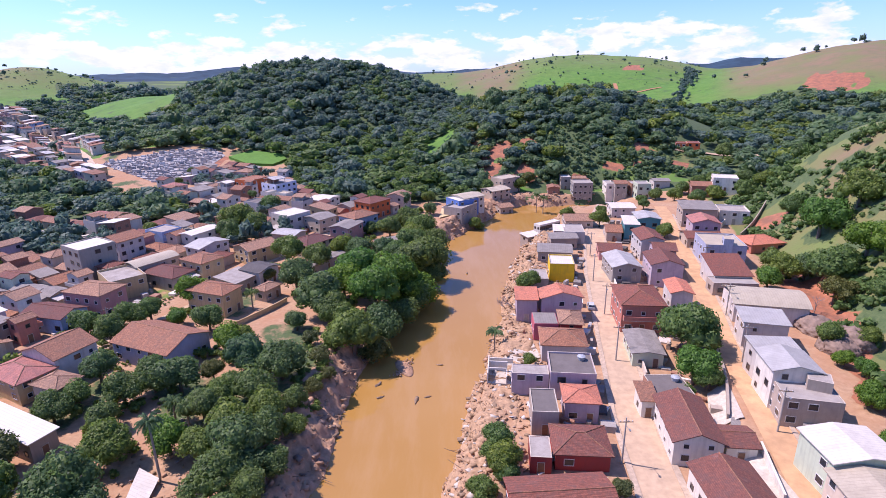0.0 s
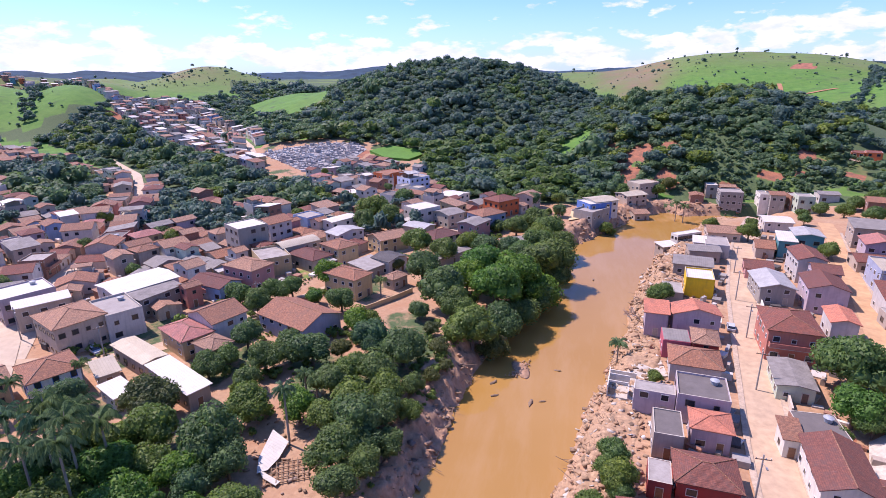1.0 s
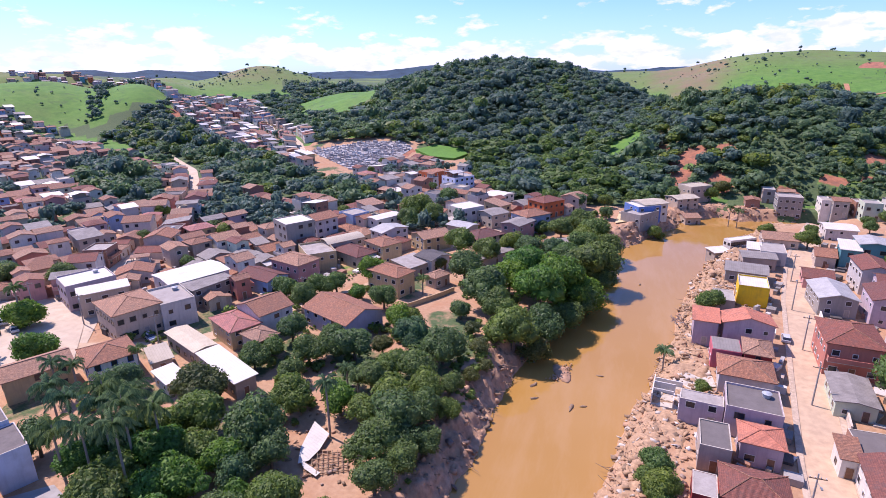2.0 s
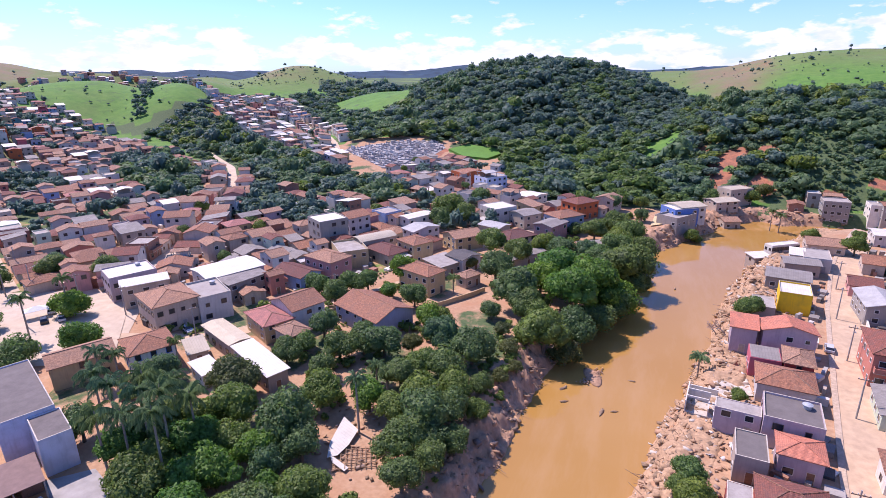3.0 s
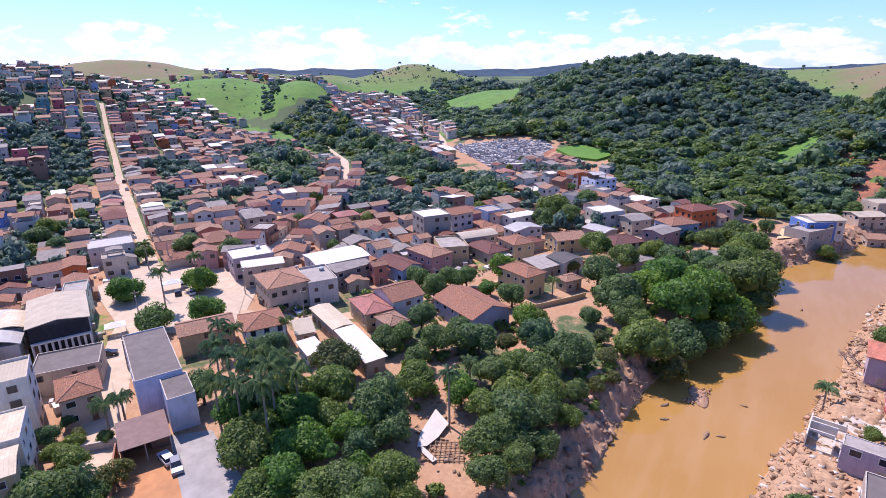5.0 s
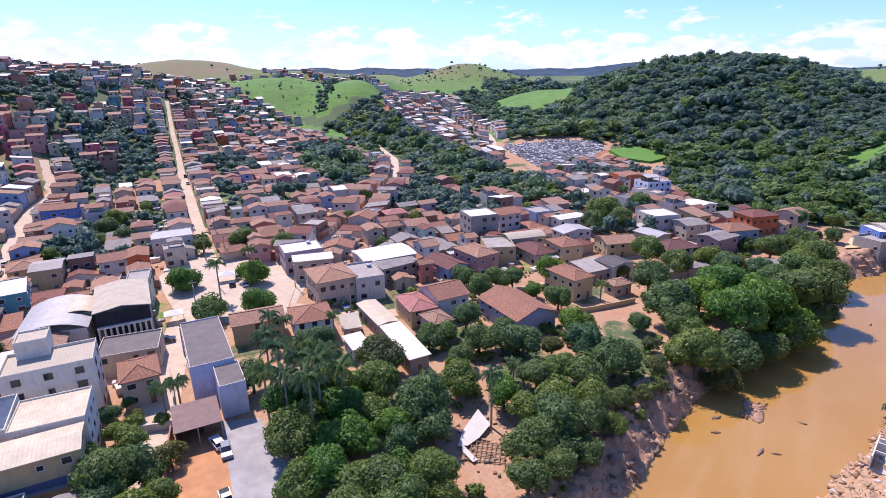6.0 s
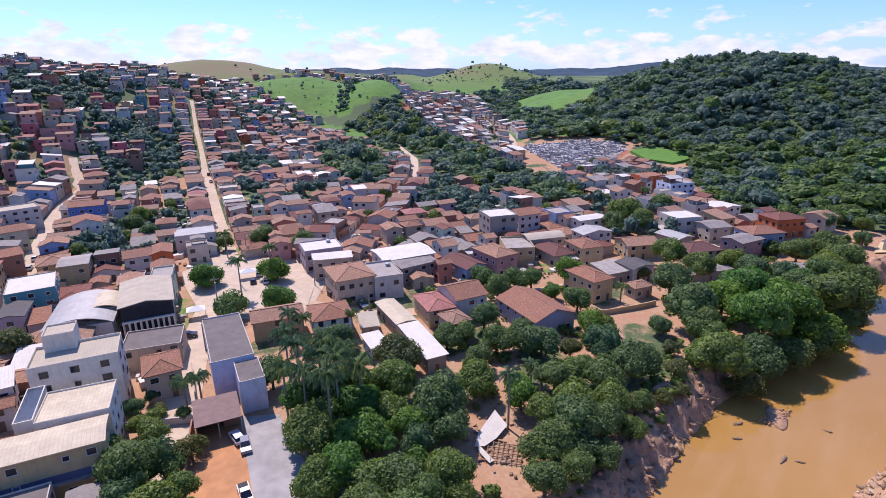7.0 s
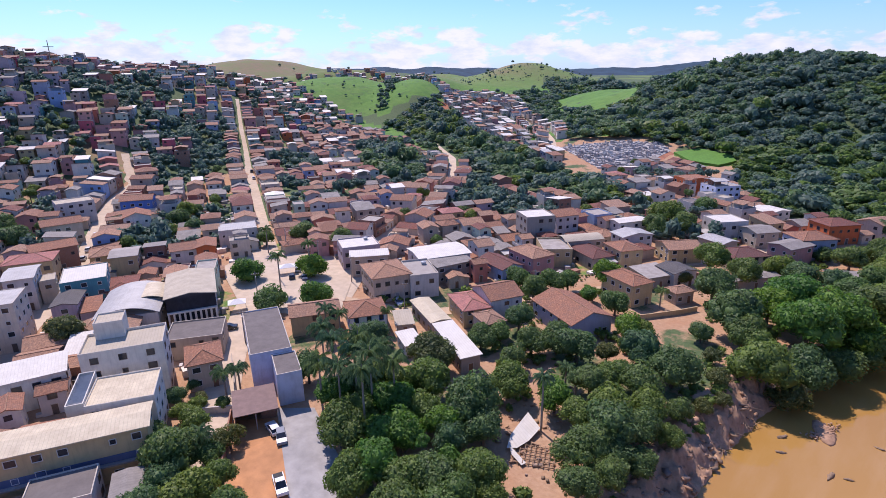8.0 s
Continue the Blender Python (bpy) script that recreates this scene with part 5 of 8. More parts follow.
    q = q[np.array([np.hypot(taken[:, 0] - a, taken[:, 1] - b).min() for a, b in q]) > 5.0]
    p, keep = np.concatenate([p, q]), np.concatenate([keep, np.ones(len(q), bool)])
    woods("hillside_trees", p[keep], rng.uniform(2.0, 4.4, int(keep.sum())), LEAF_HAZED, 65, "green trees and gardens between hillside houses", 46, "trees")
    # hedges up the fold between the pasture hills and along the crests
    for line, gap, wide in (([(245, 625), (273, 650), (324, 750), (386, 880)], 5.0, 4.0), ([(-545, 476), (-575, 500), (-640, 560)], 6.0, 5.0), ([(-425, 533), (-389, 560), (-499, 785), (-522, 838)], 6.0, 14.0), ([(-494, 407), (-533, 454), (-583, 503)], 5, 4)):
        pts = resample(line, gap)
        p = np.array([[q.x, q.y] for q in pts for _ in range(2)]) + rng.normal(size=(len(pts) * 2, 2)) * wide
        woods("hedgerow", p, rng.uniform(2.0, 4.2, len(p)), LEAF_HAZED, 66, "dark green hedgerow trees across the pastures", 70, "trees")
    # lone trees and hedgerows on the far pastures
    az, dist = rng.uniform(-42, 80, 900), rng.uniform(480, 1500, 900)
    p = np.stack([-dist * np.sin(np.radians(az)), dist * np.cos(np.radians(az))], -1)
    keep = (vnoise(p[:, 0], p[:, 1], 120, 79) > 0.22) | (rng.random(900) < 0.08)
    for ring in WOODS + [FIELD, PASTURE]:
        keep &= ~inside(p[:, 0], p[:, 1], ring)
    woods("pasture_trees", p[keep], rng.uniform(2.2, 4.5, int(keep.sum())), LEAF_HAZED, 61, "scattered trees and hedges on far pastures", 45, "trees")
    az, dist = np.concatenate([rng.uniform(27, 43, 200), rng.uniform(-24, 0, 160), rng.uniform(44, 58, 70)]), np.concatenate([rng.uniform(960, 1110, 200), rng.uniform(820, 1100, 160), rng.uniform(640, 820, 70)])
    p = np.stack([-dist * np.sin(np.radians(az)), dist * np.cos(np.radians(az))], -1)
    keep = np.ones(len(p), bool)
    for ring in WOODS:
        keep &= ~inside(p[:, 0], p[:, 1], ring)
    woods("pasture_bushes", p[keep], 0.8 + 2.0 * rng.random(int(keep.sum())) ** 2, LEAF_HAZED, 67, "low dark bushes dotted over the pastures", 40, "bushes")


# ---- riverside rows and the rows along the two streets ----
house(15.9, 60.6, 3.3, 13.9, 8.9, 3.6, 'gable', 'crimson', 'redtile', pitch=17)
house(21.6, 73.7, -4.6, 8.4, 7.0, 3.2, 'hip', 'crimson', 'redtile', pitch=19)
house(15.0, 72.4, -5.6, 3.3, 5.2, 3.0, 'flat', 'crimson', 'screed', parapet=0.15)
house(24.4, 85.1, -6.0, 5.9, 5.4, 4.3, 'hip', 'lilac', 'pinktile', pitch=16)
house(17.4, 82.8, -4.7, 4.5, 7.2, 4.4, 'flat', 'dirty', 'slab', parapet=0.3)
house(24.6, 93.6, -6.5, 8.5, 8.1, 5.4, 'flat', 'lilac', 'slab', tank=1, parapet=0.45)
house(16.6, 93.2, -6.7, 7.0, 3.4, 4.6, 'flat', 'lilac', 'screed', parapet=0.2)
house(26.0, 107.8, -5.9, 9.3, 7.9, 4.0, 'hip', 'pale', 'tile', pitch=20)
house(29.6, 116.5, -6.8, 4.9, 7.2, 4.6, 'hip', 'crimson', 'oldtile', pitch=20)
house(23.8, 117.0, -3.5, 5.6, 6.2, 4.2, 'flat', 'rose', 'fibre', parapet=0)
house(29.1, 126.6, 2.3, 10.1, 5.5, 6.4, 'gable', 'lilac', 'pinktile', axis='y', pitch=16)
house(20.7, 126.2, -4.1, 4.9, 5.7, 6.0, 'shed', 'lilac', 'pinktile', pitch=8, sink=5)
house(35.4, 154.3, -7.0, 7.1, 8.8, 5.2, 'flat', 'yellow', 'white', parapet=0.5, rate=0.25)
house(27.7, 148.3, -5.2, 5.0, 8.0, 3.2, 'flat', 'dirty', 'screed', parapet=0.2)
house(36.9, 171.3, -9.7, 10.6, 9.0, 3.6, 'gable', 'concrete', 'fibre', pitch=10)
house(42.0, 183.4, -0.3, 9.1, 6.8, 4.0, 'gable', 'dirty', 'fibre', pitch=10)
house(47.6, 191.2, -7.4, 7.2, 10.5, 4.2, 'flat', 'pale', 'screed', parapet=0.3)
house(42.7, 192.8, -9.4, 3.6, 6.2, 3.8, 'shed', 'pale', 'white', pitch=5)
house(53.7, 210.3, -3.0, 10.6, 9.6, 3.2, 'gable', 'beige', 'oldtile', pitch=16)
house(62.4, 192.3, -9.5, 5.3, 9.1, 3.5, 'gable', 'beige', 'tile', pitch=18)
house(47.4, 122.7, -5.9, 9.8, 12.4, 7.2, 'hip', 'salmon', 'redtile', pitch=18, style='white', balcony=True, rate=1.0)
house(53.5, 154.2, -1.7, 8.2, 12.3, 4.8, 'gable', 'concrete', 'zinc', axis='y', pitch=16)
house(55.0, 171.7, -9.6, 7.0, 9.1, 3.2, 'gable', 'pink', 'redtile', pitch=16)
house(75.0, 194.1, -7.0, 7.8, 9.6, 7.4, 'gable', 'teal', 'zinc', axis='y', pitch=10)
house(68.4, 191.7, -10.0, 4.9, 8.4, 6.2, 'shed', 'teal', 'white', pitch=6)
house(67.6, 172.0, -4.1, 7.1, 11.9, 7.0, 'gable', 'pale', 'redtile', axis='y', pitch=18)
house(67.6, 159.2, -10.9, 6.3, 7.9, 6.6, 'gable', 'lilac', 'redtile', pitch=16)
house(64.0, 149.6, -7.5, 8.6, 11.1, 6.6, 'gable', 'lilac', 'darktile', axis='y', pitch=18)
house(58.5, 125.8, -9.5, 4.9, 8.4, 7.6, 'gable', 'pale', 'pinktile', axis='y', pitch=17)
house(43.3, 106.2, -7.8, 6.2, 10.5, 3.2, 'gable', 'mint', 'fibre', axis='y', pitch=8)
house(41.9, 88.5, 0.1, 6.9, 7.9, 3.4, 'flat', 'brick', 'slab', tank=1, parapet=0.15)
house(36.6, 86.0, -3.7, 2.5, 4.6, 3.6, 'shed', 'white', 'tile', pitch=9)
house(40.2, 77.0, -7.3, 7.4, 12.4, 4.6, 'gable', 'white', 'redtile', axis='y', pitch=22)
house(46.5, 73.3, -6.2, 4.6, 5.1, 3.2, 'gable', 'white', 'redtile', axis='x', pitch=16)
house(40.2, 60.4, -0.4, 8.4, 11.9, 4.2, 'gable', 'white', 'redtile', axis='y', pitch=20)
house(77.3, 120.8, -13.9, 15.7, 11.0, 4.6, 'vault', 'pale', 'sand', axis='x', rate=0.5)
house(68.8, 107.0, -14.8, 8.5, 6.7, 6.0, 'shed', 'pale', 'zinc', pitch=4)
house(63.3, 93.7, -6.1, 7.7, 4.7, 6.4, 'shed', 'pale', 'zinc', pitch=4)
house(61.3, 85.8, -9.1, 7.7, 7.5, 7.6, 'gable', 'white', 'zinc', axis='y', pitch=15)
house(61.2, 80.0, -13.3, 8.9, 7.0, 5.4, 'flat', 'dirty', 'screed', parapet=0.2)
house(63.5, 80.7, -27.0, 3.6, 3.4, 7.4, 'flat', 'dirty', 'screed', parapet=0.1)
house(57.7, 64.9, 0.2, 9.6, 7.3, 6.0, 'gable', 'mint', 'white', axis='y', pitch=9, style='white')
house(56.2, 57.6, -5.1, 8.9, 5.9, 5.0, 'gable', 'cream', 'sand', axis='y', pitch=9)
house(78.4, 141.7, -6.3, 9.4, 11.0, 4.2, 'shed', 'pale', 'redtile', pitch=12)
house(76.8, 134.8, -5.5, 11.3, 5.0, 3.4, 'flat', 'dirty', 'screed', parapet=0.2)
house(85.5, 160.3, -10.3, 11.4, 13.0, 6.6, 'flat', 'greyblue', 'sand', parapet=0.5, tank=1)
house(85.4, 155.7, -19.7, 2.6, 4.2, 8.8, 'flat', 'greyblue', 'sand', parapet=0.2, rate=0.3)
house(91.9, 185.3, -11.4, 8.9, 9.6, 6.4, 'gable', 'lilac', 'rosetile', axis='y', pitch=17)
house(87.7, 177.2, -6.4, 11.3, 8.9, 3.4, 'gable', 'beige', 'redtile', pitch=14)
house(97.4, 202.9, -10.5, 12.1, 9.6, 6.8, 'shed', 'dirty', 'fibre', pitch=6)
house(112.0, 204.7, -16.4, 10.4, 10.5, 4.8, 'flat', 'white', 'screed', parapet=0.6)
house(104.3, 172.2, 10.3, 12.1, 9.6, 3.0, 'hip', 'salmon', 'pinktile', pitch=18)
house(130.2, 248.2, -20.8, 10.4, 10.5, 6.0, 'flat', 'white', 'white', parapet=0.4, base=6, sink=6)
house(120.6, 249.9, -16.4, 9.2, 9.6, 3.4, 'gable', 'brick', 'tile', pitch=14, base=5, sink=6)
house(147.1, 338.4, -19.6, 6.0, 9.6, 5.2, 'flat', 'orange', 'redtile', parapet=0.2, base=11, sink=6)
house(154.9, 339.1, -19.1, 7.3, 10.5, 5.2, 'flat', 'orange', 'redtile', parapet=0.2, base=11, sink=6)
house(70.6, 272.6, -3.2, 9.6, 9, 9.1, 'flat', 'concrete', 'screed', parapet=0.5, rate=1.0, spacing=2.2, base=-3.5, sink=6)
house(56.9, 275.6, -3.4, 5.7, 7, 3.9, 'gable', 'brick', 'tile', axis='y', pitch=12, base=-1, sink=6)
house(64.7, 284.3, -3.5, 5.0, 7, 6.3, 'flat', 'dirty', 'white', parapet=0.4, base=0, sink=6)
house(71.4, 282.4, -3.6, 6.4, 6, 4.1, 'gable', 'brick', 'oldtile', pitch=12, base=2, sink=6)
house(84.2, 272.3, -3.3, 3.9, 9, 6.1, 'flat', 'white', 'screed', parapet=0.5, base=-1, sink=6)
house(88.7, 269.5, -3.3, 5.8, 9, 7.0, 'gable', 'concrete', 'tile', pitch=10, rate=1.0, base=-1, sink=6)
house(95.2, 269.2, -3.4, 2.8, 8, 5.5, 'flat', 'brick', 'screed', parapet=0.5, base=0, sink=6)
house(97.3, 261.5, -3.3, 6.4, 8, 6.9, 'flat', 'mint', 'screed', parapet=0.5, rate=1.0, base=0, sink=6)
house(111.1, 275.0, -3.6, 7.8, 8, 3.8, 'gable', 'pale', 'fibre', pitch=10, base=2, sink=6)
house(75.4, 224.4, -3.2, 9.5, 9.6, 5.0, 'gable', 'pale', 'white', pitch=8, base=0, sink=6)


# ---- the old town by the square and the gardens ----
house(-90.2, 10.1, 67.0, 22.5, 6.6, 8.6, 'gable', 'ochre', 'cream', pitch=8, band='slate', label='long ochre two-storey hall with a cream sheet-metal roof', category='hall')
house(-96.5, 20.3, 63.6, 10.3, 9.5, 8.8, 'flat', 'white', 'cream', parapet=0.35)
house(-110.6, 25.0, 66.0, 14.0, 9.0, 11.0, 'flat', 'white', 'sand', parapet=0.6, style='dark', spacing=3.6, label='white four-storey apartment block with small dark windows')
house(-115.8, 24.4, 66.0, 5.0, 5.2, 14.2, 'flat', 'white', 'sand', parapet=0.4, rate=0.0, label='white stair tower of an apartment block', category='tower')
house(-120.6, 10.2, 75.3, 12.3, 7.2, 6.5, 'shed', 'white', 'white', pitch=5)
house(-112.1, 5.7, 77.8, 3.7, 5.6, 5.2, 'gable', 'white', 'tile', axis='y', pitch=18)
house(-114.4, 12.7, 72.6, 4.3, 4.3, 4.6, 'gable', 'pale', 'tile', pitch=16)
house(-82.1, 7.0, 67.5, 8.6, 6.8, 5.0, 'flat', 'pale', 'slab', parapet=0.3, rate=0.3)
house(-76.9, 13.8, 68.4, 3.4, 5.9, 4.4, 'gable', 'pale', 'fibre', axis='y', pitch=8)
house(-136.7, 47.9, 67.6, 11.0, 18.1, 9.0, 'gable', 'concrete', 'sand', axis='y', pitch=9, style='white', windows='we', front='glazed', label='large grey hall with a beige sheet roof', category='hall')
house(-141.7, 39.9, 64.4, 5.5, 9.3, 7.5, 'vault', 'dirty', 'cream', axis='y', rate=0.4)
house(-141.3, 35.6, 62.5, 13.2, 17.8, 6.5, 'vault', 'pale', 'zinc', axis='y', rate=0.4)
house(-118.4, 41.2, 59.5, 11.7, 9.7, 4.8, 'flat', 'dirty', 'slab', parapet=0.4, rate=0.3)
house(-104.4, 36.8, 69.2, 6.3, 8.7, 5.8, 'hip', 'beige', 'tile', pitch=20)
house(-102.3, 49.6, 67, 8.0, 22.0, 7.0, 'flat', 'shade_white', 'slab', parapet=0.35, rate=0.12, label='tall white box-like building with a dark flat roof')
house(-87.3, 45.7, 67, 4.6, 8.4, 6.4, 'flat', 'shade_white', 'slab', parapet=0.35, rate=0.1, label='white box-like building with a dark flat roof')
house(-108.2, 65.6, 61.9, 11.4, 7.8, 5.0, 'gable', 'ochre', 'oldtile', pitch=18)
house(-167.5, 31.8, 73.3, 10.6, 13.6, 8.0, 'flat', 'teal', 'white', parapet=0.3)
house(-151.9, 12.1, 67.4, 6.7, 10.7, 11.5, 'flat', 'cream', 'zinc', parapet=0.2, rate=1.0, label='cream four-storey apartment block with balconied windows')
house(-176.4, 19.4, 71.3, 6.6, 11.1, 9.0, 'gable', 'pale', 'zinc', pitch=6)
house(-155.9, 24.9, 65.2, 5.4, 9.3, 6.0, 'gable', 'lilac', 'dark', axis='y', pitch=12)
house(-152.3, 28.7, 71.6, 4.3, 7.3, 4.0, 'shed', 'lilac', 'tile', pitch=8)
house(-175.6, 24.6, 77.4, 3.8, 6.0, 6.5, 'flat', 'cream', 'sand', parapet=0.2)
house(-182.4, 46.3, 65.7, 7.3, 9.6, 7.0, 'gable', 'ochre', 'screed', axis='x', pitch=8)
house(-163.7, 39.5, 66.6, 7.1, 11.8, 4.0, 'hip', 'dirty', 'redtile', pitch=14)
house(-194.1, 24.4, 68.0, 12.1, 9.6, 7.5, 'hip', 'ochre', 'rosetile', pitch=16)
house(-203.6, 31.8, 84.2, 12.1, 9.6, 7.5, 'gable', 'brick', 'tile', pitch=14)
house(-233.6, 40.7, 82.6, 12.1, 9.6, 7.0, 'gable', 'beige', 'tile', pitch=16)
house(-258.0, 50.7, 85.6, 13.0, 10.5, 8.0, 'flat', 'pale', 'sand', parapet=0.5)
house(-194.4, 43.8, 74.1, 8.3, 9.6, 5.0, 'hip', 'ochre', 'oldtile', pitch=18)
house(-229.6, 64.9, 71.6, 9.2, 9.6, 6.5, 'gable', 'white', 'tile', axis='y', pitch=20)
house(-253.4, 73.2, 62.8, 12.1, 9.6, 7.0, 'gable', 'blue', 'tile', axis='x', pitch=16)
house(-219.3, 54.5, 64.3, 9.1, 9.6, 5.5, 'gable', 'pink', 'oldtile', pitch=12)
house(-179.0, 62.4, 70.8, 7.7, 9.6, 6.0, 'gable', 'pale', 'tile', pitch=14)
house(-175.7, 68.5, 65.7, 5.7, 9.6, 6.5, 'gable', 'orange', 'tile', axis='y', pitch=14)
house(-149.5, 57.4, 61.4, 5.4, 8.6, 8.0, 'flat', 'mint', 'screed', parapet=0.5)
house(-187.4, 85.1, 66.3, 13.0, 10.5, 6.5, 'flat', 'pale', 'zinc', parapet=0.3, rate=0.4)
house(-99.0, 74.3, 60.9, 8.9, 9.6, 5.2, 'hip', 'white', 'tile', pitch=20, style='blue', label='white house with blue joinery and a weathered clay-tiled roof')
house(-112.3, 91.9, 66.6, 10.6, 12.8, 7.2, 'hip', 'beige', 'oldtile', pitch=17, style='dark', rate=1.0, spacing=2.3, label='old tan two-storey townhouse with tall windows and clay tiles')
house(-107.1, 100.1, 59.8, 8.0, 12.9, 6.4, 'flat', 'pale', 'screed', parapet=0.6, tank=1)
house(-114.8, 115.9, 65.7, 16.5, 11.9, 6.0, 'gable', 'pale', 'white', pitch=6)
house(-107.8, 113.0, 73.7, 11.9, 7.8, 5.4, 'shed', 'dirty', 'fibre', pitch=6)
house(-127.3, 98.1, 54.3, 11.2, 4.3, 6.6, 'shed', 'beige', 'white', pitch=6)
house(-138.0, 102.1, 63.6, 12.0, 10.7, 7.0, 'flat', 'lilac', 'white', parapet=0.5, tank=1)
house(-84.0, 95.6, 62.7, 7.1, 11.0, 4.6, 'hip', 'ochre', 'rosetile', pitch=17)
house(-80.8, 102.7, 67.3, 8.8, 10.3, 6.0, 'gable', 'pale', 'tile', axis='x', pitch=20)
house(-74.6, 92.0, 69.5, 5.0, 6.5, 4.4, 'hip', 'beige', 'oldtile', pitch=20)
house(-88.9, 86.3, 66.9, 4.5, 14.0, 3.8, 'gable', 'dirty', 'cream', axis='y', pitch=8)
house(-72.9, 78.6, 67.0, 4.3, 14.8, 3.8, 'shed', 'dirty', 'white', pitch=4)
house(-91.5, 79.8, 55.9, 3.8, 6.5, 2.8, 'shed', 'dirty', 'sand', pitch=5)
house(-82.6, 73.6, 67.9, 3.7, 6.0, 2.8, 'shed', 'pale', 'white', pitch=4)
house(-63.0, 109.4, 67.3, 11.4, 16.2, 4.6, 'gable', 'greyblue', 'tile', axis='y', pitch=20, label='low house with blue-grey gables and a long red clay roof')
house(-60.6, 133.8, 69.3, 7.0, 11.7, 6.4, 'hip', 'ochre', 'tile', pitch=19)
house(-91.8, 133.3, 73.8, 8.1, 12.0, 6.8, 'hip', 'pink', 'oldtile', pitch=18, rate=1.0)
house(-97.2, 124.9, 74.9, 7.4, 12.3, 4.2, 'gable', 'sky', 'darktile', axis='y', pitch=18)
house(-107.2, 157.3, 57.6, 10.4, 10.5, 11.5, 'flat', 'concrete', 'white', parapet=0.4, label='grey concrete four-storey apartment block')
house(-107.5, 174.7, 64.1, 9.3, 9.6, 8.5, 'gable', 'pale', 'tile', axis='x', pitch=17)
house(-87.6, 189.6, 63.2, 12.1, 5.7, 6.2, 'gable', 'white', 'white', pitch=8)
house(-80.1, 177.0, 60.8, 11.8, 7.0, 5.2, 'gable', 'pale', 'zinc', axis='y', pitch=10)
house(-74.1, 158.5, 60.1, 7.8, 9.8, 6.4, 'hip', 'ochre', 'tile', pitch=17)
house(-89.6, 158.5, 56.5, 13.1, 6.7, 5.8, 'vault', 'beige', 'sand', axis='x', rate=0.5)
house(-82.0, 152.8, 64.7, 7.9, 13.2, 4.2, 'hip', 'dirty', 'darktile', pitch=20)
house(-92.6, 147.2, 44.2, 9.3, 13.0, 5.4, 'flat', 'ochre', 'screed', parapet=0.7, rate=0.4)
house(-56.6, 192.8, 68.8, 7.1, 9.6, 4.2, 'gable', 'dirty', 'zinc', axis='y', pitch=10)
house(-60.6, 211.5, 52.2, 11.1, 10.5, 7.0, 'flat', 'pale', 'white', parapet=0.3)
house(-33.0, 207.1, 49.7, 11.8, 9.6, 7.0, 'hip', 'greyblue', 'tile', pitch=17)
house(-30.4, 231.3, 52.0, 12.1, 9.6, 7.0, 'hip', 'orange', 'redtile', pitch=17, rate=1.0)
house(-35.8, 195.9, 68.0, 10.8, 7.6, 6.0, 'gable', 'pink', 'fibre', pitch=12)
house(-54.3, 245.2, 65.0, 10.8, 9.6, 5.0, 'gable', 'white', 'white', axis='y', pitch=8)
house(-49.0, 210.4, 53.4, 8.6, 9.6, 5.5, 'gable', 'beige', 'fibre', pitch=10)
house(-99.3, 282.0, 59.3, 13.0, 10.5, 7.0, 'flat', 'orange', 'tile', parapet=0.3, rate=1.0)
house(-80.8, 267.0, 56.2, 13.0, 10.5, 8.0, 'flat', 'shade_white', 'screed', parapet=0.4, terrace=True, balcony=True)
house(-63.1, 175.3, 49.9, 11.1, 9.4, 5.0, 'gable', 'ochre', 'oldtile', pitch=16)
house(-55.4, 154.6, 63.5, 7.9, 7.4, 4.4, 'gable', 'pale', 'dark', axis='y', pitch=12)
house(-60.3, 149.3, 63.7, 9.0, 8.0, 3.6, 'shed', 'dirty', 'screed', pitch=5)
house(-49.2, 141.5, 62.7, 5.8, 4.2, 3.4, 'hip', 'dirty', 'oldtile', pitch=18)
house(-38.1, 164.9, 58.8, 15.1, 4.0, 3.4, 'gable', 'dirty', 'fibre', pitch=10)
house(-18.2, 184.8, 33.5, 11.1, 4.9, 3.4, 'gable', 'dirty', 'fibre', pitch=10)
house(-46.0, 182.2, 53.5, 12.1, 9.6, 4.6, 'hip', 'beige', 'darktile', pitch=17)
house(8.9, 238.2, 34.4, 10.8, 9.8, 5.5, 'flat', 'blue', 'white', parapet=0.3)
house(11.6, 241.2, 35.3, 11.1, 9.6, 6.0, 'gable', 'white', 'sand', pitch=8)
house(7.9, 231.5, 55.9, 13.0, 9.1, 3.4, 'flat', 'concrete', 'screed', parapet=0.8, sink=7)
house(26.5, 266.9, 33.7, 11.1, 9.0, 4.5, 'gable', 'beige', 'sand', pitch=10)
house(32.8, 279.3, 36.1, 12.0, 8.8, 7.0, 'flat', 'beige', 'sand', parapet=0.4)
house(29.1, 256.1, 21.7, 6.8, 8.4, 3.4, 'gable', 'dirty', 'oldtile', pitch=14)


# ---- the rest of the town, plot by plot ----
TOWN = [(-75, 0), (-115, 70), (-100, 100), (-60, 150), (-40, 200), (-15, 235), (-25, 258), (-79, 296), (-112, 331), (-152, 334), (-145, 262), (-204, 250), (-262, 270), (-345, 315), (-430, 345), (-520, 345), (-565, 300),
        (-640, 220), (-640, 20), (-580, -60), (-330, -40), (-150, -40)]
RIDGE = [(-206, 283), (-175, 274), (-188, 301), (-220, 346), (-230, 375), (-223, 389), (-239, 417), (-273, 454), (-331, 500), (-387, 523), (-472, 543), (-645, 656), (-708, 649), (-547, 528), (-441, 464), (-378, 413), (-286, 347)]
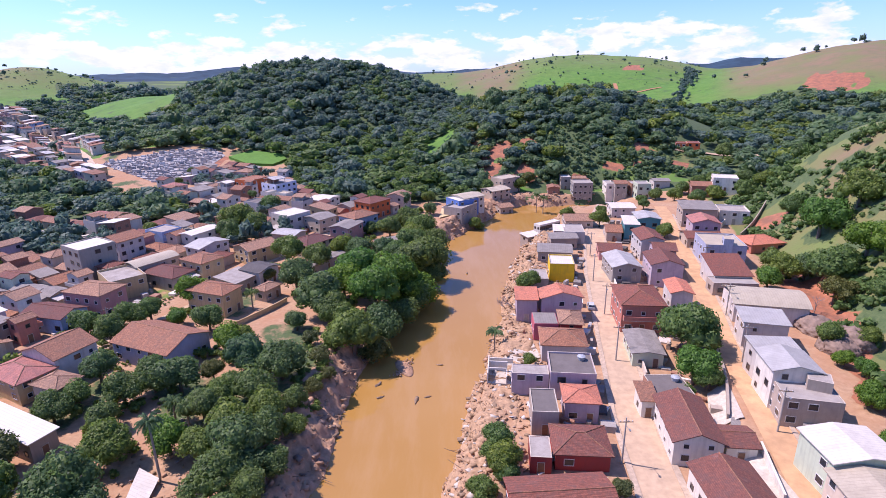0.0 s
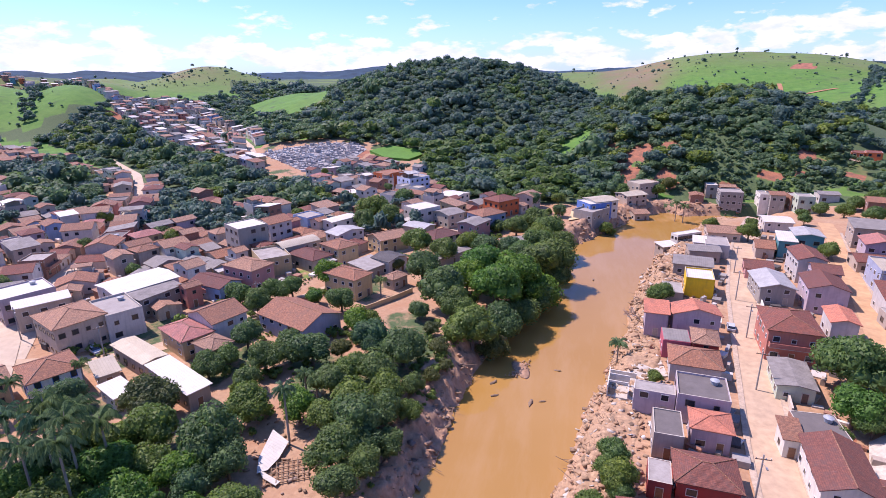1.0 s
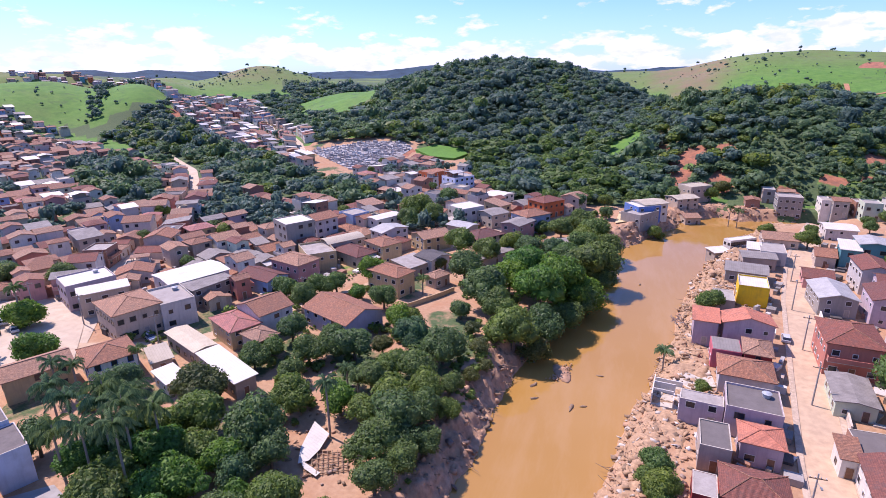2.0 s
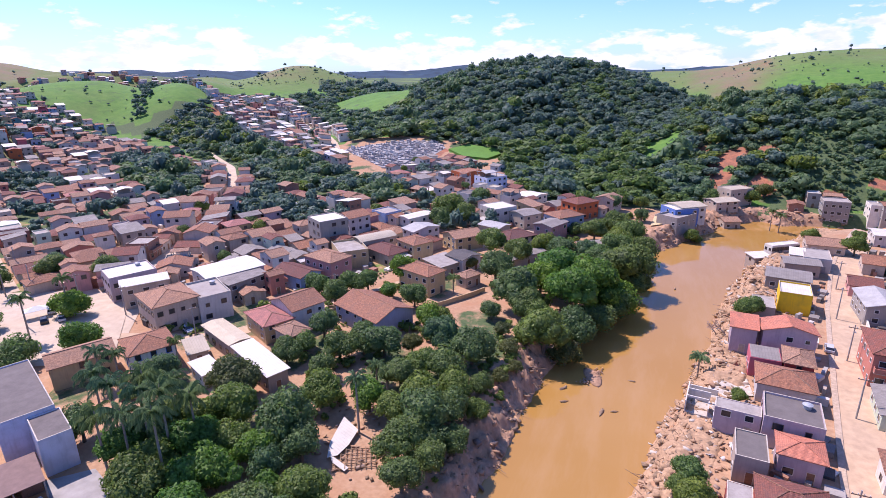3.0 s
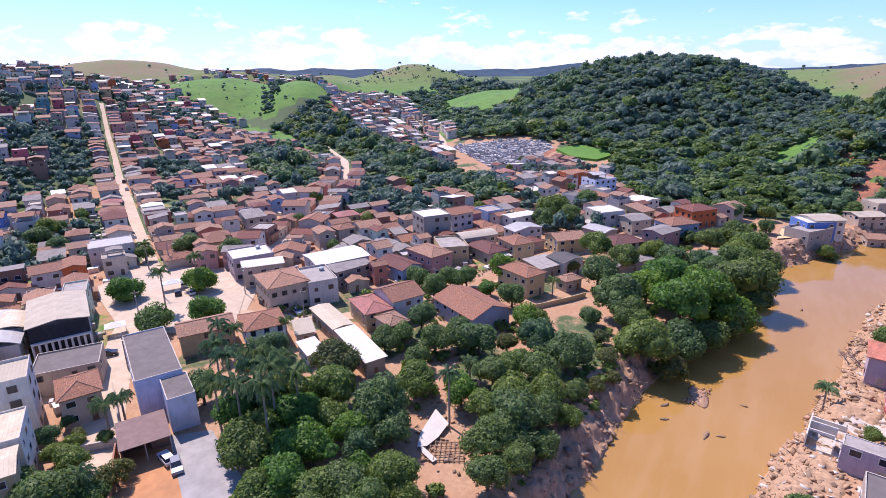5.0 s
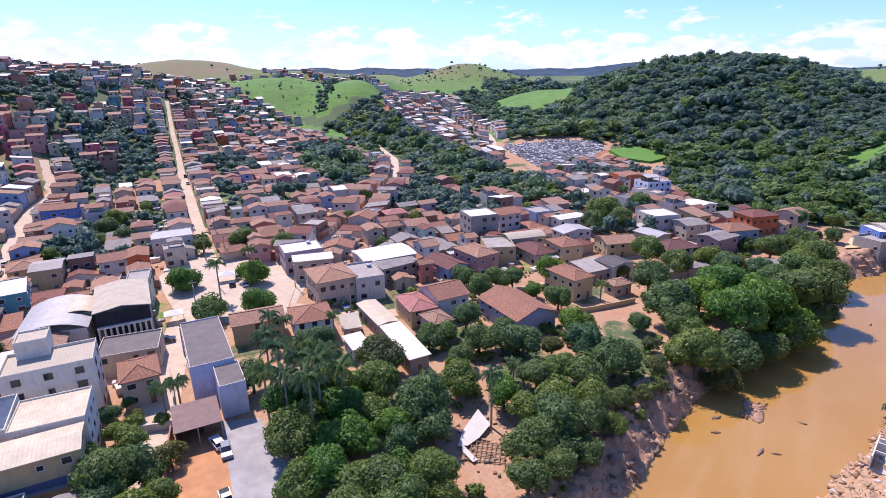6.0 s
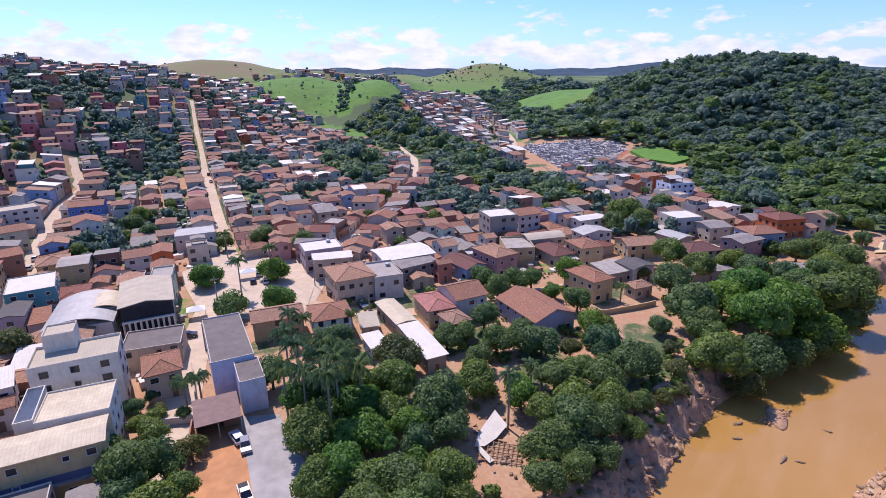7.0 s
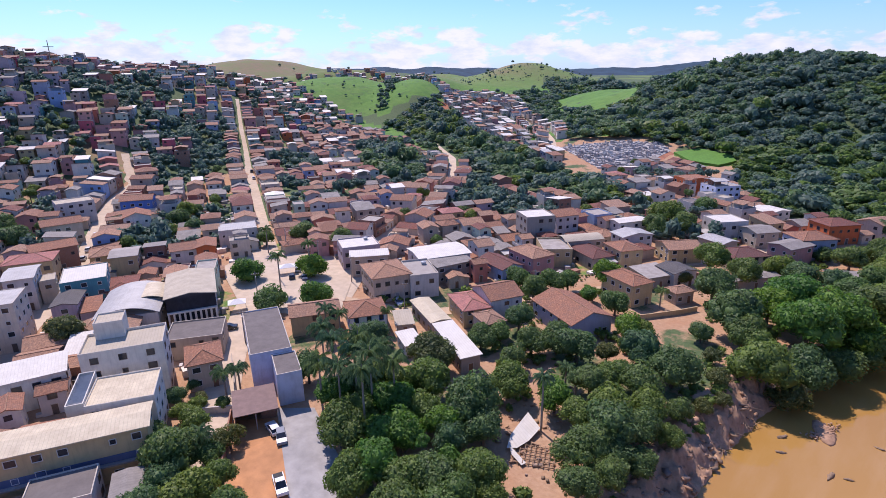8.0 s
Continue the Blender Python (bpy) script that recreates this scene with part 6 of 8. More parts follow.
UPPER_QUARTER = [(-800, 385), (-800, 450), (-659, 388), (-550, 380), (-480, 378), (-502, 328), (-520, 290), (-604, 290)]
PLOTS = []


def corners(x, y, rot, w, d):
    c, s = math.cos(radians(rot)), math.sin(radians(rot))
    return [(x + a * w / 2 * c - b * d / 2 * s, y + a * w / 2 * s + b * d / 2 * c) for a, b in ((-1, -1), (1, -1), (1, 1), (-1, 1))]


def clash(p, q):
    """Whether two turned rectangles overlap."""
    for ring in (p, q):
        for (ax, ay), (bx, by) in zip(ring[:2], ring[1:3]):
            nx, ny = by - ay, ax - bx
            a = [nx * x + ny * y for x, y in p]
            b = [nx * x + ny * y for x, y in q]
            if max(a) <= min(b) or max(b) <= min(a):
                return False
    return True


def blocked(x, y):
    """Distance to the nearest street, and whether points lie on ground that is no building plot."""
    street = np.min([line_distance(x, y, line) for line in STREETS], axis=0)
    bad = river_edge(x, y) < 10
    for ring in [SQUARE, STREET_MOUTH, RIVERSIDE, CEMETERY, LAWN, FIELD, YARD_RING] + WOODS:
        bad |= inside(x, y, ring)
    return street, bad


def free(x, y, rot, w, d, street):
    """Whether a plot is clear of its street and of other houses."""
    if street < min(w, d) / 2 + 2.8:
        return False
    mine = corners(x, y, rot, w, d)
    return not any(abs(x - a) + abs(y - b) < 40 and clash(mine, ring) for a, b, ring in PLOTS)


STREET_MOUTH = [(-92, 52), (-113, 74), (-131, 62), (-120, 44), (-100, 36)]
YARD_RING = [(-60, 10), (-100, 45), (-92, 55), (-60, 60)]
for o in [o for o in scene.objects if o.name.split(".")[0] == "house" and o.type == "EMPTY"]:
    body = next(c for c in o.children if c.name.startswith("wall"))
    xs = [v.co.x for v in body.data.vertices]
    ys = [v.co.y for v in body.data.vertices]
    turn = math.degrees(o.matrix_basis.to_euler().z)
    w0, d0 = max(xs) - min(xs), max(ys) - min(ys)
    PLOTS.append((o.matrix_basis.translation.x, o.matrix_basis.translation.y, corners(o.matrix_basis.translation.x, o.matrix_basis.translation.y, turn, w0 - 0.6, d0 - 0.6)))


def fill_town():
    rng = random.Random(11)
    walls_flat = ["white"] * 7 + ["cream"] * 6 + ["beige"] * 3 + ["pale"] * 6 + ["dirty"] * 2 + ["pink", "pink", "ochre", "ochre", "lilac", "sky", "mint", "salmon", "brick", "brick"]
    walls_hill = ["white", "white", "cream", "cream", "beige", "pale", "pale", "dirty", "brick", "brick", "concrete", "pink", "pink", "rose", "salmon", "orange", "ochre", "sky", "greyblue", "teal", "mint", "lilac"]
    ux, uy = math.cos(radians(65)), math.sin(radians(65))
    vx, vy = -uy, ux
    made = gardens = 0
    near, rest = len(PLOTS), Block()
    spots = []
    for row in range(-2, 78):
        for col in range(-56, 56):
            a, b = row * 8.9 + rng.uniform(-1.2, 1.2), col * 8.3 + rng.uniform(-1.2, 1.2)
            spots.append((-70 + vx * a + ux * b, 30 + vy * a + uy * b))
    # closed rows along the streets come first
    fronts = []
    for line in STREETS[2:]:
        for side in (-1, 1):
            run = resample(line, 0.5)
            at = 4.0
            while at < len(run) * 0.5 - 5:
                w, d = rng.uniform(6.0, 9.5), rng.uniform(7.0, 10.0)
                k = min(int((at + w / 2) * 2), len(run) - 2)
                t = (run[k + 1] - run[k]).normalized()
                q = run[k] + Vector((-t.y, t.x)) * side * (3.05 + d / 2) if len(run[k]) == 2 else run[k] + Vector((-t.y, t.x, 0)) * side * (3.05 + d / 2)
                fronts.append(((q.x, q.y), (math.degrees(math.atan2(t.y, t.x)) + (180 if side < 0 else 0), w, d)))
                at += w + 0.3
    rows = {p: f for p, f in fronts}
    P = np.array([p for p, f in fronts] + spots)
    town, ridge_part = inside(P[:, 0], P[:, 1], TOWN), inside(P[:, 0], P[:, 1], RIDGE)
    P, ridge_part = P[town | ridge_part], ridge_part[town | ridge_part]
    streets, bad = blocked(P[:, 0], P[:, 1])
    heights = ground_height(P[:, 0], P[:, 1])
    for (x, y), in_ridge, street, no, h0 in zip(P.tolist(), ridge_part.tolist(), streets.tolist(), bad.tolist(), heights.tolist()):
        r = math.hypot(x, y)
        front = rows.get((x, y))
        luck, kind, tint = rng.random(), rng.random(), rng.random()
        turn = 65 + rng.choice([0, 0, 0, 180]) + rng.uniform(-4, 4) if front is None else front[0]
        w, d = (rng.uniform(5.4, 8.8), rng.uniform(5.6, 9.6)) if front is None else front[1:]
        tall = rng.random()
        if no:
            continue
        hill = in_ridge or h0 > 9
        if in_ridge and tint < 0.6:
            kind = 0.1 + 0.2 * kind
        if not in_ridge and r > 200 and street > 13 and green_patch(np.array([x]), np.array([y]))[0] > 0.38:
            continue
        if front is None and luck < (0.05 if in_ridge else 0.26 if hill else 0.08):
            if luck < 0.14 and gardens < 70 and free(x, y, turn, 5, 5, street):
                tree(x, y, rng.uniform(2.2, 3.8), rng.uniform(4.5, 8), rng.choice(["broad", "dome", "broad"]), rng.choice(["dark", "mid", "mid"]))
                gardens += 1
            continue
        if not free(x, y, turn, w + 0.2, d + 0.2, street):
            w, d = w * 0.72, d * 0.72
            if not free(x, y, turn, w, d, street):
                continue
        PLOTS.append((x, y, corners(x, y, turn, w, d)))
        far = r > 330
        made += 1
        if hill:
            h = 2.9 if tall < 0.3 else 5.4 if tall < 0.86 else 7.8
            w, d = min(w, 7.4), min(d, 7.8)
            wall = (walls_flat if in_ridge else walls_hill)[int(tint * len(walls_flat if in_ridge else walls_hill))]
            shape, cover, pitch = (("shed", rng.choice(["tile", "white", "fibre", "oldtile", "zinc"]), 8) if kind < 0.3 else ("gable", rng.choice(["tile", "rosetile", "redtile", "fibre", "oldtile"]), 13) if kind < 0.72 else
                                   ("flat", rng.choice(["screed", "sand", "slab", "white"]), 0))
        else:
            h = 3.2 if tall < 0.58 else 5.9
            wall = walls_flat[int(tint * len(walls_flat))]
            shape, cover, pitch = (("hip", rng.choice(["tile", "oldtile", "tile", "redtile", "rosetile"]), 18) if kind < 0.16 else ("gable", rng.choice(["tile", "oldtile", "tile", "redtile", "oldtile", "oldtile", "tile", "fibre"]), 17) if kind < 0.72 else
                                   ("shed", rng.choice(["fibre", "oldtile", "white", "tile", "fibre"]), 7) if kind < 0.85 else ("flat", rng.choice(["screed", "sand", "slab", "screed"]), 0))
        axis = rng.choice(["x", "y"])
        if near < 300 and r < 225:
            near += 1
            house(x, y, turn, w, d, h, shape, wall, cover, axis=axis, pitch=pitch, over=0.4, sink=3.5 if hill else 1.5, rate=0.6, terrace=shape == "flat" and tint < 0.7, balcony=h > 5 and tint > 0.55, windows="snwe", spacing=3.0,
                  tank=1 if shape == "flat" and luck > 0.6 else 0, parapet=0.5, seed=made, group="town houses", annexes=True)
        else:
            rest.house(x, y, turn, w, d, h, shape, wall, cover, axis, pitch, 3.5 if hill else 1.5, rng)
    # the upper quarter under the pastures
    upper = scatter(UPPER_QUARTER, 10.5, 55)
    for x, y in upper.tolist():
        if rng.random() < 0.2 or any(math.hypot(x - a, y - b) < 7.5 for a, b, _ in PLOTS):
            continue
        shape, cover = rng.choice([("gable", "tile"), ("gable", "oldtile"), ("shed", "white"), ("gable", "rosetile"), ("shed", "fibre"), ("flat", "screed")])
        rest.house(x, y, 65 + rng.uniform(-8, 8), rng.uniform(6, 8.5), rng.uniform(6, 8.5), rng.choice([2.9, 5.4, 5.4]), shape, rng.choice(walls_hill + walls_flat), cover, rng.choice(["x", "y"]), 12, 3.5, rng)
    # the far row along the crest
    for k in range(190):
        x, y = polar(rng.uniform(46.0, 67.0), rng.uniform(1000, 1090) if k % 3 else rng.uniform(930, 1000))
        if inside(np.array([x]), np.array([y]), PASTURE)[0]:
            continue
        rest.house(x, y, 65 + rng.uniform(-20, 20), rng.uniform(6, 10), rng.uniform(6, 10), rng.choice([3.2, 5.8]), "gable", rng.choice(walls_hill), rng.choice(["tile", "white", "fibre", "oldtile"]), "x", 12, 3.5, rng)
    tagged(new("town_quarter", rest.shape.mesh("town_quarter", rest.materials)), "crowded small houses with clay and sheet roofs on the hillside", "houses", kind="stuff")


fill_town()


# ---- trees of the gardens, the square and the slopes ----
palm(-78.6, 50.7, 13, 3.4, variant=0)
palm(-74.4, 53.6, 14, 3.4, variant=0)
palm(-72.8, 51.5, 13, 3.4, variant=0)
palm(-71.3, 46.8, 12, 3.4, variant=0)
palm(-66.7, 50.3, 15, 3.4, variant=0)
palm(-65.4, 54.3, 12, 3.4, variant=0)
palm(-90.1, 55.9, 10, 3.4, variant=0)
palm(-75.9, 45.9, 11, 3.4, variant=0)
palm(-64.5, 46.8, 14, 3.4, variant=0)
palm(-72.0, 56.4, 12, 3.4, variant=0)
palm(-92.8, 75.8, 6, 1.8, variant=1)
palm(-44.2, 69.3, 11, 2.2, variant=0)
palm(-49.0, 84.8, 4, 2.2, variant=1)
palm(-45.7, 82.9, 4, 2.0, variant=1)
tree(-90.3, 69.8, 4.1, 7.6, 'dome', 'dark')
tree(-72.5, 70.1, 5.4, 10.1, 'broad', 'olive')
tree(-65.7, 62.8, 5.2, 9.8, 'broad', 'mid')
tree(-53.6, 61.7, 6.3, 11.8, 'broad', 'dark')
tree(-64.9, 53.8, 4.9, 9.3, 'broad', 'bright')
tree(-67.8, 48.5, 4.4, 8.3, 'broad', 'mid')
tree(-57.3, 48.9, 4.8, 9.1, 'broad', 'bright')
tree(-48.6, 50.4, 3.5, 6.6, 'tall', 'bright')
tree(-48.8, 59.1, 4.4, 8.3, 'broad', 'dark')
tree(-42.2, 50.5, 4.4, 8.4, 'broad', 'mid')
tree(-47.3, 45.4, 4.4, 8.3, 'broad', 'dark')
tree(-55.0, 41.2, 4.8, 9.0, 'broad', 'bright')
tree(-66.1, 42.9, 5.2, 9.8, 'broad', 'dark')
tree(-49.8, 42.9, 4.2, 8.0, 'broad', 'mid')
tree(-42.3, 44.9, 4.5, 8.4, 'broad', 'mid')
tree(-39.5, 49.2, 3.1, 5.9, 'broad', 'mid')
tree(-56.4, 37.4, 4.3, 8.1, 'broad', 'mid')
tree(-59.3, 47.3, 4.6, 8.7, 'broad', 'bright')
tree(-54.3, 55.1, 4.4, 8.4, 'broad', 'bright')
tree(-74.0, 56.9, 4.5, 8.5, 'broad', 'mid')
tree(-70.2, 60.0, 4.0, 7.5, 'broad', 'mid')
tree(-87.2, 50.2, 4.2, 8.0, 'broad', 'dark')
tree(-75.6, 48.6, 4.4, 8.3, 'broad', 'bright')
tree(-74.8, 52.6, 4.5, 8.4, 'broad', 'dark')
tree(-59.2, 55.8, 4.4, 8.2, 'broad', 'mid')
tree(-51.7, 54.1, 3.9, 7.3, 'broad', 'dark')
tree(-46.6, 38.2, 4.4, 8.3, 'broad', 'dark')
tree(-39.6, 41.1, 4.3, 8.1, 'broad', 'mid')
tree(-59.8, 81.7, 3.7, 7.0, 'dome', 'dark')
tree(-54.6, 73.5, 4.7, 8.9, 'broad', 'mid')
tree(-60.8, 89.7, 4.5, 8.4, 'broad', 'dark')
tree(-57.4, 94.3, 4.6, 8.6, 'broad', 'dark')
tree(-52.0, 93.7, 5.0, 9.5, 'broad', 'dark')
tree(-43.6, 84.6, 4.1, 7.6, 'dome', 'dark')
tree(-45.4, 75.2, 4.3, 8.2, 'broad', 'bright')
tree(-35.1, 76.8, 5.4, 10.2, 'broad', 'mid')
tree(-41.4, 101.1, 5.4, 10.2, 'dome', 'dark')
tree(-33.3, 98.2, 5.8, 10.8, 'dome', 'dark')
tree(-35.2, 88.6, 5.2, 9.7, 'broad', 'dark')
tree(-31.4, 83.6, 4.2, 8.2, 'broad', 'mid')
tree(-33.4, 72.6, 5.6, 10.6, 'broad', 'dark')
tree(-29.6, 77.0, 4.0, 7.8, 'broad', 'dark')
tree(-27.2, 71.4, 3.5, 6.4, 'broad', 'dark')
tree(-26.6, 80.6, 2.9, 5.4, 'broad', 'mid')
tree(-28.0, 88.0, 3.0, 5.6, 'broad', 'dark')
tree(-28.6, 64.6, 3.6, 6.6, 'broad', 'dark')
tree(-26.2, 94.6, 2.4, 4.6, 'loose', 'olive')
tree(-31.0, 59.0, 3.6, 6.8, 'broad', 'dark')
tree(-33.9, 67.0, 4.6, 8.6, 'broad', 'dark')
tree(-33.9, 63.5, 4.2, 8.0, 'loose', 'dark')
tree(-30.6, 68.6, 3.8, 7.0, 'loose', 'dark')
tree(-40.9, 89.8, 4.2, 7.9, 'broad', 'mid')
tree(-39.8, 73.6, 4.0, 7.4, 'broad', 'mid')
tree(-47.3, 98.3, 3.0, 5.7, 'broad', 'olive')
tree(-36.0, 121.0, 3.4, 6.4, 'dome', 'dark')
tree(-26.6, 104.3, 2.8, 5.4, 'loose', 'olive')
tree(-20.9, 112.5, 6.8, 12.8, 'dome', 'mid')
tree(-32.1, 129.9, 7.4, 13.9, 'dome', 'dark')
tree(-42.1, 146.0, 6.7, 12.6, 'dome', 'dark')
tree(-27.7, 124.5, 5.1, 9.6, 'broad', 'dark')
tree(-50.5, 168.3, 6.3, 11.9, 'broad', 'mid')
tree(-23.5, 148.3, 7.8, 14.7, 'broad', 'bright')
tree(-14.0, 142.3, 7.9, 14.8, 'broad', 'bright')
tree(-17.6, 131.5, 7.7, 14.5, 'broad', 'bright')
tree(-8.4, 142.8, 7.5, 14.1, 'broad', 'bright')
tree(-8.5, 142.4, 6.7, 12.7, 'broad', 'mid')
tree(-19.4, 171.3, 5.3, 10.0, 'dome', 'dark')
tree(-12.6, 162.8, 5.5, 10.3, 'dome', 'dark')
tree(-6.0, 163.3, 8.8, 16.6, 'broad', 'dark')
tree(-3.8, 188.5, 6.3, 11.8, 'broad', 'dark')
tree(-27.7, 171.2, 5.4, 10.1, 'broad', 'dark')
tree(-33.7, 174.6, 5.0, 9.4, 'broad', 'mid')
tree(-15.9, 122.8, 6.0, 11.2, 'broad', 'dark')
tree(-11.6, 130.9, 5.9, 11.2, 'broad', 'dark')
tree(-3.9, 161.7, 5.4, 10.2, 'broad', 'dark')
tree(-25.3, 122.2, 4.4, 8.2, 'broad', 'mid')
tree(-27.7, 140.2, 6.4, 12.0, 'broad', 'bright')
tree(-10.4, 184.6, 5.7, 10.7, 'broad', 'mid')
tree(-39.7, 162.7, 5.6, 10.6, 'broad', 'dark')
tree(-27.8, 203.3, 3.4, 6.4, 'tall', 'dark')
tree(-21.6, 206.6, 3.4, 6.5, 'tall', 'dark')
tree(-12.1, 214.8, 4.1, 7.7, 'tall', 'dark')
tree(-7.0, 148.7, 5.1, 9.5, 'loose', 'mid')
tree(13.9, 225.5, 4.0, 7.5, 'broad', 'mid')
tree(-16.1, 113.9, 4.7, 8.8, 'loose', 'olive')
tree(-23.5, 98.2, 2.2, 4.2, 'loose', 'olive')
tree(-31.0, 112.8, 2.6, 4.8, 'loose', 'olive')
tree(-50.8, 47.3, 1.4, 9, 'tall', 'bright')
tree(-86.1, 119.2, 4.2, 8.0, 'broad', 'mid')
tree(-77.8, 114.8, 4.8, 9.0, 'broad', 'dark')
tree(-77.1, 122.4, 4.6, 8.6, 'broad', 'mid')
tree(-74.5, 126.9, 4.2, 8.0, 'broad', 'mid')
tree(-67.4, 135.9, 5.5, 10.4, 'broad', 'bright')
tree(-57.3, 121.1, 4.3, 8.0, 'broad', 'mid')
tree(-70.8, 84.4, 3.9, 7.4, 'broad', 'dark')
tree(-48.1, 109.7, 4.5, 8.5, 'broad', 'bright')
tree(-66.3, 123.7, 3.0, 5.6, 'broad', 'bright')
tree(-52.5, 153.0, 2.9, 5.5, 'broad', 'olive')
tree(-45.8, 111.3, 3.6, 6.7, 'broad', 'mid')
tree(-70.2, 97.8, 4.2, 8.0, 'broad', 'dark')
tree(-69.3, 89.6, 3.4, 6.4, 'broad', 'mid')
tree(-80.7, 206.6, 7.3, 13.7, 'broad', 'mid')
tree(-70.9, 199.9, 6.4, 12.1, 'broad', 'dark')
tree(-78.8, 193.2, 5.8, 10.9, 'dome', 'dark')
tree(-75.8, 234.7, 5.6, 10.5, 'broad', 'mid')
tree(-125.8, 148.7, 3.5, 6.5, 'broad', 'dark')
tree(-150.1, 166.0, 4.0, 7.5, 'broad', 'dark')
tree(-139.7, 160.5, 4.3, 8.1, 'broad', 'mid')
tree(-167.1, 149.0, 3.4, 6.4, 'broad', 'dark')
tree(-190.0, 181.1, 4.0, 7.4, 'broad', 'mid')
tree(-155.1, 108.1, 4.8, 9.1, 'dome', 'dark')
tree(-169.2, 101.2, 5.5, 10.4, 'dome', 'dark')
palm(-50.8, 133.3, 5, 2.2, variant=1)
palm(-43.3, 165.8, 5, 2, variant=1)
tree(-149.5, 68.9, 5.8, 8.4, 'broad', 'bright')
tree(-138.9, 84.6, 5.6, 8.6, 'broad', 'bright')
tree(-120.2, 73.5, 5.0, 7.2, 'broad', 'bright')
tree(-124.1, 62.3, 5.6, 7.6, 'broad', 'mid')
tree(-87.2, 27.5, 3.2, 6.0, 'broad', 'mid')
tree(-79.2, 20.6, 5.3, 10.0, 'broad', 'dark')
tree(-79.5, 29.9, 3.0, 5.7, 'loose', 'olive')
tree(-71.1, 24.5, 3.2, 6.1, 'broad', 'mid')
tree(-69.7, 19.3, 4.5, 8.4, 'broad', 'mid')
tree(-75.4, 17.8, 4.0, 7.5, 'broad', 'dark')
tree(-140.9, 20.3, 5.1, 9.5, 'broad', 'olive')
tree(-99.2, 28.6, 2.6, 4.6, 'broad', 'dark')
tree(-93.5, 30.4, 2.2, 4.0, 'broad', 'mid')
tree(-101.4, 33.0, 1.8, 3.4, 'broad', 'dark')
tree(-91.0, 34.1, 1.7, 3.2, 'broad', 'mid')
tree(-96.2, 32.2, 1.5, 2.8, 'broad', 'olive')
palm(-95.5, 39.6, 4.5, 2.4, variant=1)
tree(-88.2, 21.0, 3.4, 6.4, 'broad', 'dark')
tree(-78.3, 25.2, 3.0, 5.5, 'broad', 'mid')
tree(-92.6, 27.2, 2.5, 4.7, 'broad', 'mid')
tree(-71.0, 13.8, 4.5, 8.4, 'broad', 'dark')
tree(-63.2, 21.9, 3.9, 7.3, 'broad', 'mid')
tree(-220.6, 76.8, 5.3, 10.0, 'broad', 'dark')
tree(-207.3, 77.7, 4.5, 8.4, 'broad', 'dark')
tree(-204.6, 53.2, 3.8, 7.1, 'broad', 'mid')
tree(-208.1, 68.6, 3.9, 7.3, 'broad', 'mid')
tree(-173.6, 104.6, 4.6, 8.7, 'dome', 'dark')
tree(-177.5, 90.5, 3.6, 6.7, 'broad', 'mid')
tree(-232.5, 84.9, 5.0, 9.4, 'broad', 'mid')
tree(-227.6, 25.7, 6.3, 11.9, 'broad', 'dark')
tree(-245.9, 24.7, 6.2, 11.7, 'broad', 'dark')
palm(-134.9, 71.6, 11, 2.8, variant=0)
palm(-79.8, 25.4, 5, 2.6, variant=1)
palm(-93.7, 36.0, 6, 2.6, variant=1)
palm(-169.0, 86.6, 9, 2.5, variant=0)
palm(-97.6, 65.5, 7, 2.4, variant=1)
palm(-100.7, 63.9, 8, 2.6, variant=0)
palm(-138.7, 84.1, 11, 2.4, variant=0)
tree(52.6, 104.5, 7.9, 14.8, 'broad', 'mid')
tree(49.1, 94.0, 5.0, 9.4, 'broad', 'bright')
tree(50.8, 91.1, 3.2, 6.0, 'broad', 'mid')
tree(78.9, 185.5, 3.6, 6.8, 'dome', 'mid')
tree(24.4, 143.3, 3.8, 7.2, 'broad', 'mid')
tree(115.5, 159.9, 8.0, 14.6, 'broad', 'bright')
tree(124.8, 159.0, 7.2, 13.1, 'broad', 'mid')
tree(122.9, 187.4, 4.4, 7.8, 'broad', 'mid')
tree(131.0, 233.0, 5.2, 9.0, 'dome', 'mid')
tree(122.0, 240.0, 4.6, 8.0, 'dome', 'mid')
tree(137.0, 228.0, 4.6, 8.0, 'broad', 'mid')
tree(158.0, 240.0, 5.5, 9.5, 'broad', 'dark')
tree(113.0, 236.0, 4.2, 7.4, 'dome', 'mid')
tree(107.0, 246.0, 4.0, 7.0, 'broad', 'mid')
tree(115.0, 256.0, 4.6, 8.2, 'dome', 'mid')
tree(125.0, 263.0, 4.8, 8.4, 'broad', 'mid')
tree(135.0, 268.0, 4.6, 8.0, 'dome', 'mid')
tree(101.5, 254.0, 3.6, 6.4, 'broad', 'dark')
tree(92.0, 246.0, 3.0, 5.4, 'broad', 'mid')
tree(145.0, 258.0, 5.0, 8.8, 'broad', 'dark')
tree(166.0, 322.0, 6.5, 12.0, 'dome', 'dark')
tree(103.0, 134.3, 6.8, 12.5, 'broad', 'mid')
tree(90.3, 104.1, 3.4, 6.0, 'broad', 'mid')
tree(75.0, 82.8, 3.2, 5.6, 'broad', 'bright')
tree(97.6, 125.4, 5.0, 9.3, 'loose', 'olive')
tree(69.7, 70.0, 3.2, 5.3, 'broad', 'bright')
tree(101.2, 142.6, 5.2, 9.3, 'broad', 'dark')
tree(8.5, 75.2, 3.3, 6.1, 'broad', 'mid')
tree(8.9, 69.5, 3.5, 6.7, 'broad', 'mid')
tree(5.2, 64.6, 2.8, 5.2, 'broad', 'mid')
tree(18.0, 101.8, 1.9, 3.6, 'broad', 'mid')
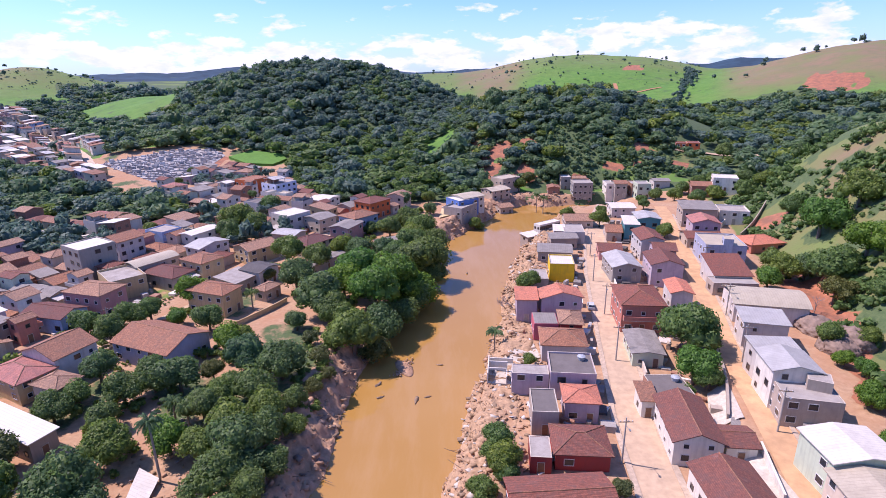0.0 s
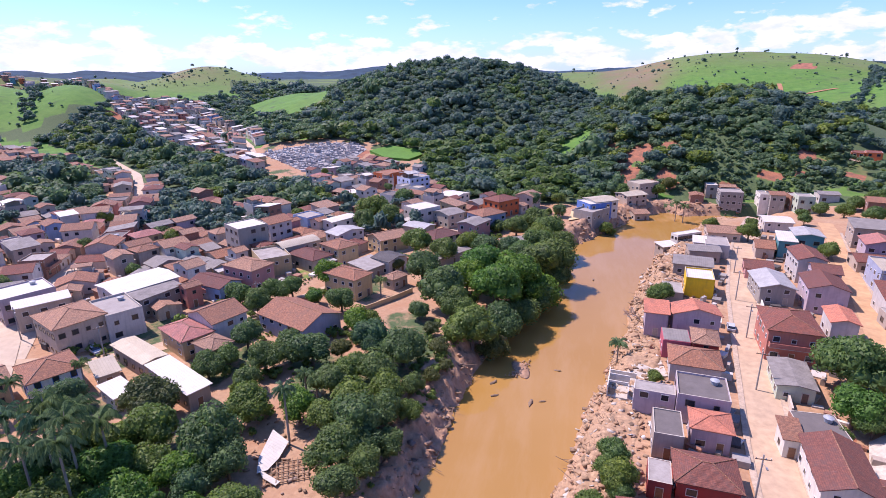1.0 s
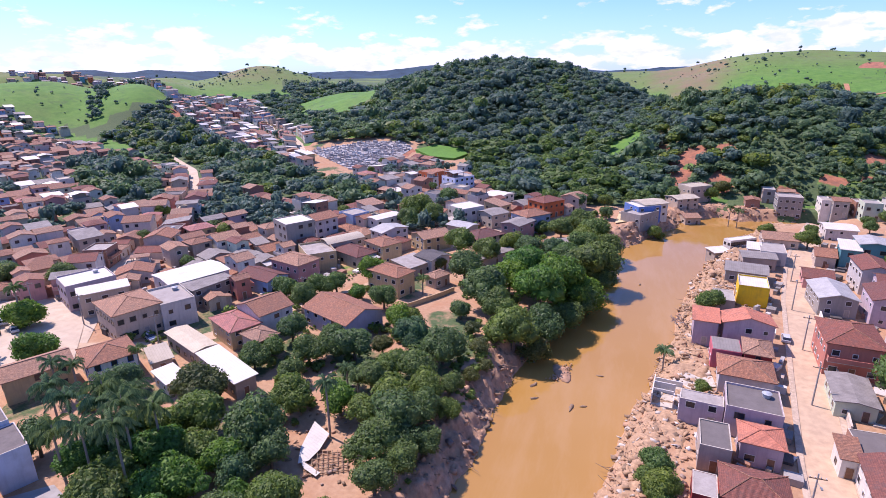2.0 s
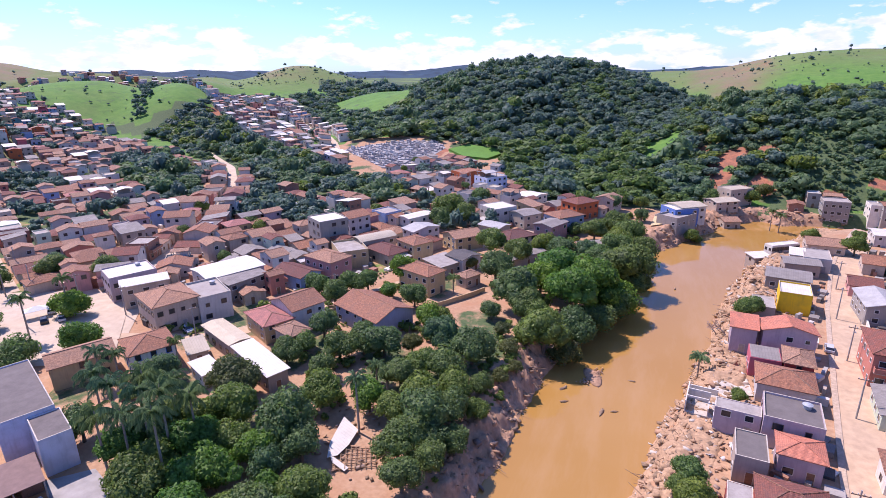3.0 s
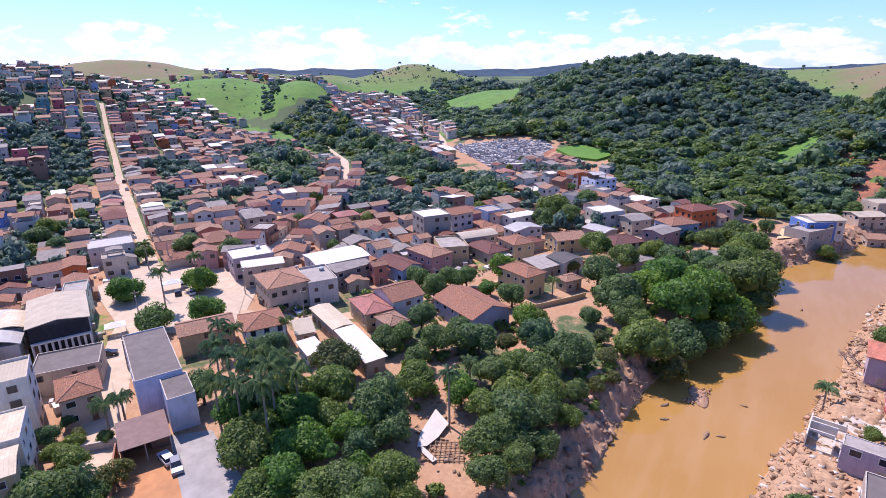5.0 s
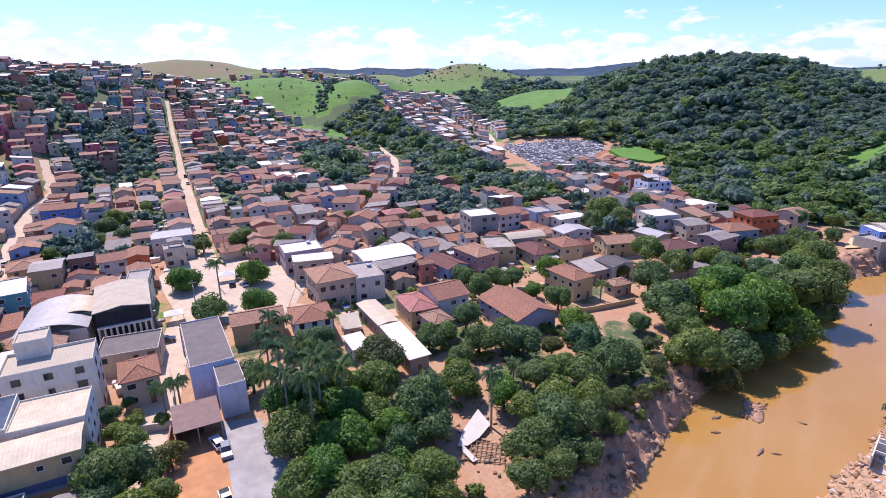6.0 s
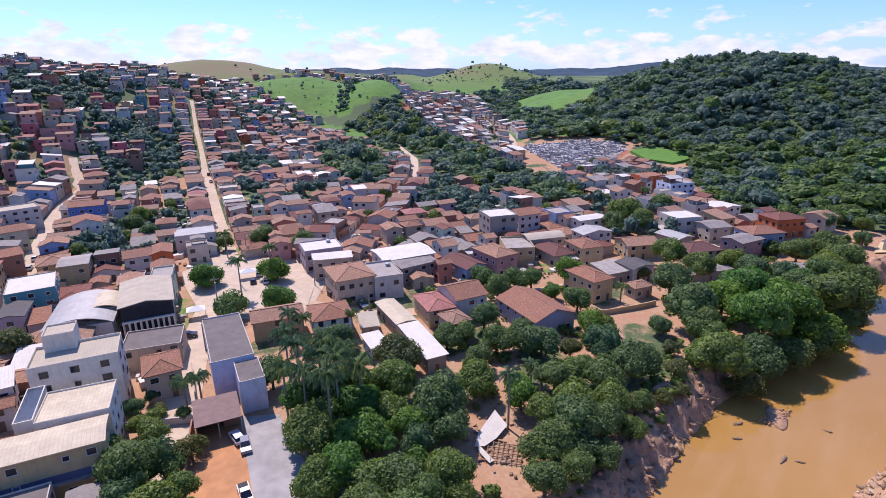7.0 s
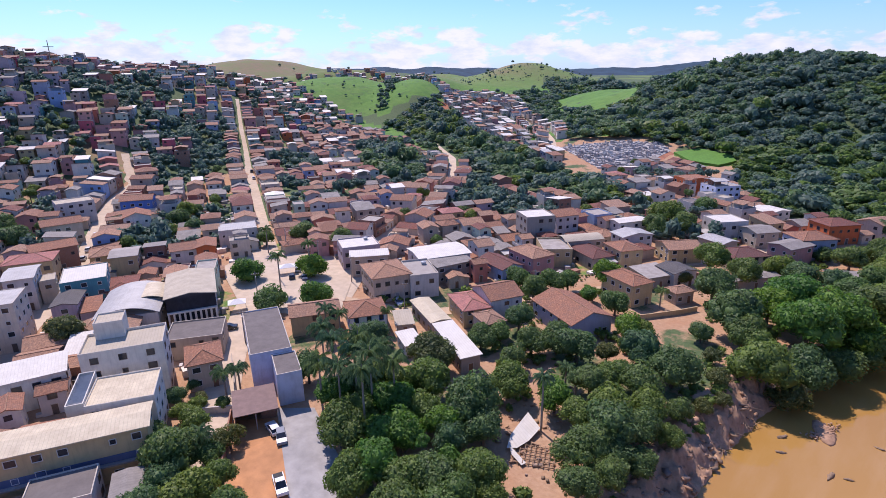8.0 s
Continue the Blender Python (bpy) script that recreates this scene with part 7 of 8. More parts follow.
tree(61.6, 206.4, 4.4, 8.2, 'broad', 'mid')
tree(51.8, 218.6, 3.4, 6.4, 'broad', 'mid')
tree(110.5, 134.6, 6.6, 12.6, 'broad', 'bright')
tree(102.3, 117.5, 3.6, 6.2, 'broad', 'mid')
tree(82.4, 104.6, 3.5, 6.7, 'broad', 'mid')
tree(95.0, 142.1, 5.3, 9.9, 'broad', 'mid')
tree(87.2, 136.3, 4.2, 7.9, 'broad', 'bright')
tree(95.8, 148.6, 4.5, 8.5, 'broad', 'mid')
tree(80.1, 96.4, 2.3, 4.2, 'broad', 'bright')
tree(81.5, 92.6, 2.6, 4.6, 'broad', 'bright')
tree(7.3, 72.2, 2.3, 4.3, 'broad', 'mid')
tree(9.4, 67.2, 2.4, 4.5, 'broad', 'mid')
tree(25.5, 64.4, 2.0, 3.8, 'broad', 'olive')
tree(45.0, 89.2, 2.3, 4.3, 'broad', 'mid')
tree(-14.0, 207.4, 5.8, 10.9, 'broad', 'dark')
tree(-6.6, 250.8, 3.8, 7.1, 'broad', 'mid')
tree(-12.5, 267.3, 4.0, 7.6, 'broad', 'dark')
tree(-17.2, 261.0, 3.9, 7.4, 'broad', 'mid')
tree(-5.2, 229.9, 3.5, 6.6, 'broad', 'dark')
tree(4.8, 263.5, 3.6, 6.8, 'broad', 'mid')
tree(8.6, 252.4, 2.9, 5.4, 'broad', 'dark')
tree(-8.1, 194.6, 6.0, 11.2, 'broad', 'mid')
tree(-3.8, 186.6, 5.3, 9.9, 'broad', 'dark')
tree(-10.3, 176.6, 5.9, 11.1, 'broad', 'mid')
tree(-5.8, 165.5, 5.6, 10.5, 'broad', 'dark')
tree(-15.3, 166.9, 5.2, 9.8, 'broad', 'mid')
tree(-18.3, 243.9, 4.6, 8.7, 'broad', 'dark')
tree(-19.8, 196.6, 5.5, 10.4, 'broad', 'dark')
tree(22.1, 271.2, 4.8, 9.0, 'broad', 'mid')
tree(39.6, 278.8, 4.6, 8.6, 'broad', 'mid')
tree(45.8, 286.4, 4.3, 8.2, 'broad', 'olive')
tree(12.7, 254.4, 4.5, 8.4, 'broad', 'dark')
tree(16.1, 225.8, 2.6, 4.8, 'broad', 'mid')
tree(66.8, 222.3, 2.9, 5.5, 'broad', 'mid')
tree(86.7, 228.6, 3.1, 5.8, 'broad', 'mid')
palm(11.9, 115.5, 5, 2.4, variant=1)
palm(44.7, 252.9, 11, 2.6, variant=0)
palm(47.6, 251.1, 10, 2.4, variant=0)


# ---- yards, walls, vehicles, poles and flood debris ----
def patch(name, ring, material, lift, label, category):
    """A paved patch that follows the ground."""
    bm = bmesh.new()
    bm.faces.new([bm.verts.new((x, y, 0)) for x, y in ring])
    for axis in (0, 1):
        lo, hi = min(p[axis] for p in ring), max(p[axis] for p in ring)
        normal = Vector((1, 0, 0)) if axis == 0 else Vector((0, 1, 0))
        for k in range(1, int((hi - lo) / 1.2)):
            bmesh.ops.bisect_plane(bm, geom=bm.verts[:] + bm.edges[:] + bm.faces[:], plane_co=normal * (lo + k * 1.2), plane_no=normal)
    for v in bm.verts:
        v.co.z = ground_z(v.co.x, v.co.y) + lift
    bmesh.ops.recalc_face_normals(bm, faces=bm.faces)
    if sum(f.normal.z for f in bm.faces) < 0:
        bmesh.ops.reverse_faces(bm, faces=bm.faces)
    if lift > 1:
        rim = [e for e in bm.edges if e.is_boundary]
        skirt = bmesh.ops.extrude_edge_only(bm, edges=rim)["geom"]
        for v in skirt:
            if isinstance(v, bmesh.types.BMVert):
                v.co.z -= lift + 2.5
    me = bpy.data.meshes.new(name)
    bm.to_mesh(me)
    bm.free()
    me.materials.append(material)
    return tagged(new(name, me), label, category, kind="structure")


patch("driveway", [(-84, 41), (-79, 46), (-52, 37), (-50, 28), (-59, 29)], YARD_GREY, 0.16, "grey concrete driveway beside a red dirt yard", "driveway")
patch("yard", [(-86, 34), (-81, 40), (-59, 29.5), (-52, 24), (-62, 20)], YARD_RED, 0.14, "orange-red dirt yard with tyre marks", "yard")
patch("courtyard", [(46, 80), (50, 90), (54, 91), (51.5, 80)], CONCRETE_LIGHT, 0.35, "pale concrete courtyard behind a retaining wall", "courtyard")
patch("courtyard", [(45, 61), (46, 72), (49.5, 72.5), (49.5, 61)], CONCRETE_LIGHT, 0.35, "cream concrete side yard", "courtyard")
patch("courtyard", [(-1.5, 223.7), (-0.3, 239.2), (15.3, 243.8), (15.9, 236.9)], plain("sandy_court", (0.60, 0.46, 0.25), 0.9, 0.12, 0.5), 0.5, "yellow sandy walled court near the river", "courtyard")
patch("lawn", LAWN, LAWN_GRASS, 1.4, "bright green mown lawn terrace above the houses", "lawn")
patch("burial_paving", CEMETERY, YARD_GREY, 0.2, "grey paved ground between the tombs", "paving")
patch("floor_slab", [(11, 107), (20.5, 112), (21, 105.5), (14, 102.5)], CONCRETE_LIGHT, 0.25, "bare concrete floor slab left by the flood", "slab")


def wall_run(line, height, thick, material, label, base_drop=1.2, coping=True, name="boundary_wall"):
    """A free-standing wall along a line, with a coping on top."""
    pts = resample(line, 3.0)
    s = Shape()
    rows = []
    for i, p in enumerate(pts):
        t = (pts[min(i + 1, len(pts) - 1)] - pts[max(i - 1, 0)]).normalized()
        n = Vector((-t.y, t.x)) * thick / 2
        z = ground_z(p.x, p.y)
        o = n * 1.35
        rows.append([(p.x - n.x, p.y - n.y, z - base_drop), (p.x - n.x, p.y - n.y, z + height), (p.x - o.x, p.y - o.y, z + height), (p.x - o.x, p.y - o.y, z + height + 0.1),
                     (p.x + o.x, p.y + o.y, z + height + 0.1), (p.x + o.x, p.y + o.y, z + height), (p.x + n.x, p.y + n.y, z + height), (p.x + n.x, p.y + n.y, z - base_drop)])
    k = len(rows[0])
    s.verts = [v for r in rows for v in r]
    for i in range(len(rows) - 1):
        for j in range(k - 1):
            s.faces.append((i * k + j, i * k + j + 1, (i + 1) * k + j + 1, (i + 1) * k + j))
            s.slots.append(0)
    for i in (0, len(rows) - 1):
        f = tuple(i * k + j for j in range(k))
        s.faces.append(f if i else f[::-1])
        s.slots.append(0)
    return tagged(new(name, s.mesh(name, [material])), label, "wall")


WHITEWASH, CREAMWASH, DIRTYWASH = wall_material("white"), wall_material("cream"), wall_material("dirty")
wall_run([(36.6, 72), (37.6, 81), (39.2, 90)], 1.5, 0.25, WHITEWASH, "white plastered street wall stained with mud")
wall_run([(40.5, 96), (43.8, 113), (46.4, 128)], 1.6, 0.25, CREAMWASH, "cream plastered street wall stained with mud")
wall_run([(47.4, 134), (50.2, 150), (53.0, 166)], 1.4, 0.25, WHITEWASH, "white plastered street wall with worn foot")
wall_run([(49.3, 81), (55.0, 93.5), (58.3, 107)], 1.2, 0.35, DIRTYWASH, "mud-stained concrete retaining wall above the courtyards", 3.5, name="retaining_wall")
wall_run([(47.0, 61), (49.8, 72)], 1.6, 0.25, WHITEWASH, "white plastered yard wall")
wall_run([(68.8, 112), (72.2, 124), (77.5, 143)], 2.2, 0.25, WHITEWASH, "white plastered street wall of a compound")
wall_run([(79.5, 150), (84.0, 166), (88.5, 184)], 1.8, 0.25, CREAMWASH, "cream plastered street wall")
wall_run([(104, 196), (112, 206), (121, 216), (118, 222)], 2.2, 0.25, WHITEWASH, "white wall round an empty hillside plot")
wall_run([(105, 184), (116, 196), (126, 207)], 1.8, 0.25, DIRTYWASH, "grey concrete plot wall on the hillside")
wall_run([(-87.5, 34), (-80, 29.3), (-62, 19)], 1.8, 0.2, wall_material("brick"), "long brick yard wall")
wall_run([(-88.5, 35.5), (-97, 39.2), (-107, 43.5)], 1.9, 0.2, DIRTYWASH, "mud-stained garden wall beside a street")
wall_run([(-88.5, 35.5), (-92, 30), (-97, 25.5)], 1.5, 0.2, wall_material("pale"), "pale low garden wall")
wall_run([(-80, 84), (-75, 78), (-70.5, 72)], 1.6, 0.2, DIRTYWASH, "mud-stained garden wall")
wall_run([(-54, 120), (-48, 128), (-43, 138)], 1.3, 0.2, wall_material("ochre"), "ochre garden wall beside a path")
wall_run([(-66, 126), (-74, 123), (-84, 121)], 1.6, 0.2, wall_material("brick"), "brick garden wall")
wall_run([(-0.3, 239.2), (15.3, 243.8), (15.9, 236.9)], 1.2, 0.25, WHITEWASH, "low pale wall round a sandy court")
wall_run([(9.5, 78), (10.5, 68)], 1.8, 0.2, DIRTYWASH, "broken river wall stained with mud", 3)


def garage():
    """An open-fronted garage under a brown sheet roof."""
    ob = place("garage", -84.4, 37.2, 66, None, "open garage with a brown sheet roof and brick back", "garage")
    roof = Shape()
    roof.shell([(-3.8, -4.2, 3.6), (3.8, -4.2, 3.6), (3.8, 4.2, 3.9), (-3.8, 4.2, 3.9)], [(0, 1, 2, 3)], 0.14)
    part("roof", roof.mesh("roof", [plain("brown_sheet", (0.20, 0.125, 0.105), 0.8, 0.2, 0.8)]), ob)
    for x, y0, y1 in ((-3.6, -4.0, 4.0), (3.45, 0.5, 4.0)):
        s = Shape()
        s.box(x, y0, -0.5, x + 0.15, y1, 3.44)
        part("side_wall", s.mesh("side_wall", [wall_material("brick")]), ob)
    s = Shape()
    s.box(-3.45, 3.85, -0.5, 3.45, 4.0, 3.6)
    part("back_wall", s.mesh("back_wall", [wall_material("brick")]), ob)
    s = Shape()
    s.box(0.8, -1.2, -0.5, 3.45, -1.05, 3.44)
    part("partition", s.mesh("partition", [wall_material("brick")]), ob)
    for x in (-0.2, 3.5):
        s = Shape()
        s.box(x, -4.0, -0.5, x + 0.2, -3.8, 3.42)
        part("post", s.mesh("post", [CONCRETE]), ob)


garage()

TYRE = plain("tyre_rubber", (0.02, 0.02, 0.02), 0.9)
RIM = plain("wheel_rim", (0.45, 0.45, 0.46), 0.4, 0.1, 3, 0.0, Metallic=0.7)
CAR_PARTS = {}


def car_parts(kind):
    """Body, glasshouse and wheel of a parked car, nose towards +x."""
    if kind not in CAR_PARTS:
        long, high = (2.05, 1.45) if kind == "hatchback" else (2.35, 1.75)
        body = [(-long, 0.35), (-long, 0.85), (-long + 0.1, 0.95), (0.8, 0.98), (long - 0.1, 0.82), (long, 0.6), (long, 0.32)]
        cab = [(-long + 0.1, 0.94), (-long + 0.45, high), (0.15, high), (0.95, 0.96)] if kind == "hatchback" else [(-0.35, 0.96), (-0.2, high), (0.75, high), (1.35, 0.97)]

        def prism(outline, half, inset, slots):
            s = Shape()
            top = max(z for _, z in outline)
            left = [(x, -half + (inset if z == top else 0), z) for x, z in outline]
            right = [(x, half - (inset if z == top else 0), z) for x, z in outline]
            n = len(outline)
            s.verts = left + right
            s.faces = [tuple(range(n)), tuple(range(2 * n - 1, n - 1, -1))] + [(i, n + i, n + (i + 1) % n, (i + 1) % n) for i in range(n)]
            s.slots = [slots[0], slots[0]] + [slots[1 + i] for i in range(n)]
            return s

        wheel = Shape()
        wheel.tube((0, -0.1, 0), (0, 0.1, 0), 0.31, 0.31, 12)
        rim = Shape()
        rim.tube((0, -0.12, 0), (0, 0.12, 0), 0.19, 0.19, 8)
        CAR_PARTS[kind] = (prism(body, 0.84, 0.0, [0] * 9), prism(cab, 0.80, 0.14, [1, 1, 0, 1, 1]), wheel.mesh("tyre", [TYRE]), rim.mesh("rim", [RIM]), long)
    return CAR_PARTS[kind]


def car(x, y, rot, colour, kind="hatchback"):
    body, cab, tyre, rim, long = car_parts(kind)
    paint = plain("paint_" + colour, {"white": (0.75, 0.75, 0.75), "grey": (0.25, 0.26, 0.28), "dark": (0.03, 0.03, 0.035), "red": (0.35, 0.03, 0.02), "silver": (0.5, 0.51, 0.53), "blue": (0.05, 0.10, 0.28)}[colour], 0.25, 0.06, 1.0, 0.0)
    ob = place("car", x, y, rot, ground_z(x, y) + 0.16, f"{colour} {'small hatchback car' if kind == 'hatchback' else 'pickup truck'} parked on dusty ground", "car", "parked cars")
    part("body", body.mesh("body", [paint]), ob)
    part("cabin", cab.mesh("cabin", [paint, GLASS]), ob, None, "glazed cabin with a painted roof")
    if kind == "pickup":
        bed = Shape()
        bed.box(-long + 0.12, -0.7, 0.96, -0.5, 0.7, 0.985)
        part("load_bed", bed.mesh("load_bed", [plain("bed_liner", (0.05, 0.05, 0.05), 0.9)]), ob, None, "dark load bed")
    for sx in (-long * 0.62, long * 0.64):
        for sy in (-0.78, 0.78):
            w = part("wheel", tyre, ob, pose(sx, sy, 0.31))
            part("rim", rim, w)


car(-65.0, 30.8, -20, "white", "pickup")
car(-78.4, 37.2, 170, "white")
car(-75.2, 36.9, -25, "grey")
car(-122.5, 50.2, 60, "dark")
car(-103.4, 88.8, -25, "silver")
car(-92.2, 86.5, -35, "dark")
car(38.6, 131.0, 80, "silver")
car(-303.5, 151.0, 155, "dark")
car(-287.9, 144.0, 155, "white")
car(-232.0, 50.5, 157, "white")
car(-214.8, 43.5, 157, "white")
car(-206.0, 39.6, 157, "silver")
car(-152.4, 12.2, 30, "white")
car(-139.0, 82.0, 150, "silver")
car(-142.0, 79.5, 150, "dark")
car(-146.0, 84.0, 150, "white")


def pole(x, y, height=8.5, arm=65, lamp=False):
    """A concrete utility pole with a crossarm and insulators."""
    ob = place("utility_pole", x, y, arm, None, "grey concrete utility pole with a wooden crossarm", "pole", "utility poles")
    s = Shape()
    s.tube((0, 0, -0.8), (0, 0, height), 0.17, 0.11, 8)
    part("shaft", s.mesh("shaft", [CONCRETE]), ob)
    s = Shape()
    s.box(-1.1, -0.16, height - 0.75, 1.1, -0.06, height - 0.62)
    part("crossarm", s.mesh("crossarm", [WOOD_SCRAP]), ob)
    for px in (-0.95, -0.35, 0.35, 0.95):
        s = Shape()
        s.tube((px, -0.11, height - 0.62), (px, -0.11, height - 0.42), 0.05, 0.07, 6)
        part("insulator", s.mesh("insulator", [FRAME_WHITE]), ob)
    if lamp:
        s = Shape()
        s.tube((0, 0, height - 1.4), (0, -1.6, height - 0.9), 0.04, 0.03, 5)
        part("lamp_arm", s.mesh("lamp_arm", [STEEL]), ob)
        s = Shape()
        s.box(-0.12, -2.1, height - 0.98, 0.12, -1.55, height - 0.84)
        part("lamp_head", s.mesh("lamp_head", [STEEL]), ob)


for px, py, turn, lit in ((28.1, 72.0, 0, True), (36.9, 104, 170, False), (44.2, 150, 170, True), (49.0, 172, 170, False), (41.0, 127, -10, True), (55.0, 76.2, -10, True), (60.8, 98.5, -10, False),
                          (68.4, 120.5, -10, True), (76.6, 150, -12, False), (-113, 49.6, 65, True), (-134, 64, 65, True), (-146, 92, 65, False), (-166, 92, 155, True), (-187, 101, 155, False), (-212, 111, 155, True), (-240, 125, 155, False),
                          (-126, 90, 60, True), (-150, 118, 60, False), (-98.5, 86.5, 60, False), (-79, 117, 40, False), (-178, 22, 65, True), (-203, 34, 65, False), (-143, 76, 65, True), (-60, 158, 80, False)):
    pole(px, py, arm=turn, lamp=lit)


def canopy(x, y, rot, w=4.5, d=3.5):
    ob = place("canopy_tent", x, y, rot, None, "white fabric canopy tent on four thin posts", "tent", "canopies in the square")
    s = Shape()
    c = [(-w / 2, -d / 2, 2.4), (w / 2, -d / 2, 2.4), (w / 2, d / 2, 2.4), (-w / 2, d / 2, 2.4), (-w * 0.1, 0, 3.3), (w * 0.1, 0, 3.3)]
    s.shell(c, [(0, 1, 5, 4), (1, 2, 5), (2, 3, 4, 5), (3, 0, 4)], 0.05)
    part("fabric", s.mesh("fabric", [plain("white_canvas", (0.78, 0.77, 0.75), 0.8, 0.08)]), ob)
    for px in (-w / 2 + 0.1, w / 2 - 0.1):
        for py in (-d / 2 + 0.1, d / 2 - 0.1):
            s = Shape()
            s.tube((px, py, -0.2), (px, py, 2.38), 0.04, 0.04, 6)
            part("post", s.mesh("post", [STEEL]), ob)


canopy(-131.8, 57.0, 65)
canopy(-146.5, 80.8, 65, 5.5, 3.0)


def kiosk(x, y, rot):
    ob = place("kiosk", x, y, rot, None, "small green-grey kiosk in the square", "kiosk")
    s = Shape()
    s.box(-1.3, -1.3, -0.3, 1.3, 1.3, 2.4)
    part("wall", s.mesh("wall", [wall_material("mint")]), ob)
    s = Shape()
    s.shell([(-1.7, -1.7, 2.45), (1.7, -1.7, 2.45), (1.7, 1.7, 2.45), (-1.7, 1.7, 2.45), (0, 0, 3.1)], [(0, 1, 4), (1, 2, 4), (2, 3, 4), (3, 0, 4)], 0.08)
    part("roof", s.mesh("roof", [roof_material("zinc")]), ob)


kiosk(-131.5, 64.0, 65)

# ---- flood debris ----
def lump_mesh(rng, sx, sy, sz):
    v, f = ICO[2]
    p = v * np.array([sx, sy, sz]) * (1 + 0.22 * rng.normal(size=(len(v), 1)))
    return p, f


def along_bank(line, count, lo, hi, seed):
    """Points on the land side of a bank line."""
    rng = np.random.default_rng(seed)
    pts = resample(line, 2.0)
    idx = rng.integers(0, len(pts), count)
    p = np.array([[pts[i].x, pts[i].y] for i in idx]) + rng.normal(size=(count, 2)) * 5
    e = river_edge(p[:, 0], p[:, 1])
    return p[(e > lo) & (e < hi)]


def eroded_bank(name, line, inner, outer, material, label, category, step, crag, seed):
    """A strip of torn bank laid along the waterline: stepped ledges, gullies and broken edges."""
    pts = resample(line, 0.55)
    across = np.arange(inner, outer, 0.42)
    p = np.array([[q.x, q.y] for q in pts])
    t = np.gradient(p, axis=0)
    t /= np.linalg.norm(t, axis=1)[:, None]
    nrm = np.stack([-t[:, 1], t[:, 0]], -1)
    x = p[:, None, 0] + nrm[:, None, 0] * across[None]
    y = p[:, None, 1] + nrm[:, None, 1] * across[None]
    x, y = x + 0.16 * vnoise(x, y, 0.7, seed + 1), y + 0.16 * vnoise(x, y, 0.7, seed + 2)
    h = ground_height(x, y)
    tilt = (h + 0.5 * vnoise(x, y, 5.0, seed + 3) + 0.28 * vnoise(x, y, 1.7, seed + 4) - WATER) / step
    k = np.floor(tilt)
    f = tilt - k
    ledge = WATER + step * (k + np.clip(f * 3.2 - 2.1, 0, 1)) + 0.35 * step
    ridged = 1 - np.abs(vnoise(x, y, 2.4, seed + 5)) * 2
    z = h * (1 - crag) + ledge * crag + crag * (0.42 * ridged + 0.55 * vnoise(x, y, 1.3, seed + 6)) + 0.22 * vnoise(x, y, 0.62, seed + 7)
    fade = np.minimum(step01(0, 3, np.arange(len(across))), step01(len(across) - 1, len(across) - 6, np.arange(len(across))))[None]
    ends = np.minimum(step01(0, 8, np.arange(len(p))), step01(len(p) - 1, len(p) - 9, np.arange(len(p))))[:, None]
    z = h - 0.5 + (z - h + 0.62) * fade * ends
    z = np.where(h < WATER - 0.35, h - 0.2, z)
    na, nb = x.shape
    i, j = np.meshgrid(np.arange(na - 1), np.arange(nb - 1), indexing="ij")
    quads = np.stack([i * nb + j, (i + 1) * nb + j, (i + 1) * nb + j + 1, i * nb + j + 1], -1).reshape(-1, 4)
    me = array_mesh(name, np.stack([x, y, z], -1).reshape(-1, 3), quads, material)
    if sum(q.normal.z for q in me.polygons[:400]) < 0:
        me.flip_normals()
    return tagged(new(name, me), label, category, kind="structure")


def shards(name, centres, sizes, materials, seed, label, category):
    """Broken slabs, bricks and boards lying at all angles, one joined heap."""
    rng = np.random.default_rng(seed)
    box = np.array([(a, b, c) for c in (-1, 1) for b in (-1, 1) for a in (-1, 1)], float)
    sides = np.array([(0, 2, 3, 1), (4, 5, 7, 6), (0, 1, 5, 4), (2, 6, 7, 3), (0, 4, 6, 2), (1, 3, 7, 5)])
    z = ground_height(centres[:, 0], centres[:, 1])
    n = len(centres)
    dims = sizes[:, None] * np.stack([rng.uniform(0.7, 2.2, n), rng.uniform(0.5, 1.0, n), rng.uniform(0.12, 0.5, n)], -1)
    vs = []
    for k in range(n):
        a, b, c = rng.uniform(0, math.tau), rng.normal() * 0.35, rng.normal() * 0.35
        m = np.array(Matrix.Rotation(a, 3, "Z") @ Matrix.Rotation(b, 3, "X") @ Matrix.Rotation(c, 3, "Y"))
        vs.append((box * dims[k] * (1 + 0.15 * rng.normal(size=(8, 3)))) @ m.T + np.array([centres[k, 0], centres[k, 1], z[k] + dims[k, 2] * 0.6 + 0.12]))
    faces = (sides[None] + 8 * np.arange(n)[:, None, None]).reshape(-1, 4)
    slots = np.repeat(rng.integers(0, len(materials), n), 6)
    return tagged(new(name, array_mesh(name, np.concatenate(vs), faces, materials, slots)), label, category, kind="stuff")


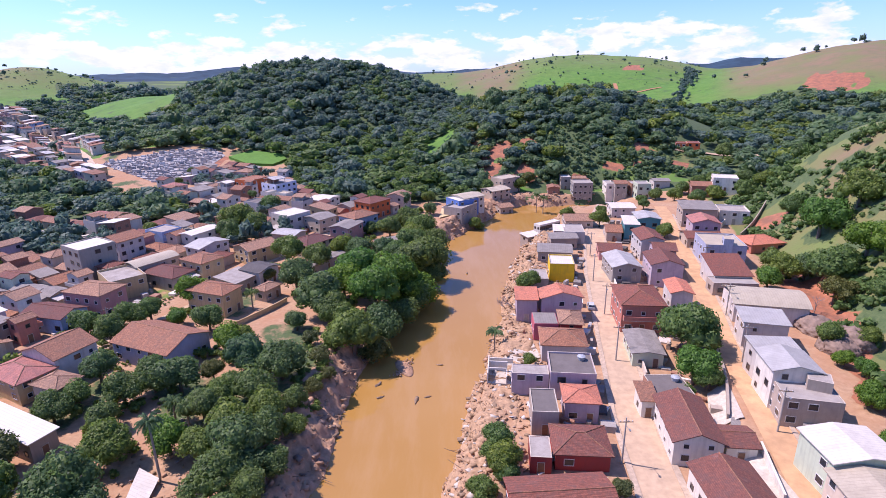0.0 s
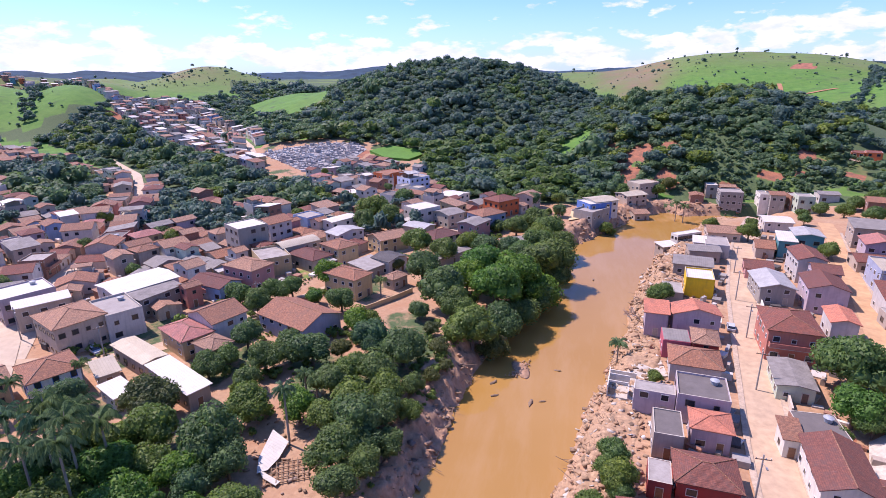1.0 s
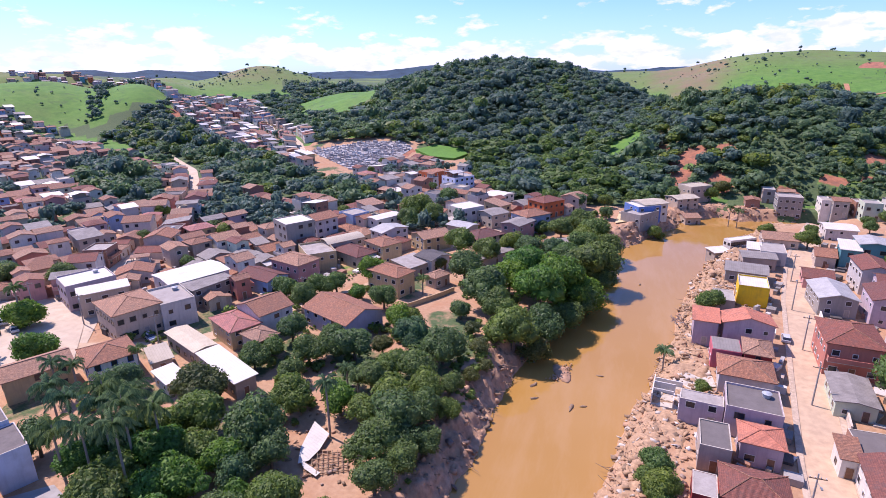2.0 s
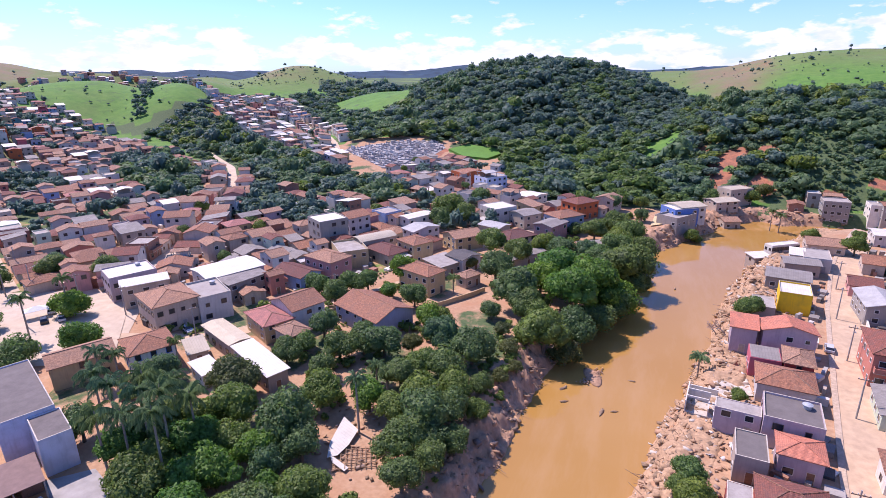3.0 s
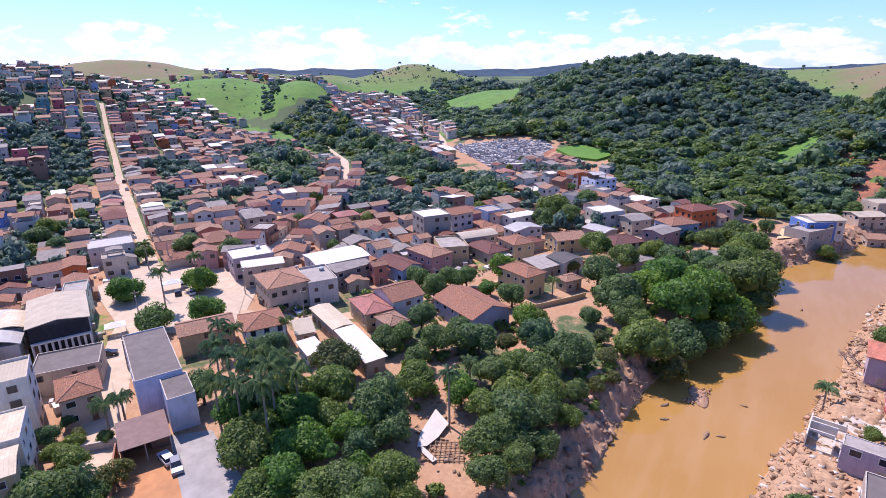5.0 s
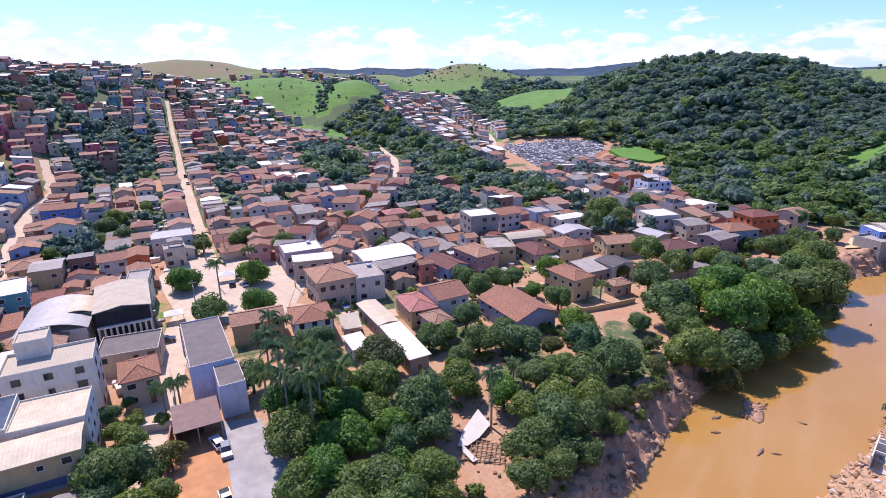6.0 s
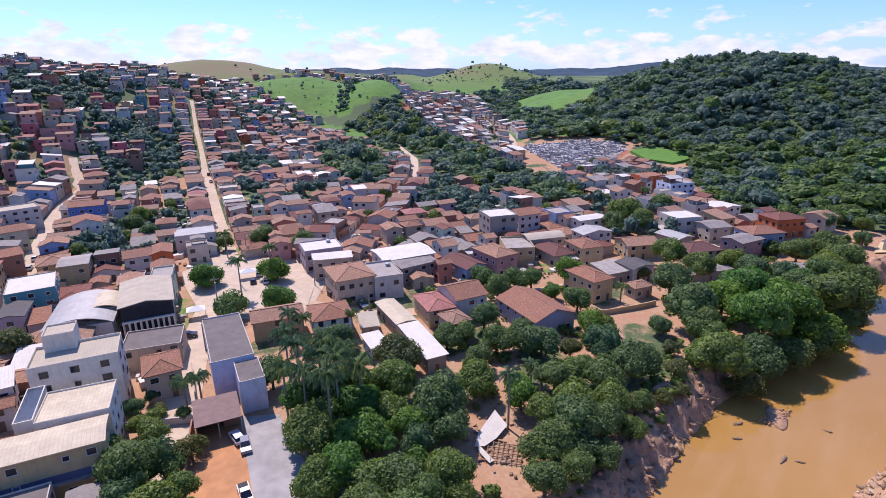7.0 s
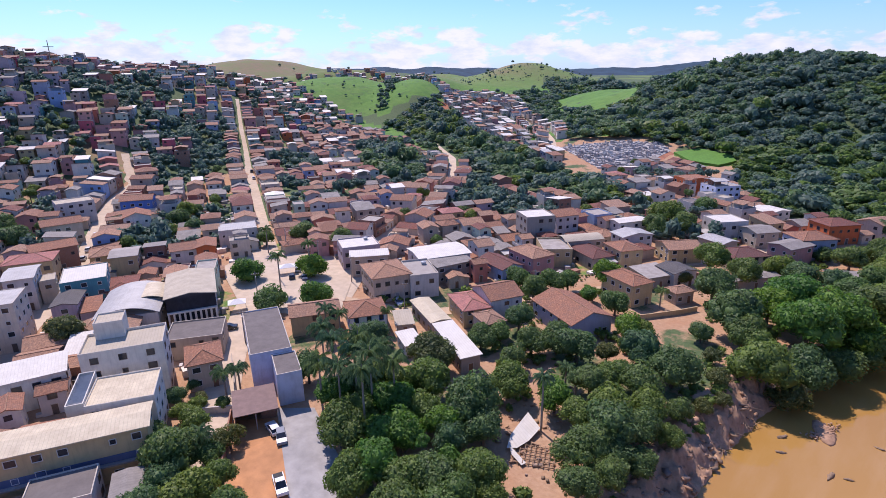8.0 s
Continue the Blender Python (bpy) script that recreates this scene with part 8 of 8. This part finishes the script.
def bank_debris():
    rng = np.random.default_rng(5)
    eroded_bank("river_bank_west", RIVER_LEFT[2:16], -2.0, 9.5, ROCK, "torn tan rock ledges and mud along the river bank", "river bank", 0.95, 0.8, 300)
    eroded_bank("river_bank_east", RIVER_RIGHT[2:10][::-1], -11.0, 2.0, DEBRIS, "churned tan mud bank with gullies and heaps", "river bank", 0.7, 0.55, 320)
    left = along_bank(RIVER_LEFT[3:17], 2200, -0.4, 8, 81)
    shards("bank_rocks", left, 0.1 + 0.6 * rng.random(len(left)) ** 2, [ROCK, ROCK, DEBRIS, GREY_ROCK, WOOD_SCRAP], 82, "broken tan rock slabs along the river bank", "rocks")
    right = along_bank(RIVER_RIGHT[3:10][::-1], 9500, 0.2, 9, 83)
    shards("bank_rubble", right, 0.08 + 0.5 * rng.random(len(right)) ** 3, [DEBRIS, DEBRIS, DEBRIS, ROCK, WOOD_SCRAP, CONCRETE_LIGHT], 84, "tan rubble, boards and broken brick along the river bank", "rubble")
    # loose timber and torn planks, thickest on the far side of the lower rows
    s = Shape()
    spots = np.concatenate([along_bank(RIVER_RIGHT[3:10][::-1], 620, 0, 9, 85), along_bank(RIVER_LEFT[3:14], 300, 0, 9, 86)])
    for x, y in spots:
        z = ground_z(x, y) + 0.25
        a, l = rng.uniform(0, math.tau), rng.uniform(0.6, 2.8)
        s.tube((x, y, z), (x + l * math.cos(a), y + l * math.sin(a), max(z + rng.uniform(-0.1, 0.7), ground_z(x + l * math.cos(a), y + l * math.sin(a)) + 0.15)), 0.07, 0.04, 4)
    tagged(new("driftwood", s.mesh("driftwood", [WOOD_SCRAP])), "broken timber and branches left by the flood", "debris", kind="stuff")
    # scraps lying between the houses
    between = [(6, 60), (12, 100), (22, 150), (34, 175), (36, 150), (22, 100), (14, 60)]
    spots = np.concatenate([scatter(between, 1.3, 87), scatter([(-60, 55), (-30, 60), (-30, 85), (-55, 90)], 2.2, 88)])
    spots = spots[river_edge(spots[:, 0], spots[:, 1]) > 3]
    shards("rubble_heaps", spots, rng.uniform(0.08, 0.42, len(spots)), [DEBRIS, ROCK, WOOD_SCRAP, wall_material("brick")], 89, "scattered tan rubble and brick between houses", "rubble")
    spots = scatter(between, 3.0, 95)
    spots = spots[river_edge(spots[:, 0], spots[:, 1]) > 3]
    shards("white_scraps", spots, rng.uniform(0.1, 0.45, len(spots)), [CONCRETE_LIGHT, FRAME_WHITE], 96, "pale broken concrete scraps", "rubble")


bank_debris()


def gravel_bar():
    """The stony bar that stands out of the water, and snags beside it."""
    rng = np.random.default_rng(17)
    n = 260
    u, v = rng.normal(size=n) * 1.7, rng.normal(size=n) * 0.6
    c = np.stack([-9.3 + u * 0.42 - v * 0.9, 110.8 + u * 0.9 + v * 0.42], -1)
    vs, fs, k = [], [], 0
    v0, f0 = ICO[1]
    for x, y in c:
        s = rng.uniform(0.08, 0.26)
        vs.append(v0 * np.array([s, s * 1.3, s * 0.7]) * (1 + 0.2 * rng.normal(size=(len(v0), 1))) + np.array([x, y, WATER + 0.28]))
        fs.append(f0 + k)
        k += len(v0)
    core, cf = ICO[2]
    vs.append(core * np.array([1.7, 4.2, 0.42]) @ np.array([[0.9, 0.42, 0], [-0.42, 0.9, 0], [0, 0, 1]]) * (1 + 0.08 * rng.normal(size=(len(core), 1))) + np.array([-9.3, 110.8, WATER]))
    fs.append(cf + k)
    tagged(new("gravel_bar", array_mesh("gravel_bar", np.concatenate(vs), np.concatenate(fs), ROCK)), "stony tan gravel bar standing out of the water", "gravel bar", kind="stuff")
    for x, y, r, size in ((-13.5, 99, 30, 0.5), (-6.0, 98, 80, 0.7), (-3.5, 99, 20, 0.4), (-1.0, 112, 0, 0.4), (-14.5, 104, 60, 0.6), (3.5, 84, 10, 0.5), (8, 172, 90, 0.5)):
        p, f = lump_mesh(rng, size * 1.8, size * 0.6, size * 0.5)
        ob = new("snag", array_mesh("snag", p, f, WOOD_SCRAP))
        ob.matrix_basis = pose(x, y, WATER + 0.05, 0, 0, r)
        tagged(ob, "half-sunk brown snag in the muddy water", "snag")


gravel_bar()


def torn_roof():
    """A white sheet-metal roof torn off and folded on the bank, with its bare battens beside it."""
    z = ground_z(-45, 67)
    ob = place("torn_roof_sheet", -45.4, 65.5, 0, z, "torn white sheet-metal roof folded on the bare bank", "roof sheet")
    s = Shape()
    a = [(-2.6, 5.2, 1.5), (1.3, 3.4, 1.0), (1.6, -0.4, 0.7), (1.2, -3.2, 0.6), (0.0, -4.4, 0.7), (-1.3, -1.6, 1.1), (-1.9, 1.6, 1.4)]
    s.shell(a, [(0, 6, 2, 1), (6, 5, 3, 2), (5, 4, 3)], 0.05)
    part("main_sheet", s.mesh("main_sheet", [roof_material("white")]), ob)
    s = Shape()
    s.shell([(-0.8, -2.9, 0.8), (0.4, -3.6, 0.6), (4.3, -4.9, 0.4), (4.1, -5.9, 0.45), (1.4, -5.0, 0.6)], [(0, 4, 2, 1), (4, 3, 2)], 0.05)
    part("strip", s.mesh("strip", [roof_material("white")]), ob)
    frame_ob = place("batten_frame", -41.2, 63.2, 28, ground_z(-41.2, 63.2), "collapsed brown roof battens lying in a grid", "roof frame")
    for k in range(9):
        s = Shape()
        s.box(-3.4 + k * 0.8, -2.6, 0.35 + 0.05 * (k % 3), -3.28 + k * 0.8, 2.7, 0.45 + 0.05 * (k % 3))
        part("batten", s.mesh("batten", [WOOD_SCRAP]), frame_ob)
    for k in range(5):
        s = Shape()
        s.box(-3.6, -2.4 + k * 1.15, 0.2, 3.4, -2.28 + k * 1.15, 0.33)
        part("rafter", s.mesh("rafter", [WOOD_SCRAP]), frame_ob)


torn_roof()


def bare_tree(x, y, height, seed, lean=0.0):
    """A leafless tree with forking limbs."""
    rng = random.Random(seed)
    ob = place("bare_tree", x, y, 0, None, "leafless grey tree leaning over the water", "tree")
    s = Shape()

    def grow(p, d, length, r, depth):
        q = p + d * length
        s.tube(p, q, r, r * 0.62, 5 if depth > 2 else 4)
        if depth:
            for _ in range(3 if depth > 1 else 4):
                e = (d + Vector((rng.uniform(-0.8, 0.8), rng.uniform(-0.8, 0.8), rng.uniform(-0.2, 0.6)))).normalized()
                grow(p.lerp(q, rng.uniform(0.6, 1.0)), e, length * rng.uniform(0.55, 0.8), r * 0.55, depth - 1)

    grow(Vector((0, 0, -0.5)), Vector((lean, -0.1, 1)).normalized(), height * 0.34, height * 0.022, 4)
    part("limbs", s.mesh("limbs", [plain("grey_bark", (0.30, 0.24, 0.22), 0.9, 0.25, 2)]), ob)


def light_well():
    """A white walled roof light with slanting fins, on its own shaft."""
    ob = place("roof_light", -100.4, 14.8, 156, 0.0, "white walled roof light with a row of blue-grey fins", "roof light")
    s = parapet_shape(11.0, 2.6, -1.0, 10.8)
    part("shaft", s.mesh("shaft", [wall_material("white"), wall_material("white")]), ob)
    s = Shape()
    s.box(-5.3, -1.1, 8.4, 5.3, 1.1, 8.7)
    # the blue shade between the fins is put into the floor colour
    part("floor", s.mesh("floor", [wall_material("greyblue")]), ob)
    for k in range(9):
        s = Shape()
        s.shell([(-4.8 + k * 1.15, -1.1, 8.7), (-4.8 + k * 1.15, 1.1, 8.7), (-4.3 + k * 1.15, 1.1, 9.5), (-4.3 + k * 1.15, -1.1, 9.5)], [(0, 1, 2, 3)], 0.1)
        part("fin", s.mesh("fin", [wall_material("white")]), ob)


light_well()


def ruined_room():
    """White walls broken off by the flood, on a tiled floor above the bank."""
    ob = place("ruined_room", 11.6, 99.6, -7, 0.0, "broken white walls of a washed-out room on a pale floor", "ruin")
    for name, b, m in (("floor", (-2.6, -4.2, -0.6, 2.6, 4.2, 0.3), CONCRETE_LIGHT), ("back_wall", (-2.6, -4.2, 0.3, -2.42, 3.0, 2.6), wall_material("white")), ("cross_wall", (-2.4, 0.6, 0.3, 1.4, 0.78, 2.5), wall_material("white")),
                       ("end_wall", (-2.4, 4.0, 0.3, 2.6, 4.18, 1.4), wall_material("white")), ("stub_wall", (1.2, -4.2, 0.3, 1.38, -1.4, 1.9), wall_material("pale")), ("lintel", (-2.4, -2.2, 2.2, 1.2, -2.02, 2.6), wall_material("white"))):
        s = Shape()
        s.box(*b)
        part(name, s.mesh(name, [m]), ob)


ruined_room()
house(41.0, 206.5, 35, 11.0, 3.4, 2.7, "flat", "white", "white", parapet=0.2, rate=1.0, spacing=1.5, door=False, label="long low white shack with many windows on the muddy bank")
house(33.5, 199.5, 30, 6.0, 4.5, 2.4, "shed", "dirty", "white", pitch=5)

bare_tree(19.0, 133.0, 7.5, 3, -0.9)
bare_tree(17.5, 140.0, 5.5, 4, -0.6)
bare_tree(-16.5, 128.0, 4.5, 6, 0.5)
bare_tree(90.0, 121.0, 6.0, 5, 0.1)


def burial_ground():
    """Rows of pale tombs, crowded past counting."""
    rng = random.Random(23)
    s = Shape()
    for i in range(32):
        for j in range(52):
            x, y = -250 + i * 3.4 + rng.uniform(-1.5, 1.5), 298 + j * 2.2 + rng.uniform(-1.0, 1.0)
            if not inside(np.array([x]), np.array([y]), CEMETERY)[0] or rng.random() < 0.12:
                continue
            z, h, slot = ground_z(x, y), rng.uniform(0.5, 2.4) if rng.random() < 0.25 else rng.uniform(0.5, 1.2), rng.randrange(3)
            s.box(x - 1.25, y - 0.75, z - 0.5, x + 1.25, y + 0.75, z + h, slot)
            if rng.random() < 0.6:
                s.box(x - 1.05, y - 0.35, z + h, x - 0.85, y + 0.35, z + h + rng.uniform(0.6, 1.4), rng.randrange(3))
    tagged(new("tombs", s.mesh("tombs", [plain("tomb_white", (0.56, 0.53, 0.49), 0.8, 0.35, 0.6), plain("tomb_grey", (0.33, 0.31, 0.30), 0.85, 0.35, 0.6), plain("tomb_tan", (0.43, 0.37, 0.33), 0.8, 0.35, 0.6)])), "crowded pale tombs of the burial ground", "tombs", kind="stuff")


burial_ground()


def hill_cross():
    x, y = polar(78.2, 500)
    ob = place("hilltop_cross", x, y, 78, None, "tall thin wooden cross on the hilltop", "cross")
    for name, b in (("upright", (-0.25, -0.25, -1, 0.25, 0.25, 17)), ("beam", (-3.2, -0.2, 12.5, 3.2, 0.2, 12.95))):
        s = Shape()
        s.box(*b)
        part(name, s.mesh(name, [WOOD_SCRAP]), ob)


hill_cross()


def outcrop():
    """The bare grey rock behind the upper row."""
    rng = np.random.default_rng(31)
    for k, (x, y, a, b, c) in enumerate(((85, 112, 4.0, 6.0, 3.0), (83.5, 103, 3.5, 4.0, 3.0), (88, 106, 4.0, 5.0, 3.4))):
        v, f = ICO[5]
        p = v * np.array([a, b, c])
        crack = 0.5 * vnoise(p[:, 0] + 9 * k, p[:, 1] + p[:, 2], 2.2, 141) + 0.3 * vnoise(p[:, 1] - p[:, 2], p[:, 0] + p[:, 2], 0.9, 142) + 0.3 * (1 - 2 * np.abs(vnoise(p[:, 1] + 4 * k, p[:, 2] * 2.5, 1.5, 143)))
        p = p + v * (0.55 * crack)[:, None] + 0.08 * rng.normal(size=(len(v), 3))
        ob = new("rock_outcrop", array_mesh("rock_outcrop", p, f, GREY_ROCK))
        ob.matrix_basis = pose(x, y, ground_z(x, y) + 0.3, 0, 0, 20)
        tagged(ob, "bare brown-grey rock face on the slope", "rock")


outcrop()


def yard_clutter():
    """Sheds, stacked goods, tarps and junk in the back yards, too many and too small to count."""
    rng = random.Random(41)
    s = Shape()
    mats = [wall_material(k) for k in ("dirty", "brick", "concrete", "white", "pale")] + [roof_material(k) for k in ("fibre", "tile", "zinc", "dark")]
    spots = np.concatenate([scatter([(-80, 5), (-115, 72), (-60, 150), (-20, 235), (-80, 280), (-190, 190), (-260, 120), (-200, 20)], 4.6, 97), scatter([(14, 60), (36, 150), (60, 210), (98, 215), (80, 130), (62, 60)], 4.0, 98)])
    street, bad = blocked(spots[:, 0], spots[:, 1])
    for x, y in spots[(street > 4.8) & ~bad].tolist():
        w, d, h = rng.uniform(0.3, 1.5), rng.uniform(0.3, 1.3), rng.uniform(0.3, 1.6)
        a = radians(65 + rng.uniform(-15, 15))
        c, q = math.cos(a), math.sin(a)
        z = ground_z(x, y)
        n = len(s.verts)
        s.box(-w, -d, -0.4, w, d, h, rng.randrange(len(mats)))
        s.verts[n:] = [(x + p[0] * c - p[1] * q, y + p[0] * q + p[1] * c, z + p[2]) for p in s.verts[n:]]
    tagged(new("yard_clutter", s.mesh("yard_clutter", mats)), "small sheds, stacked goods and junk in back yards", "clutter", kind="stuff")


yard_clutter()
plant_woods()
